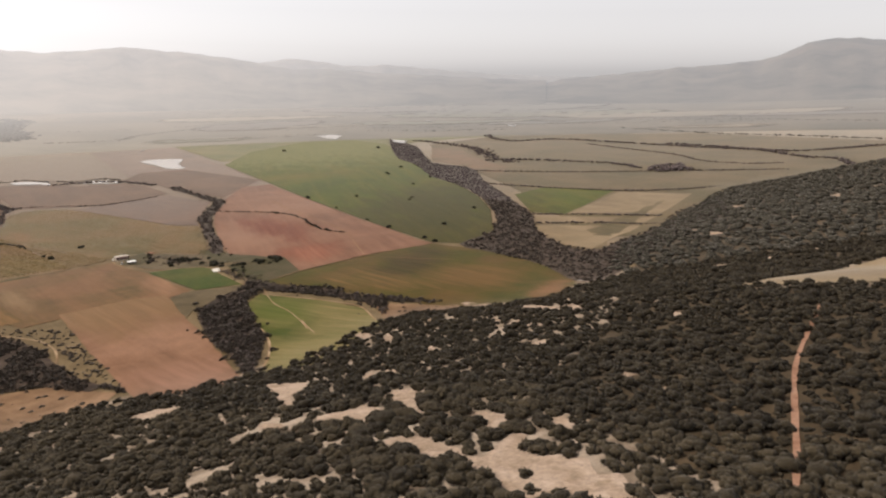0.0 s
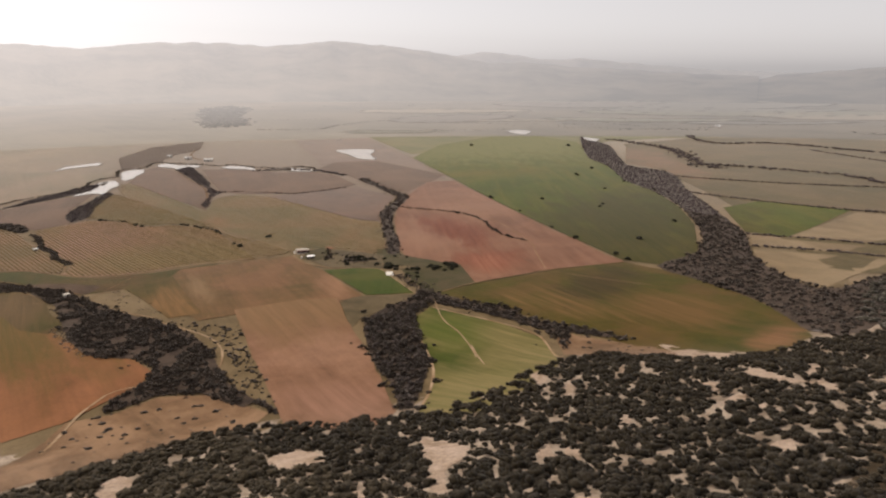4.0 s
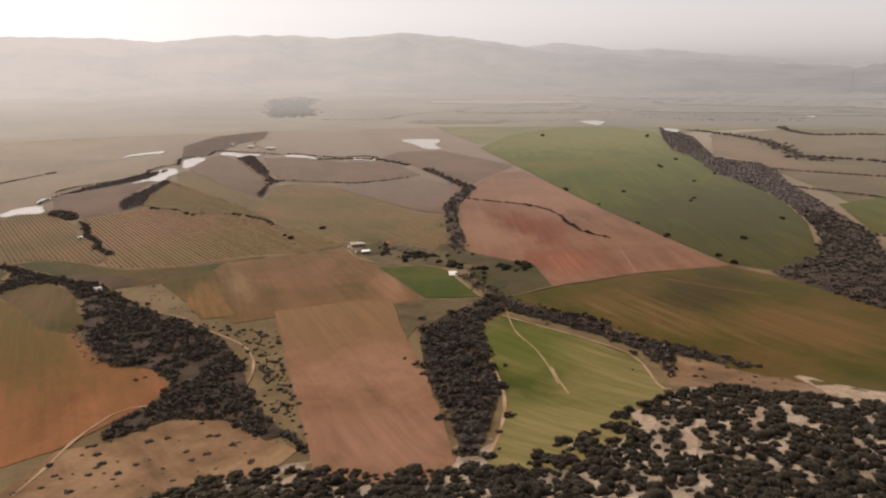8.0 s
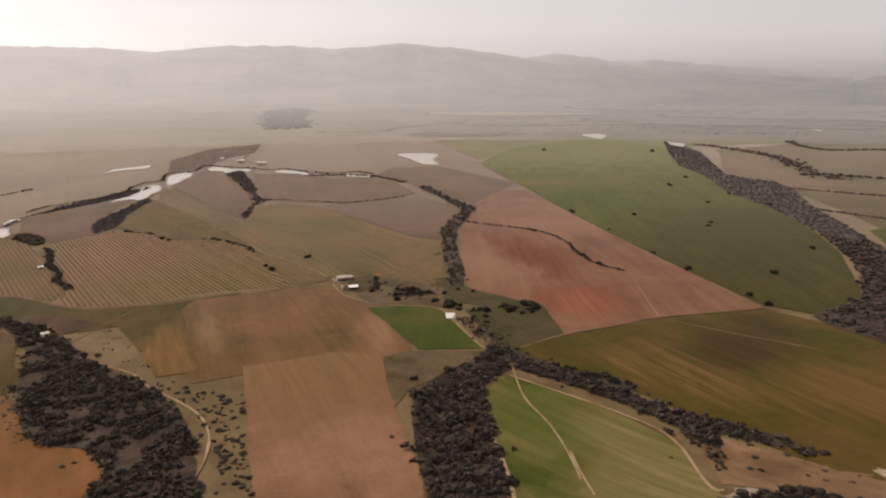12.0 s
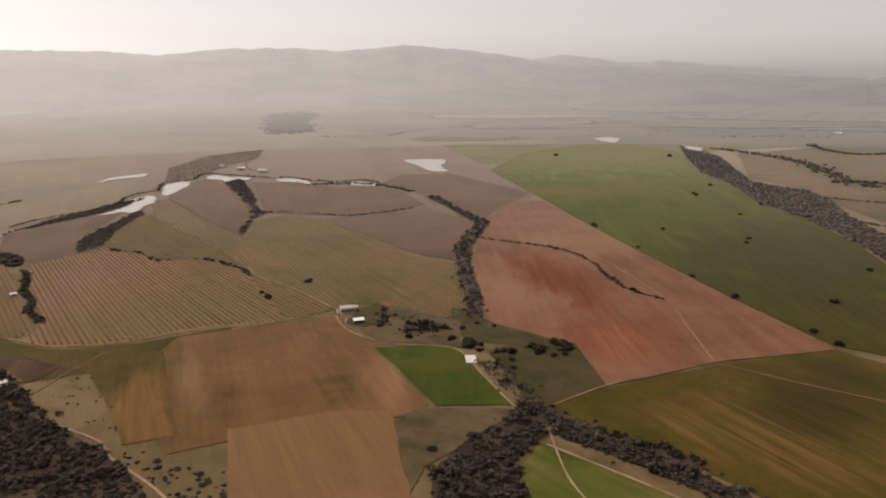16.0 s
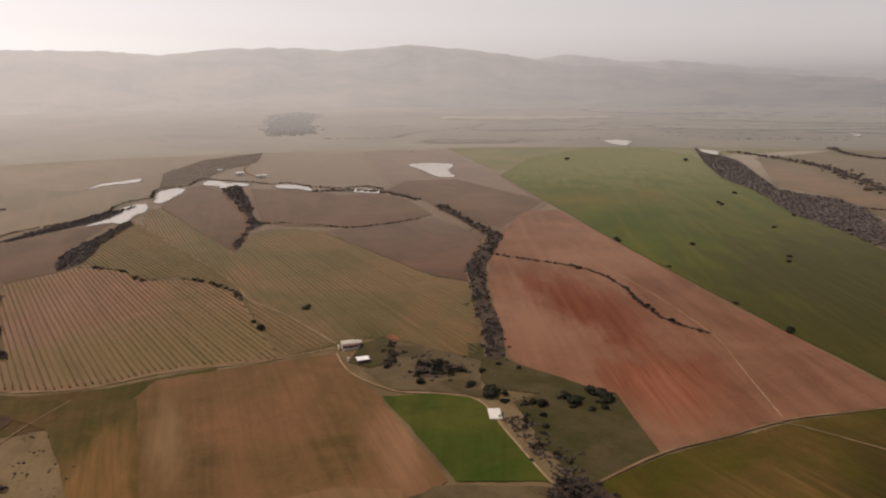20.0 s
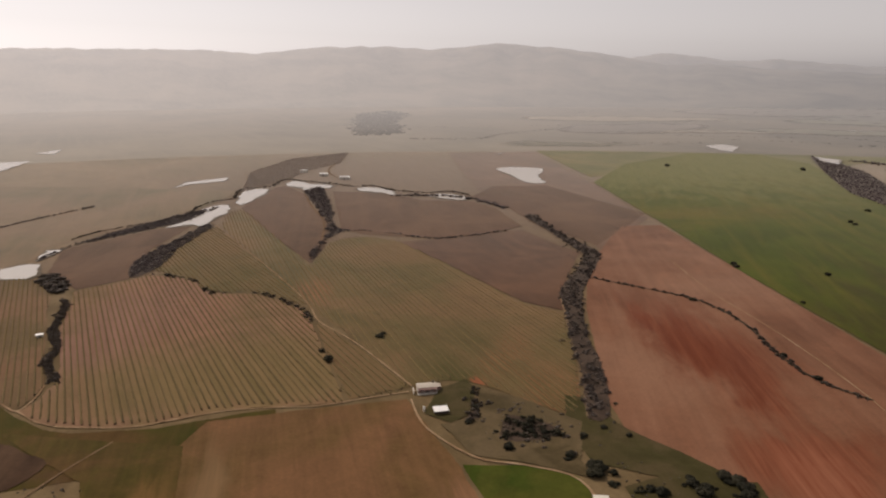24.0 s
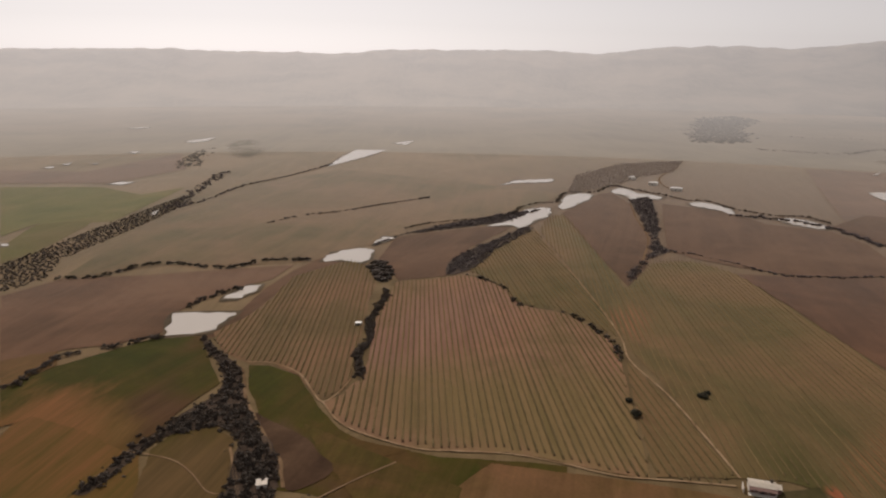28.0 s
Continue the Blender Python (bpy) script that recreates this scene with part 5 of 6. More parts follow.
def tree_parts(kind, seed, size, tall, protos, material):
    """A tree or bush with trunk, limbs and crown; unit built once, then copied."""
    rng = random.Random(seed)
    thing = new(kind)
    bm = bmesh.new()
    hub = 0.38 * size * tall
    for i in range(5):
        a = i * 1.256 + rng.random()
        top = Vector((math.cos(a) * 0.22 * size, math.sin(a) * 0.22 * size, hub * rng.uniform(1.1, 1.5)))
        lean = top.to_track_quat("Z", "Y").to_matrix().to_4x4()
        bmesh.ops.create_cone(bm, segments=6, cap_ends=False, radius1=0.045 * size, radius2=0.012 * size, depth=top.length,
                              matrix=lean @ Matrix.Translation((0, 0, top.length / 2)))
    bmesh.ops.create_cone(bm, segments=7, cap_ends=False, radius1=0.06 * size, radius2=0.04 * size, depth=hub + 0.4, matrix=Matrix.Translation((0, 0, hub / 2 - 0.2)))
    part("trunk", bm, BARK, thing)
    v, f = protos[seed % len(protos)]
    ob = new("crown", mesh_from("crown", v * (size, size, size * tall), f, material, True))
    ob.parent = thing
    return thing


def on_ground(x, y, turn=0.0, scale=1.0):
    return Matrix.Translation((x, y, float(height(x, y)))) @ Matrix.Rotation(turn, 4, "Z") @ Matrix.Scale(scale, 4)


def plant(protos_things, pts, sizes, seed):
    """Copies of tree things at the points; the first of each kind is moved, the rest copied."""
    rng = random.Random(seed)
    used = set()
    for (x, y), s in zip(pts, sizes):
        src = rng.choice(protos_things)
        m = on_ground(x, y, rng.uniform(0, 6.28), 1.0)
        if src.name in used:
            ob = copy_thing(src, m)
        else:
            used.add(src.name)
            ob = src
            ob.matrix_basis = m
        ob.scale = (s, s, s * rng.uniform(0.85, 1.15))


SAND_PATCHES.append([(-33, 224), (-19, 246), (12, 288), (90, 330), (90, 215), (7, 217)])


def scrub_keep(p, seed, gap):
    """Drop bushes in the clearings, on the path and in small noise gaps."""
    dense = np.clip((p[:, 0] + 72) / 40, 0, 1)
    keep = value_noise(p[:, 0], p[:, 1], 6.0, seed) + 0.35 * value_noise(p[:, 0], p[:, 1], 2.4, seed + 9) < gap + 0.2 * dense
    line = curve_round(PATH_HILL, False, 24)
    keep &= np.min([np.hypot(p[:, 0] - q[0], p[:, 1] - q[1]) for q in line], axis=0) > 1.0
    spare = value_noise(p[:, 0], p[:, 1], 3.0, seed + 4) > 0.42
    for poly in SAND_PATCHES:
        q = np.array(poly, float)
        c = q.mean(0)
        grow = 1 + 0.3 / max(2.0, float(np.hypot(*(q - c).T).mean()))
        keep &= ~inside(c + (q - c) * grow, p[:, 0], p[:, 1]) | (spare & (len(poly) == 15))
    return p[keep]


rng0 = np.random.default_rng(5)
near_hill = [(-212, 20), (-200, 47), (-209, 81), (-214, 101), (-202, 119), (-187, 130), (-176, 144), (-165, 155), (-168, 168), (-169, 186), (-171, 202), (-170, 224), (-159, 238), (-141, 240), (-129, 240), (-121, 272), (-110, 297), (-90, 316), (70, 335), (45, 200), (34, 50), (-60, 42), (-120, 28), (-200, 22)]
hp = scrub_keep(spread_points(near_hill, 2.6, 3), 2.0, 0.43)
hs = 1.9 + 2.9 * rng0.random(len(hp)) ** 1.5
d_clear = np.hypot(hp[:, 0] + 70, hp[:, 1] - 100)
order = np.argsort(d_clear)
single, rest = order[:280], order[280:]
bush_kinds = [tagged(tree_parts("bush", s, 1.0, 0.8, NEAR_CROWNS, SCRUB), "dense dark olive evergreen bush on pale sand", "bush", "hillside bushes") for s in range(6)]
plant(bush_kinds, hp[single], hs[single], 1)
close = rest[hp[rest][:, 1] < 105]
beyond = rest[hp[rest][:, 1] >= 105]
thicket("hill_scrub", "dense dark olive evergreen scrub covering the hillside", "scrub", hp[close], hs[close], HILL_CROWNS, SCRUB, 4, 0.8)
thicket("hill_scrub", "dark evergreen scrub on the shoulder of the hill", "scrub", hp[beyond], hs[beyond], BRUSH_CROWNS, SCRUB, 5, 0.8)
# the hilltop under and behind the start of the flight
tp = spread_points([(-275, -30), (-258, 20), (-200, 14), (-120, 20), (-60, 34), (42, 42), (90, 330), (210, 330), (210, -120), (-280, -120)], 6.0, 33)
tp = tp[value_noise(tp[:, 0], tp[:, 1], 9.0, 3.0) < 0.38]
thicket("hill_scrub", "dark evergreen scrub on the hilltop", "scrub", tp, rng0.uniform(3.8, 7.2, len(tp)), SPECK_CROWNS, SCRUB, 6, 0.7)
far_hill = [(-92, 312), (-106, 330), (-120, 380), (-118, 488), (-110, 642), (-50, 760), (10, 882), (70, 1000), (150, 1000), (90, 600), (70, 331)]
fp = scrub_keep(spread_points(far_hill, 4.9, 8), 5.0, 0.5)
thicket("hill_scrub", "dense dark scrub on the far hillside with rock outcrops", "scrub", fp, rng0.uniform(5.2, 8.2, len(fp)), SPECK_CROWNS, HAZED_SCRUB, 9, 0.6)

for poly, label, step, lo, hi, mat_, sd in (
        (W_LEFT, "dense grey brown river wood in a shallow valley", 2.3, 1.8, 3.8, WOOD, 11),
        (W_28, "dark winding strip of river wood with bare trees", 1.7, 1.1, 2.6, WOOD, 12),
        (W_MID, "dark wood of bare grey and evergreen trees", 2.3, 1.9, 4.0, WOOD, 13),
        (W_GULLY, "winding gully with grey bare bush on both banks", 2.1, 0.9, 2.2, BARE, 34),
        (W_BRUSH, "low purple brown bare brush along the lower gully", 1.5, 0.7, 1.8, BARE, 38),
        (W_CROSS, "dark bush round the meeting of tracks and gully", 2.2, 1.4, 3.4, WOOD, 37),
        (W_YARD, "strip of dark shrubs behind the yard", 1.7, 1.2, 2.8, WOOD, 35),
        (W_YARD2, "dense dark shrubs in rough pasture", 2.2, 1.4, 3.4, TREE, 36),
        (W_STRIP, "strip of dark trees between two fields", 2.2, 1.8, 3.6, WOOD, 14)):
    p = spread_points(poly, step, sd)
    for way in (PATH_WOOD, PATH_GULLY):
        line = curve_round(way, False, 24)
        p = p[np.min([np.hypot(p[:, 0] - q[0], p[:, 1] - q[1]) for q in line], axis=0) > 1.5]
    if poly is W_LEFT:
        p = p[value_noise(p[:, 0], p[:, 1], 9.0, sd) < 0.3]
    stray = p[::5] + np.random.default_rng(sd).normal(0, 3.6, p[::5].shape)
    p = np.concatenate([p, stray])
    thicket("river_wood", label, "wood", p, lo * 0.8 + (hi * 1.15 - lo * 0.8) * rng0.random(len(p)) ** 2.2, WOOD_CROWNS, mat_, sd, 0.85)
for poly, sd in ((W_MID, 61), (W_LEFT, 62), (W_28, 63), (W_STRIP, 64), (W_GULLY, 65)):
    p = spread_points(poly, 3.6 if sd < 65 else 4.6, sd)
    p = p[value_noise(p[:, 0], p[:, 1], 9.0, 11) < 0.3]
    thicket("bare_trees", "bare grey winter trees standing through the wood" if sd < 65 else "dark evergreen bushes along the gully", "trees", p, rng0.uniform(1.8, 3.4, len(p)), WOOD_CROWNS, BARE if sd in (61, 64, 65) else WOOD, sd, 1.15)
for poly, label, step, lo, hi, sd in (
        (W_PONDTOP, "haze-lightened wood on the slope above the river dams", 3.6, 2.6, 4.4, 16),
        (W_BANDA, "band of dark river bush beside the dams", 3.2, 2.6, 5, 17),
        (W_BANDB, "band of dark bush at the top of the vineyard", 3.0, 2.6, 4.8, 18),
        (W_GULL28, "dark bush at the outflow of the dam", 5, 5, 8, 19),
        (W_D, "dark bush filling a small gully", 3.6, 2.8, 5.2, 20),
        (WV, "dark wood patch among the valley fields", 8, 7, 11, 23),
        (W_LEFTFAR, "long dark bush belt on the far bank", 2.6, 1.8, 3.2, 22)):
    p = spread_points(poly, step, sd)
    thicket("bush_belt", label, "wood", p, rng0.uniform(lo, hi, len(p)), SPECK_CROWNS if sd in (16, 22) else WOOD_CROWNS if sd in (17, 18, 20) else FAR_CROWNS, HAZED_PALE_WOOD if sd == 16 else WOOD if sd in (19, 22) else HAZED_WOOD, sd, 0.6)

p = spread_points(W_GULLYR, 2.6, 15)
close_by = p[:, 1] < 540
thicket("bush_belt", "broad dark bush belt along a valley", "wood", p[close_by], 1.3 + 2.6 * rng0.random(close_by.sum()) ** 2, FAR_CROWNS, WOOD, 15, 0.8)
thicket("bush_belt", "grey bare bush in the broad valley belt", "wood", p[close_by][::3] + 0.9, rng0.uniform(1.4, 2.8, len(p[close_by][::3])), SPECK_CROWNS, BARE, 25, 0.9)
thicket("bush_belt", "hazy end of the broad bush belt", "wood", p[~close_by][::2], rng0.uniform(3.0, 5.4, len(p[~close_by][::2])), SPECK_CROWNS, HAZED_WOOD, 24, 0.5)

# hedges and tree lines
for line, label, step, width, lo, hi, gap, sd in (
        (H_RED, "low dark hedge along a bank in the red field", 2.2, 1.5, 1.8, 3.2, 0.15, 31),
        (H_VINE, "broken line of dark bushes along the vineyard edge", 3.0, 2.0, 2.0, 4.2, 0.45, 32),
        (H_VINEL, "line of dense dark trees between vineyard blocks", 0.8, 2.6, 1.8, 3.8, 0.0, 33),
        (H_PAD, "dark trees along the lower gully", 4.5, 5.0, 1.8, 3.6, 0.2, 49),
        (H_FAR28, "thin dark hedge across the plain", 2.6, 2, 2.5, 4.2, 0.15, 35),
        (H_L28, "dark hedge line across the ploughed land", 2.2, 2.5, 2.5, 5, 0.1, 36),
        (H_POND1, "dark shrubs on the bank of the dam", 2.5, 3, 3, 5, 0.1, 37),
        (H_POND1B, "dark hedge round the green bank", 2.6, 2, 3, 5, 0.2, 38),
        (H_RV, "dark bush along the river between dams", 2.6, 5, 3.5, 6, 0.05, 39),
        ) + (
        (HV1, "thin dark hedge across the valley fields", 1.7, 2.0, 2.2, 4.2, 0.12, 41),
        (HV2, "dark hedge between valley stubble fields", 1.7, 2.2, 2.2, 4.2, 0.08, 42),
        (HV3, "dark bush along a valley drain", 2.6, 7, 4, 7, 0.05, 43),
        (HV4, "thin bush line on a valley bank", 1.7, 2.5, 2.2, 4.2, 0.2, 44),
        (HV5, "dark bush line across the far valley", 3, 5, 4.5, 7.5, 0.05, 45),
        (HV10, "broad belt of grey bush across the valley", 1.5, 16, 3, 6, 0.05, 47),
        (H_BELT28, "thin dark bush line across dry grass", 2.4, 4, 2.5, 4.5, 0.2, 45),
        (H_BELT28B, "dark bush line along a far drain", 2.2, 9, 2.5, 5, 0.1, 44),
        (HV9, "dark bush along a winding valley drain", 2.4, 6, 4, 7, 0.05, 46),
        (HV6, "broken dark hedge with round trees", 1.7, 2.0, 2.2, 4.2, 0.15, 46),
        (HV7, "low dark hedge along a stubble field", 1.7, 1.5, 2.2, 4.2, 0.15, 47),
        (HV8, "dark bush belt in the far valley", 3, 6, 4.5, 7.5, 0.05, 48),
        (H_CHAIN, "dark reeds and bush along the chain of dams", 2.2, 2.0, 1.8, 4.0, 0.1, 50),
        (H_D2, "low dark bush line between fallow fields", 2.6, 2.5, 2.2, 3.6, 0.15, 40)):
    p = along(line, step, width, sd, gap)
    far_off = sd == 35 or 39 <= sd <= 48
    thicket("hedge", label, "hedge", p, rng0.uniform(lo, hi, len(p)), FAR_CROWNS if far_off else WOOD_CROWNS, HAZED_WOOD if far_off else TREE if sd == 49 else WOOD, sd, 0.65 if far_off else 0.8)

ribbon("hedge_bank", "dark grassy bank under the field hedge", H_RED, 1.6, DARK_LITTER_LINE, 0.6, "bank")

# single trees
tree_kinds = [tagged(tree_parts("tree", s, 1.0, 0.85, NEAR_CROWNS, TREE), "round dark evergreen tree standing in open field", "tree", "field trees") for s in range(4)]
lone = [(-270, 427), (-429, 516), (-371, 529), (-284, 497), (-533, 735), (-513, 677), (-382, 630), (-474, 494), (-305, 404), (-423, 606), (-867, 852), (-741, 955),
        (-257, 381), (-244, 374), (-471, 259), (-474, 262), (-457, 230), (-468, 231), (-340, 421), (-404, 457), (-469, 490), (-304, 401), (-436, 416), (-365, 387), (-344, 377), (-365, 516), (-437, 661), (-505, 670)]
plant(tree_kinds, lone, [0.75 * s for s in [5.5, 4.5, 4, 4.5, 6, 5, 5, 5, 4.5, 4.5, 9, 9, 4.5, 4.5, 5, 3.5, 5.5, 4, 3.5, 3.5, 5, 4, 4.5, 3.5, 4, 4, 4.5, 4.5]], 6)

# ---- vineyard rows ----
def vine_trellis(x0, x1, y0, slope, seed, lush):
    """One trellised row: an uneven low hedge of bare canes between two end posts."""
    n = max(4, int((x1 - x0) / 1.8))
    xs = np.linspace(x0, x1, n)
    ys = y0 + slope * (xs - x0)
    rng = np.random.default_rng(seed)
    w = rng.uniform(0.26, 0.5, n) * (0.6 + 0.4 * lush)
    h = lush * rng.uniform(0.45, 0.95, n) * np.where(rng.random(n) < 0.06, 0.3, 1)
    z = height(xs, ys) + 0.25
    prof = [(-1, 0.0), (-0.85, 0.75), (0.0, 1.0), (0.85, 0.75), (1, 0.0)]
    v = np.stack([np.column_stack([xs - x0, ys - y0 + w * a + rng.normal(0, 0.05, n), z - z[0] + h * b]) for a, b in prof], 1).reshape(-1, 3)
    i = np.arange(n - 1)[:, None] * 5 + np.arange(4)[None]
    f = np.stack([i, i + 5, i + 6, i + 1], -1).reshape(-1, 4)[:, ::-1]
    thing = new("vine_trellis")
    thing.location = (x0, y0, z[0])
    canes = new("cane", mesh_from("cane", v, f, VINE))
    canes.parent = thing
    for q in (0, n - 1):
        post = new("end_post", POST)
        post.parent = thing
        post.location = (xs[q] - x0, ys[q] - y0, z[q] - z[0] - 0.2)
    return tagged(thing, "long trellised line of bare brown winter vines", "vine trellis", "vineyard trellises")


bm = bmesh.new()
bmesh.ops.create_cone(bm, segments=6, cap_ends=True, radius1=0.06, radius2=0.05, depth=1.7, matrix=Matrix.Translation((0, 0, 0.85)))
POST = bpy.data.meshes.new("end_post")
bm.to_mesh(POST)
bm.free()
POST.materials.append(BARK)


def plant_rows(poly, spacing, slope, seed, lush=1.0):
    poly = curve_round(poly, True, 3)
    lo, hi = poly.min(0), poly.max(0)
    xs = np.arange(lo[0] - 5, hi[0] + 5, 2.0)
    span = abs(slope) * (hi[0] - lo[0])
    for k, b in enumerate(np.arange(lo[1] - span, hi[1] + span, spacing)):
        ys = b + slope * (xs - lo[0])
        ok = np.concatenate([[False], inside(poly, xs, ys), [False]])
        starts, ends = np.flatnonzero(~ok[:-1] & ok[1:]), np.flatnonzero(ok[:-1] & ~ok[1:]) - 1
        for s, e in zip(starts, ends):
            if e - s > 4:
                vine_trellis(xs[s] + 1.5, xs[e] - 1.5, ys[s], slope, seed + k, lush)


plant_rows(VINE_MAIN, 2.45, 0.0, 100, 0.85)
plant_rows(VINE_LEFT, 2.45, 0.02, 300, 0.75)
plant_rows(VINE_TOP, 2.6, 0.05, 500, 0.7)
plant_rows(VINE_RIGHT, 2.6, -0.15, 700, 0.42)
plant_rows(VINE_WEDGE, 2.6, 0.0, 900, 0.6)


# ---- the distance: plain and ranges with haze painted as emission ----
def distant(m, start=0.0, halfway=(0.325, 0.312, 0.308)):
    """Gives far land a haze-coloured emission that grows outwards from the middle of the plan."""
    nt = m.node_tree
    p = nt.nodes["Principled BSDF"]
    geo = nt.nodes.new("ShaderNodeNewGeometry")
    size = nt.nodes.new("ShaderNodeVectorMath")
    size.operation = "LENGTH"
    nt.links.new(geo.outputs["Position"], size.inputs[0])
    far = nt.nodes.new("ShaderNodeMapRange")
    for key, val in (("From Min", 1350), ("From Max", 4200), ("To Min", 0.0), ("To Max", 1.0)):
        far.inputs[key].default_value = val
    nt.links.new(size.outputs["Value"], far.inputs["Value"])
    haze_glow = ramp(nt, far.outputs["Result"], (0.0, (1.1 * start, 0.99 * start, 0.84 * start)), (0.2, (0.222, 0.209, 0.199)), (0.5, halfway), (1.0, (0.41, 0.397, 0.402)))
    # the painted haze is made brighter and warmer towards the sun
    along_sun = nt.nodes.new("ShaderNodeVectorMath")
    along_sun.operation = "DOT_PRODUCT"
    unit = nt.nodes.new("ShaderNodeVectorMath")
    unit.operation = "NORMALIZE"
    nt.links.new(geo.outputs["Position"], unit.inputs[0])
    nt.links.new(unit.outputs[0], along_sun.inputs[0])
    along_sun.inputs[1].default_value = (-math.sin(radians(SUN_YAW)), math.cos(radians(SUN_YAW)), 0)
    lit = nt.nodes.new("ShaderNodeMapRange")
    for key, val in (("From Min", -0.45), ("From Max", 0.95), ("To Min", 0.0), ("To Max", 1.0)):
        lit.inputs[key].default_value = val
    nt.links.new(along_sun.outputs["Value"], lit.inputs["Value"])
    haze_glow = mix(nt, 1.0, haze_glow, ramp(nt, lit.outputs["Result"], (0.0, (0.4, 0.43, 0.455)), (0.5, (0.52, 0.545, 0.562)), (1.0, (1.13, 1.1, 1.06))), "MULTIPLY")
    nt.links.new(haze_glow, p.inputs["Emission Color"])
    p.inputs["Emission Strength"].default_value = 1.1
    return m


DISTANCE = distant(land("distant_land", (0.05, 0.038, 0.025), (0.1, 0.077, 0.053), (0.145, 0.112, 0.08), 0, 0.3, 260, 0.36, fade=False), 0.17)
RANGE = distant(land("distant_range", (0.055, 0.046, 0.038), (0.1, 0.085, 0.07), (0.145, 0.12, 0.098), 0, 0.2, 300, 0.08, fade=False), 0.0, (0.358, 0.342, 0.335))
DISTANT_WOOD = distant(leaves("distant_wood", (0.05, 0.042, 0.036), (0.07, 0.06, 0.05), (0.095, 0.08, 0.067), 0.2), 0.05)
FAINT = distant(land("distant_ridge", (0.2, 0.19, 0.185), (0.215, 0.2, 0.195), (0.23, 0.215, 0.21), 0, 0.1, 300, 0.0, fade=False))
yy = np.radians(np.arange(-70, 190, 1.0))
rr = np.concatenate([np.linspace(1350, 2200, 30), np.linspace(2260, 4290, 40)])
A, B = np.meshgrid(yy, rr)
x, y = -np.sin(A) * B, np.cos(A) * B
far_v = np.stack([x, y, height(x, y) + np.clip((B - 1400) * 0.02, -1.0, 0.6)], -1).reshape(-1, 3)
k = np.arange(len(rr) - 1)[:, None] * len(yy) + np.arange(len(yy) - 1)[None]
far_f = np.stack([k, k + 1, k + 1 + len(yy), k + len(yy)], -1).reshape(-1, 4)[:, ::-1]
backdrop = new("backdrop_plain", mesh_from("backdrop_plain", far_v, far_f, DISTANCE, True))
tagged(backdrop, "wide distant farm plain fading into pale haze", "backdrop", kind="structure")


def mountain(name, label, radius, yaws, crest, material, foot):
    """A range along an arc, its crest given every few degrees of bearing."""
    yy = np.arange(yaws[0], yaws[-1], 0.4)
    h = np.interp(yy, yaws, crest)
    h = h + np.array([2.2 * noise.noise((q * 0.9, 1, radius)) + 1.0 * noise.noise((q * 2.3, 5, radius)) for q in yy])
    vs = []
    for k, (dr, share) in enumerate(((foot, 0.0), (foot * 0.7, 0.22), (foot * 0.4, 0.55), (foot * 0.18, 0.82), (0, 1.0), (-120, 0.8), (-220, 0.0))):
        r = radius - dr + np.array([60 * noise.noise((q * 0.35, k, 2)) for q in yy]) * (0 < k < 4)
        x, y = -np.sin(np.radians(yy)) * r, np.cos(np.radians(yy)) * r
        base = height(x, y) - 8
        top = 99 + 3.56 * h * radius / 4300
        rough = np.array([1 + 0.18 * noise.noise((q * 0.8, k * 0.6, 9)) for q in yy]) if 0 < k < 4 else 1
        vs.append(np.column_stack([x, y, base + np.maximum(top - base, 4) * share * rough]))
    n = len(yy)
    i = np.arange(6)[:, None] * n + np.arange(n - 1)[None]
    f = np.stack([i, i + 1, i + n + 1, i + n], -1).reshape(-1, 4)
    ob = new(name, mesh_from(name, np.concatenate(vs), f, material, True))
    return tagged(ob, label, "mountain", kind="structure")


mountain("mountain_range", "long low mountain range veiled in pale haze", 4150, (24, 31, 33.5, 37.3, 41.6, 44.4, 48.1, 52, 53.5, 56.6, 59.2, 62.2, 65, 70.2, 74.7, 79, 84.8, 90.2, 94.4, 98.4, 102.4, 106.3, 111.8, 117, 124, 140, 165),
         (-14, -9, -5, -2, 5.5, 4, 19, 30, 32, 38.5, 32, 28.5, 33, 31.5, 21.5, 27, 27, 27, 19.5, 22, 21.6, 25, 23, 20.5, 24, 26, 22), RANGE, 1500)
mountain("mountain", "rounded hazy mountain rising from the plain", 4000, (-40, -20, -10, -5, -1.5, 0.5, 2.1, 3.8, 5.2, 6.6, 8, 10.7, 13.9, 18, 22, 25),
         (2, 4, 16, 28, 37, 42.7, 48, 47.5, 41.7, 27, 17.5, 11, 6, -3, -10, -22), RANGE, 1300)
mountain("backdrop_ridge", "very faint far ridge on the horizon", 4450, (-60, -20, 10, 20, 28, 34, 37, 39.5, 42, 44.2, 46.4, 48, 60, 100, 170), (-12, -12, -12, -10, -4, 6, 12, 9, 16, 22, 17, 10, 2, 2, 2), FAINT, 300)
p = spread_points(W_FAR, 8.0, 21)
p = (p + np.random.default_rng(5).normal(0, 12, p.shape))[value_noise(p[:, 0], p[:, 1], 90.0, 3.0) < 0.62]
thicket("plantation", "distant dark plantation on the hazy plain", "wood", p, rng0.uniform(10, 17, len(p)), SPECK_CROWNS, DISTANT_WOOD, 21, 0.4)
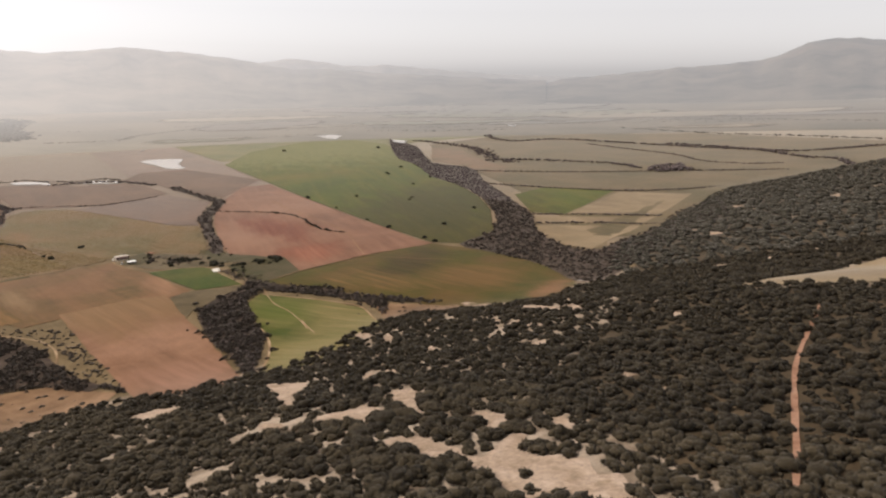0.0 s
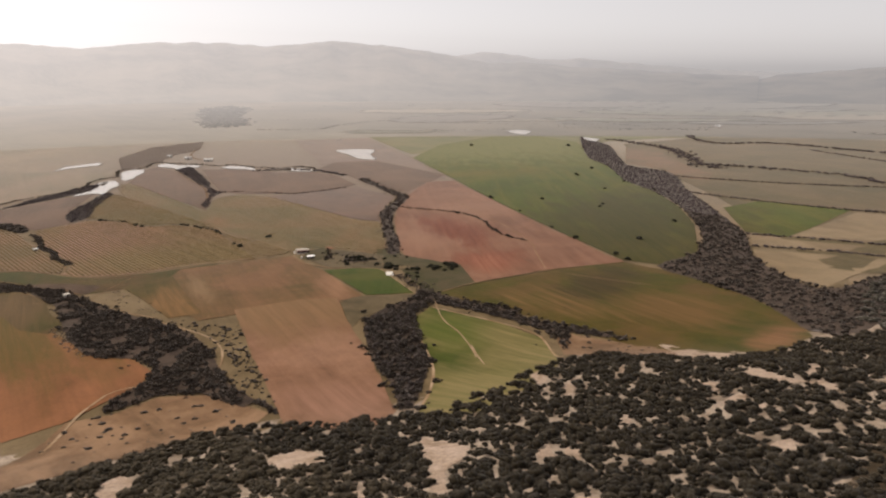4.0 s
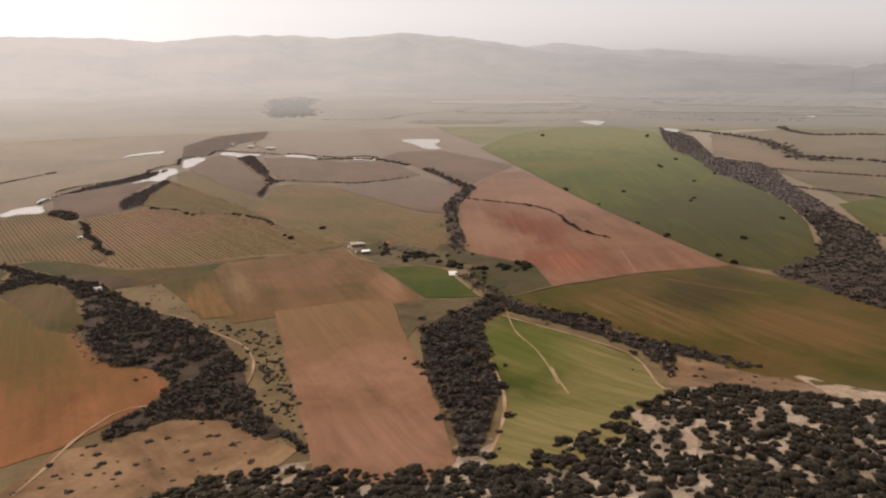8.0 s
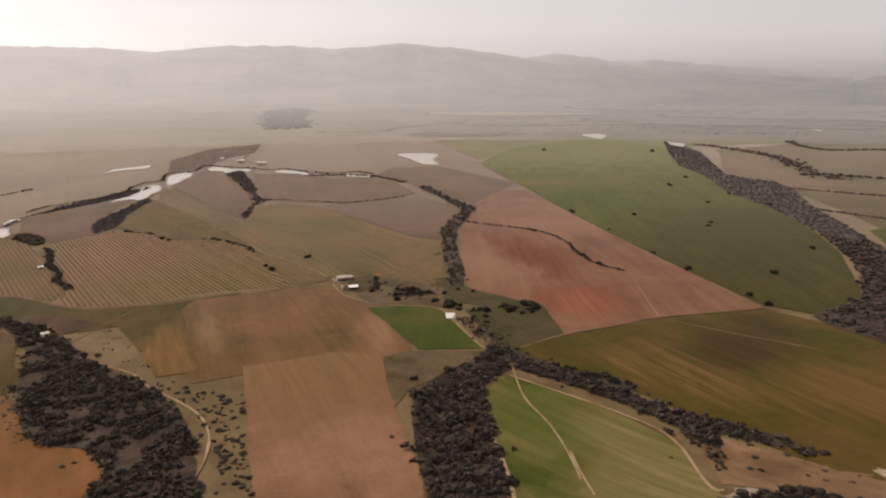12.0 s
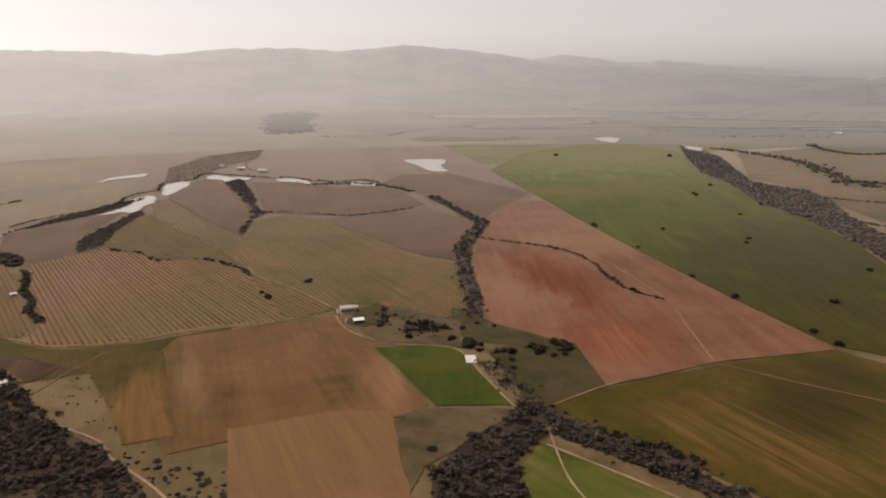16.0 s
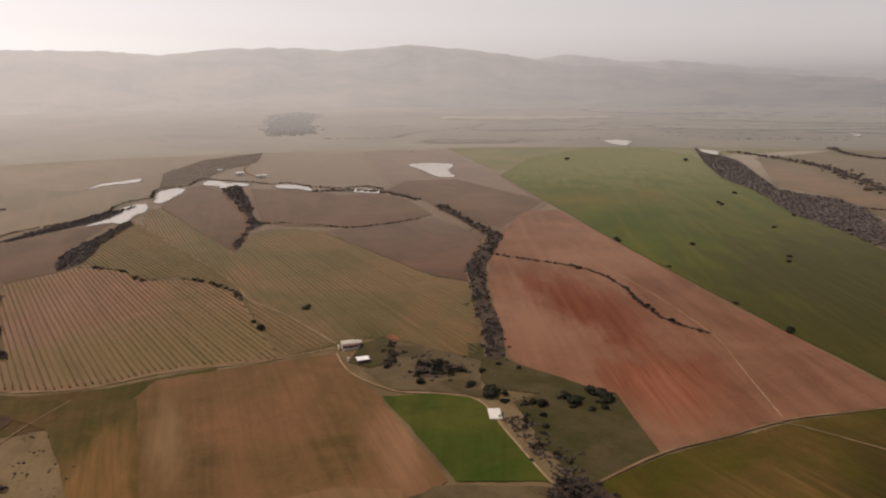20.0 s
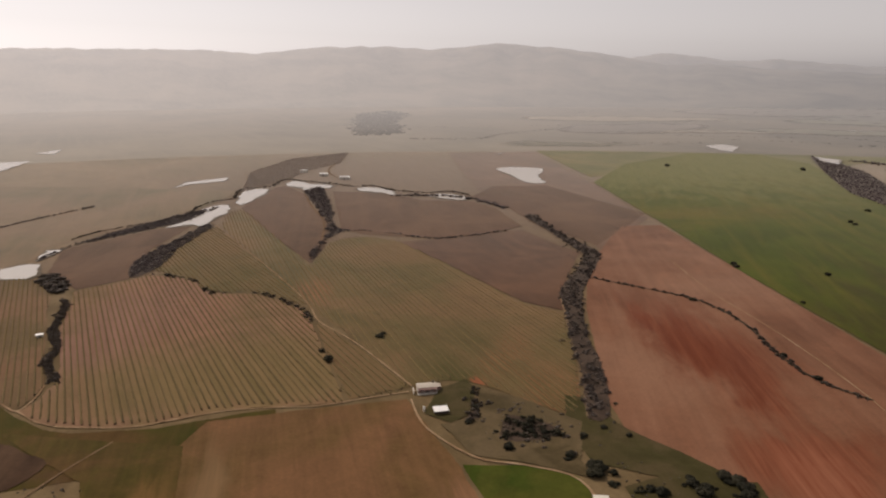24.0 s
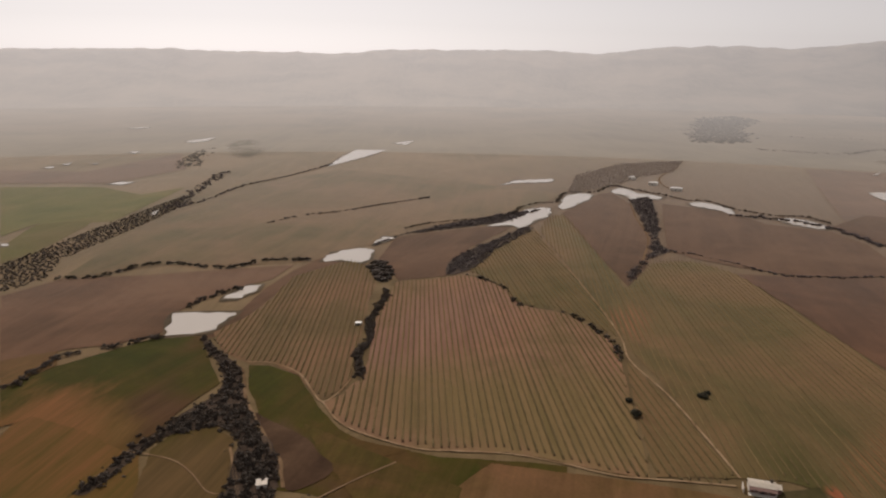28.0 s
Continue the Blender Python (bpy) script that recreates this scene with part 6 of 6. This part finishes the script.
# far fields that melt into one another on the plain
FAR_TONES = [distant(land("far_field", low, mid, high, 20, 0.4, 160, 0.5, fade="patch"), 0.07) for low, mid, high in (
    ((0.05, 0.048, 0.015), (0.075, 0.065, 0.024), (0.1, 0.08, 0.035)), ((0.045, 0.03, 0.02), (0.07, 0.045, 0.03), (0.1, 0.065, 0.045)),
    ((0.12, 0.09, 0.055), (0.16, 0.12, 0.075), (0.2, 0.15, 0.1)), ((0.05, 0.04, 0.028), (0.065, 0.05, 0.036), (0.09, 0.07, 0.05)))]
rng2 = np.random.default_rng(99)
for i in range(16):
    yaw, r0 = radians(rng2.uniform(0, 52)), 1450 + 1750 * rng2.random() ** 1.6
    out_, side_ = np.array([-math.sin(yaw), math.cos(yaw)]), np.array([math.cos(yaw), math.sin(yaw)])
    deep, wide = rng2.uniform(70, 210) * r0 / 1500, rng2.uniform(110, 300) * r0 / 1500
    quad = [out_ * (r0 + deep * u + rng2.uniform(-40, 40)) + side_ * (wide * v + deep * u * 0.5 + rng2.uniform(-50, 50)) for u, v in ((0, -1), (-0.3, 0.1), (0.1, 1), (1, 0.9), (1.15, -0.1), (0.9, -1))]
    if height(*quad[0]) < 25 and height(*quad[2]) < 25:
        ob = drape("field_far", quad, FAR_TONES[i % 4], 1.6, 60, 12, 3, None, 34)
        tagged(ob, "far field on the hazy plain", "field", kind="structure")
tagged(drape("field_far", [(-1389, -170), (-1584, -213), (-1585, -159), (-1391, -105), (-1275, -113)], FAR_TONES[0], 1.6, 60, 12, 3, None, 34), "far green field on the hazy plain", "field", kind="structure")
# thin bush belts and hedges far out on the plain
rng1 = np.random.default_rng(314)
belts = []
for i in range(18):
    yaw, r0 = math.radians(rng1.uniform(2, 60)), rng1.uniform(1500, 2900)
    c = np.array([-math.sin(yaw) * r0, math.cos(yaw) * r0])
    d = np.array([math.cos(yaw), math.sin(yaw)]) * rng1.uniform(60, 330) * r0 / 1600
    d = d + np.array([-math.sin(yaw), math.cos(yaw)]) * rng1.uniform(-120, 120)
    bend = np.array([-math.sin(yaw), math.cos(yaw)]) * rng1.uniform(-50, 50)
    belts.append(along([c - d, c - d * 0.3 + bend, c + d * 0.4 - bend * 0.6, c + d], 4.5, rng1.uniform(3, 12), 400 + i, 0.5))
for k, line in enumerate(FAR_BELTS):
    belts.append(along(line, 3.2, 14, 450 + k, 0.1))
belts = np.concatenate(belts)
belts = belts[height(belts[:, 0], belts[:, 1]) < 20]
thicket("far_bush", "thin dark bush belts scattered over the hazy plain", "wood", belts, rng1.uniform(4, 9, len(belts)), SPECK_CROWNS, DISTANT_WOOD, 55, 0.4)

# ---- yard trees, pasture shrubs ----
yard_trees = [(-400, 264), (-390, 259), (-381, 251), (-338, 267), (-336, 265), (-348, 266), (-355, 277), (-356, 286), (-367, 301), (-348, 289), (-323, 273), (-320, 274), (-314, 269), (-308, 264),
              (-319, 284), (-314, 283), (-316, 286), (-317, 294), (-313, 295), (-310, 294), (-308, 292), (-307, 284), (-305, 288), (-366, 265), (-363, 268), (-360, 271), (-330, 266), (-361, 253), (-334, 270)]
yard_sizes = [2.4, 2.6, 2.8, 6.2, 5.0, 3.8, 3.0, 2.4, 1.8, 2.5, 3.4, 4.2, 2.8, 2.8, 4.6, 5.0, 3.6, 4.6, 5.4, 5.0, 4.4, 2.8, 3.0, 2.8, 3.0, 2.8, 3.0, 3.8, 3.0]
yard_kinds = [tagged(tree_parts("tree", s + 7, 1.0, 0.9, NEAR_CROWNS, TREE), "dark bushy evergreen tree in rough pasture", "tree", "yard trees") for s in range(3)]
rt = random.Random(41)
for (tx, ty), ts in list(zip(yard_trees, yard_sizes)):
    for k in range(2 if ts > 3.2 else 1):
        yard_trees.append((tx + rt.uniform(-0.6, 0.6) * ts, ty + rt.uniform(-0.6, 0.6) * ts))
        yard_sizes.append(ts * rt.uniform(0.35, 0.65))
plant(yard_kinds, yard_trees, [0.85 * s for s in yard_sizes], 8)
shrub_kinds = [tagged(tree_parts("shrub", s + 11, 1.0, 0.6, MID_CROWNS, WOOD), "small low dark shrub on dry grass", "shrub", "pasture shrubs") for s in range(4)]
shrubs = [(-252, 82), (-246, 82), (-228, 82), (-223, 82), (-226, 100), (-227, 104), (-221, 106), (-221, 112), (-222, 88), (-226, 93), (-216, 66), (-237, 72),
          (-229, 72), (-209, 73), (-222, 73), (-237, 108), (-228, 113), (-227, 117), (-242, 128), (-249, 127), (-232, 126), (-223, 126), (-221, 123), (-214, 125), (-211, 124)]
shrubs += [(-273, 137), (-266, 136), (-251, 124), (-264, 138), (-267, 142), (-290, 148), (-278, 143), (-297, 145), (-298, 140), (-323, 143), (-331, 141), (-330, 137), (-323, 129), (-243, 132), (-305, 156), (-294, 152), (-237, 92), (-238, 85), (-238, 80), (-217, 93), (-237, 96)]
rs = np.random.default_rng(77)
loose = np.concatenate([spread_points([(-330, 140), (-300, 138), (-262, 133), (-240, 128), (-214, 126), (-226, 132), (-262, 142), (-300, 156)], 3.2, 71),
                        spread_points([(-236, 60), (-256, 76), (-250, 96), (-240, 112), (-214, 120), (-208, 104), (-212, 86)], 5.5, 72),
                        spread_points([(-195, 248), (-163, 257), (-150, 256), (-170, 236), (-184, 238)], 4.5, 73)])
loose = loose[rs.random(len(loose)) < 0.7]
shrubs = np.concatenate([np.array(shrubs, float), loose])[:290]
plant(shrub_kinds, shrubs, rs.uniform(0.9, 2.6, len(shrubs)), 9)

for poly, step, lo, hi, share, sd in (
        ([(-335, 136), (-310, 151), (-285, 148), (-255, 140), (-233, 131), (-240, 122), (-261, 132), (-278, 140), (-299, 141), (-324, 136)], 1.8, 0.7, 1.9, 0.4, 81),
        ([(-395, 266), (-386, 275), (-373, 282), (-364, 282), (-357, 276), (-366, 251), (-375, 251)], 1.5, 0.6, 2.0, 0.5, 82),
        ([(-372, 265), (-360, 274), (-355, 274), (-347, 267), (-355, 262), (-360, 257)], 1.5, 0.8, 2.4, 0.55, 83)) + (
        ([(-363, 282), (-357, 289), (-346, 286), (-326, 278), (-321, 296), (-306, 295), (-298, 287), (-300, 272), (-305, 263), (-314, 261), (-333, 269), (-348, 270)], 2.0, 0.4, 1.3, 0.3, 84),
        ([(-414, 122), (-407, 137), (-393, 146), (-363, 143), (-343, 140), (-365, 129)], 1.6, 0.4, 1.2, 0.4, 85),
        ([(-305, 210), (-296, 221), (-268, 201), (-273, 195)], 1.8, 0.3, 1.0, 0.3, 86)):
    p = spread_points(poly, step, sd)
    p = p[(value_noise(p[:, 0], p[:, 1], 5.0, sd) > -0.05) & (rs.random(len(p)) < share)]
    thicket("low_scrub", "scattered low dark shrubs on rough dry grass", "scrub", p, rs.uniform(lo, hi, len(p)), FAR_CROWNS, WOOD, sd, 0.7)

fringe = spread_points([(-363, 91), (-364, 104), (-316, 97), (-315, 91)], 1.5, 96)
thicket("low_scrub", "purple brown bare brush at the edge of the wood", "scrub", fringe, rs.uniform(0.6, 1.6, len(fringe)), FAR_CROWNS, BARE, 96, 0.7)
tufts = spread_points([(-318, 172), (-303, 203), (-231, 174), (-188, 148), (-203, 127), (-262, 146)], 3.4, 91)
tufts = tufts[rs.random(len(tufts)) < 0.42]
thicket("stubble_tufts", "small dark weed tufts in the brown stubble", "weeds", tufts, rs.uniform(0.35, 0.95, len(tufts)), SPECK_CROWNS, WOOD, 92, 0.3)
for poly, step, sd in (([(-400, 270), (-386, 277), (-363, 283), (-345, 268), (-351, 256), (-363, 244), (-384, 256)], 1.7, 93), ([(-326, 270), (-312, 296), (-280, 278), (-280, 252), (-298, 262)], 2.6, 94), ([(-380, 291), (-363, 292), (-334, 294), (-326, 280), (-342, 271), (-360, 280)], 2.2, 95)):
    p = spread_points(poly, step, sd)
    p = p[(value_noise(p[:, 0], p[:, 1], 7.0, sd) > -0.1) & (rs.random(len(p)) < 0.4)]
    thicket("low_scrub", "grey green knee-high scrub on rough pasture", "scrub", p, rs.uniform(0.3, 1.0, len(p)), SPECK_CROWNS, BARE, sd, 0.5)

# ---- buildings ----
WHITE_WALL = plain("lime_wash", (0.62, 0.57, 0.5), 0.8, 0.35, 1.2)
GREY_ROOF = plain("rusty_roof_sheet", (0.5, 0.44, 0.36), 0.5, 0.45, 0.9)
WHITE_ROOF = plain("white_roof_sheet", (0.82, 0.8, 0.77), 0.45, 0.12, 0.8)
DOOR_PAINT = plain("dark_door_paint", (0.07, 0.05, 0.04), 0.6, 0.3, 3)
PINK_WALL = plain("faded_pink_wall", (0.2, 0.12, 0.1), 0.85, 0.35, 1.0)
CONCRETE = plain("pale_concrete", (0.66, 0.62, 0.55), 0.8, 0.25, 1.0)
GLASS = plain("dark_window_glass", (0.03, 0.035, 0.04), 0.1, 0.1, 2, spec=0.6)


def box(name, lo, hi, material, parent, label="", bevel=0.02):
    bm = bmesh.new()
    size = [b - a for a, b in zip(lo, hi)]
    bmesh.ops.create_cube(bm, size=1, matrix=Matrix.Translation([(a + b) / 2 for a, b in zip(lo, hi)]) @ Matrix.Diagonal((*size, 1)))
    if bevel:
        bmesh.ops.bevel(bm, geom=bm.edges[:], offset=min(bevel, 0.3 * min(size)), segments=1, affect="EDGES")
    return part(name, bm, material, parent, label)


def sheet_roof(name, x0, x1, y0, y1, z0, z1, material, parent, label=""):
    """Corrugated roof sheet that rises from z0 at y0 to z1 at y1."""
    bm = bmesh.new()
    n = int((x1 - x0) / 0.22)
    top = []
    for i in range(n + 1):
        x = x0 + (x1 - x0) * i / n
        w = 0.03 if i % 2 else 0.0
        top.append([bm.verts.new((x, y0, z0 + w)), bm.verts.new((x, y1, z1 + w)), bm.verts.new((x, y1, z1 + w - 0.06)), bm.verts.new((x, y0, z0 + w - 0.06))])
    for p, q in zip(top, top[1:]):
        for k in range(4):
            bm.faces.new((p[k], q[k], q[(k + 1) % 4], p[(k + 1) % 4]))
    bm.faces.new(top[0])
    bm.faces.new(top[-1][::-1])
    bmesh.ops.recalc_face_normals(bm, faces=bm.faces[:])
    return part(name, bm, material, parent, label)


def site(name, x, y, turn, label, category):
    ob = new(name)
    ob.matrix_world = pose(x, y, float(height(x, y)) + 0.35, 0, 0, turn)
    return tagged(ob, label, category)


def cottage(x, y, turn):
    c = site("cottage", x, y, turn, "low farm cottage with grey sheet roof and dark verandah", "house")
    box("wall", (-3.8, -2.0, -0.6), (-3.6, 2.2, 2.5), WHITE_WALL, c)
    box("wall", (3.6, -2.0, -0.6), (3.8, 2.2, 2.5), WHITE_WALL, c)
    box("wall", (-3.6, 2.0, -0.6), (3.6, 2.2, 2.7), WHITE_WALL, c)
    front = box("wall", (-3.6, -2.0, -0.6), (3.6, -1.8, 2.5), PINK_WALL, c, "faded pink front wall")
    box("door", (-0.45, -2.06, 0.0), (0.45, -2.0, 2.0), DOOR_PAINT, c)
    for wx in (-2.6, 1.5):
        pane = box("window", (wx, -2.05, 0.8), (wx + 1.1, -2.0, 1.9), GLASS, c)
        box("window_frame", (wx - 0.06, -2.08, 0.74), (wx + 1.16, -2.05, 0.8), WHITE_WALL, pane)
        box("window_frame", (wx + 0.52, -2.08, 0.8), (wx + 0.58, -2.05, 1.9), WHITE_WALL, pane)
    sheet_roof("roof", -4.0, 4.0, 0.1, 2.5, 3.05, 2.6, GREY_ROOF, c)
    sheet_roof("roof", -4.0, 4.0, -2.2, 0.1, 2.6, 3.05, GREY_ROOF, c)
    sheet_roof("verandah_roof", -3.9, 3.9, -3.6, -2.2, 2.15, 2.5, PINK_WALL, c, "faded red lean-to verandah sheet")
    for px in (-3.7, -1.3, 1.3, 3.7):
        box("verandah_post", (px - 0.06, -3.5, -0.5), (px + 0.06, -3.38, 2.15), WHITE_WALL, c)
    box("stoep", (-3.9, -3.6, -0.6), (3.9, -2.0, 0.02), CONCRETE, c, "raised concrete stoep")
    box("chimney", (2.4, 1.4, 2.4), (3.1, 2.0, 3.9), DOOR_PAINT, c, "dark brick chimney")
    box("side_wall", (-5.4, -2.6, -0.6), (-5.15, 1.4, 1.5), WHITE_WALL, c, "low white garden wall")
    box("lean_to", (3.8, -0.6, -0.6), (5.4, 2.0, 1.8), PINK_WALL, c, "small pink lean-to room")
    sheet_roof("lean_to_roof", 3.8, 5.6, -0.8, 2.2, 1.85, 2.1, GREY_ROOF, c)
    return c


def shed(name, x, y, turn, w, d, h, roof, label, side=None):
    s = site(name, x, y, turn, label, "shed")
    wall = side or WHITE_WALL
    box("wall", (-w / 2, -d / 2, -0.6), (w / 2, -d / 2 + 0.12, h), wall, s)
    box("wall", (-w / 2, d / 2 - 0.12, -0.6), (w / 2, d / 2, h + 0.3), wall, s)
    box("wall", (-w / 2, -d / 2 + 0.12, -0.6), (-w / 2 + 0.12, d / 2 - 0.12, h), wall, s)
    box("wall", (w / 2 - 0.12, -d / 2 + 0.12, -0.6), (w / 2, d / 2 - 0.12, h), wall, s)
    box("door", (-0.5, -d / 2 - 0.05, 0), (0.5, -d / 2, min(1.9, h - 0.1)), DOOR_PAINT, s)
    sheet_roof("roof", -w / 2 - 0.3, w / 2 + 0.3, -d / 2 - 0.35, d / 2 + 0.35, h + 0.38, h + 0.45, roof, s)
    return s


home = cottage(-410.5, 251, 71)
home.scale = (0.92, 0.85, 0.8)
shed("white_shed", -392.5, 247, 72, 4.4, 3.0, 1.0, WHITE_ROOF, "small shed with bright white sheet roof on grass", DOOR_PAINT)
shed("hut", -415.5, 112, 100, 2.6, 2.4, 1.2, GREY_ROOF, "small hut with pale roof beside the wood")
shed("pump_house", -554, 126, 90, 2.8, 1.4, 0.9, WHITE_ROOF, "tiny pale pump house at the vineyard edge")
for fx, fy, ft, fw in ((-1082, 417, 20, 7), (-1036, 428, 60, 10), (-993, 440, 60, 12)):
    shed("farm_building", fx, fy, ft, fw, 6, 3, WHITE_ROOF, "distant white farm building by the river dams")


def reservoir(x, y, turn):
    r = site("reservoir", x, y, turn, "square concrete reservoir with pale flat cover", "reservoir")
    for lo, hi in (((-2.0, -3.4, -0.6), (2.0, -3.2, 0.3)), ((-2.0, 3.2, -0.6), (2.0, 3.4, 0.3)), ((-2.0, -3.2, -0.6), (-1.8, 3.2, 0.3)), ((1.8, -3.2, -0.6), (2.0, 3.2, 0.3))):
        box("wall", lo, hi, CONCRETE, r)
    sheet_roof("cover", -2.05, 2.05, -3.45, 3.45, 0.38, 0.4, CONCRETE, r)
    return r


reservoir(-324.5, 257.5, 57)


# white-washed gate pillar beside the farm road
pillar = site("gate_pillar", -397, 243, 20, "small white-washed gate pillar beside the dirt road", "pillar")
box("shaft", (-0.3, -0.3, -0.5), (0.3, 0.3, 1.2), WHITE_ROOF, pillar)
box("cap", (-0.38, -0.38, 1.2), (0.38, 0.38, 1.32), CONCRETE, pillar)
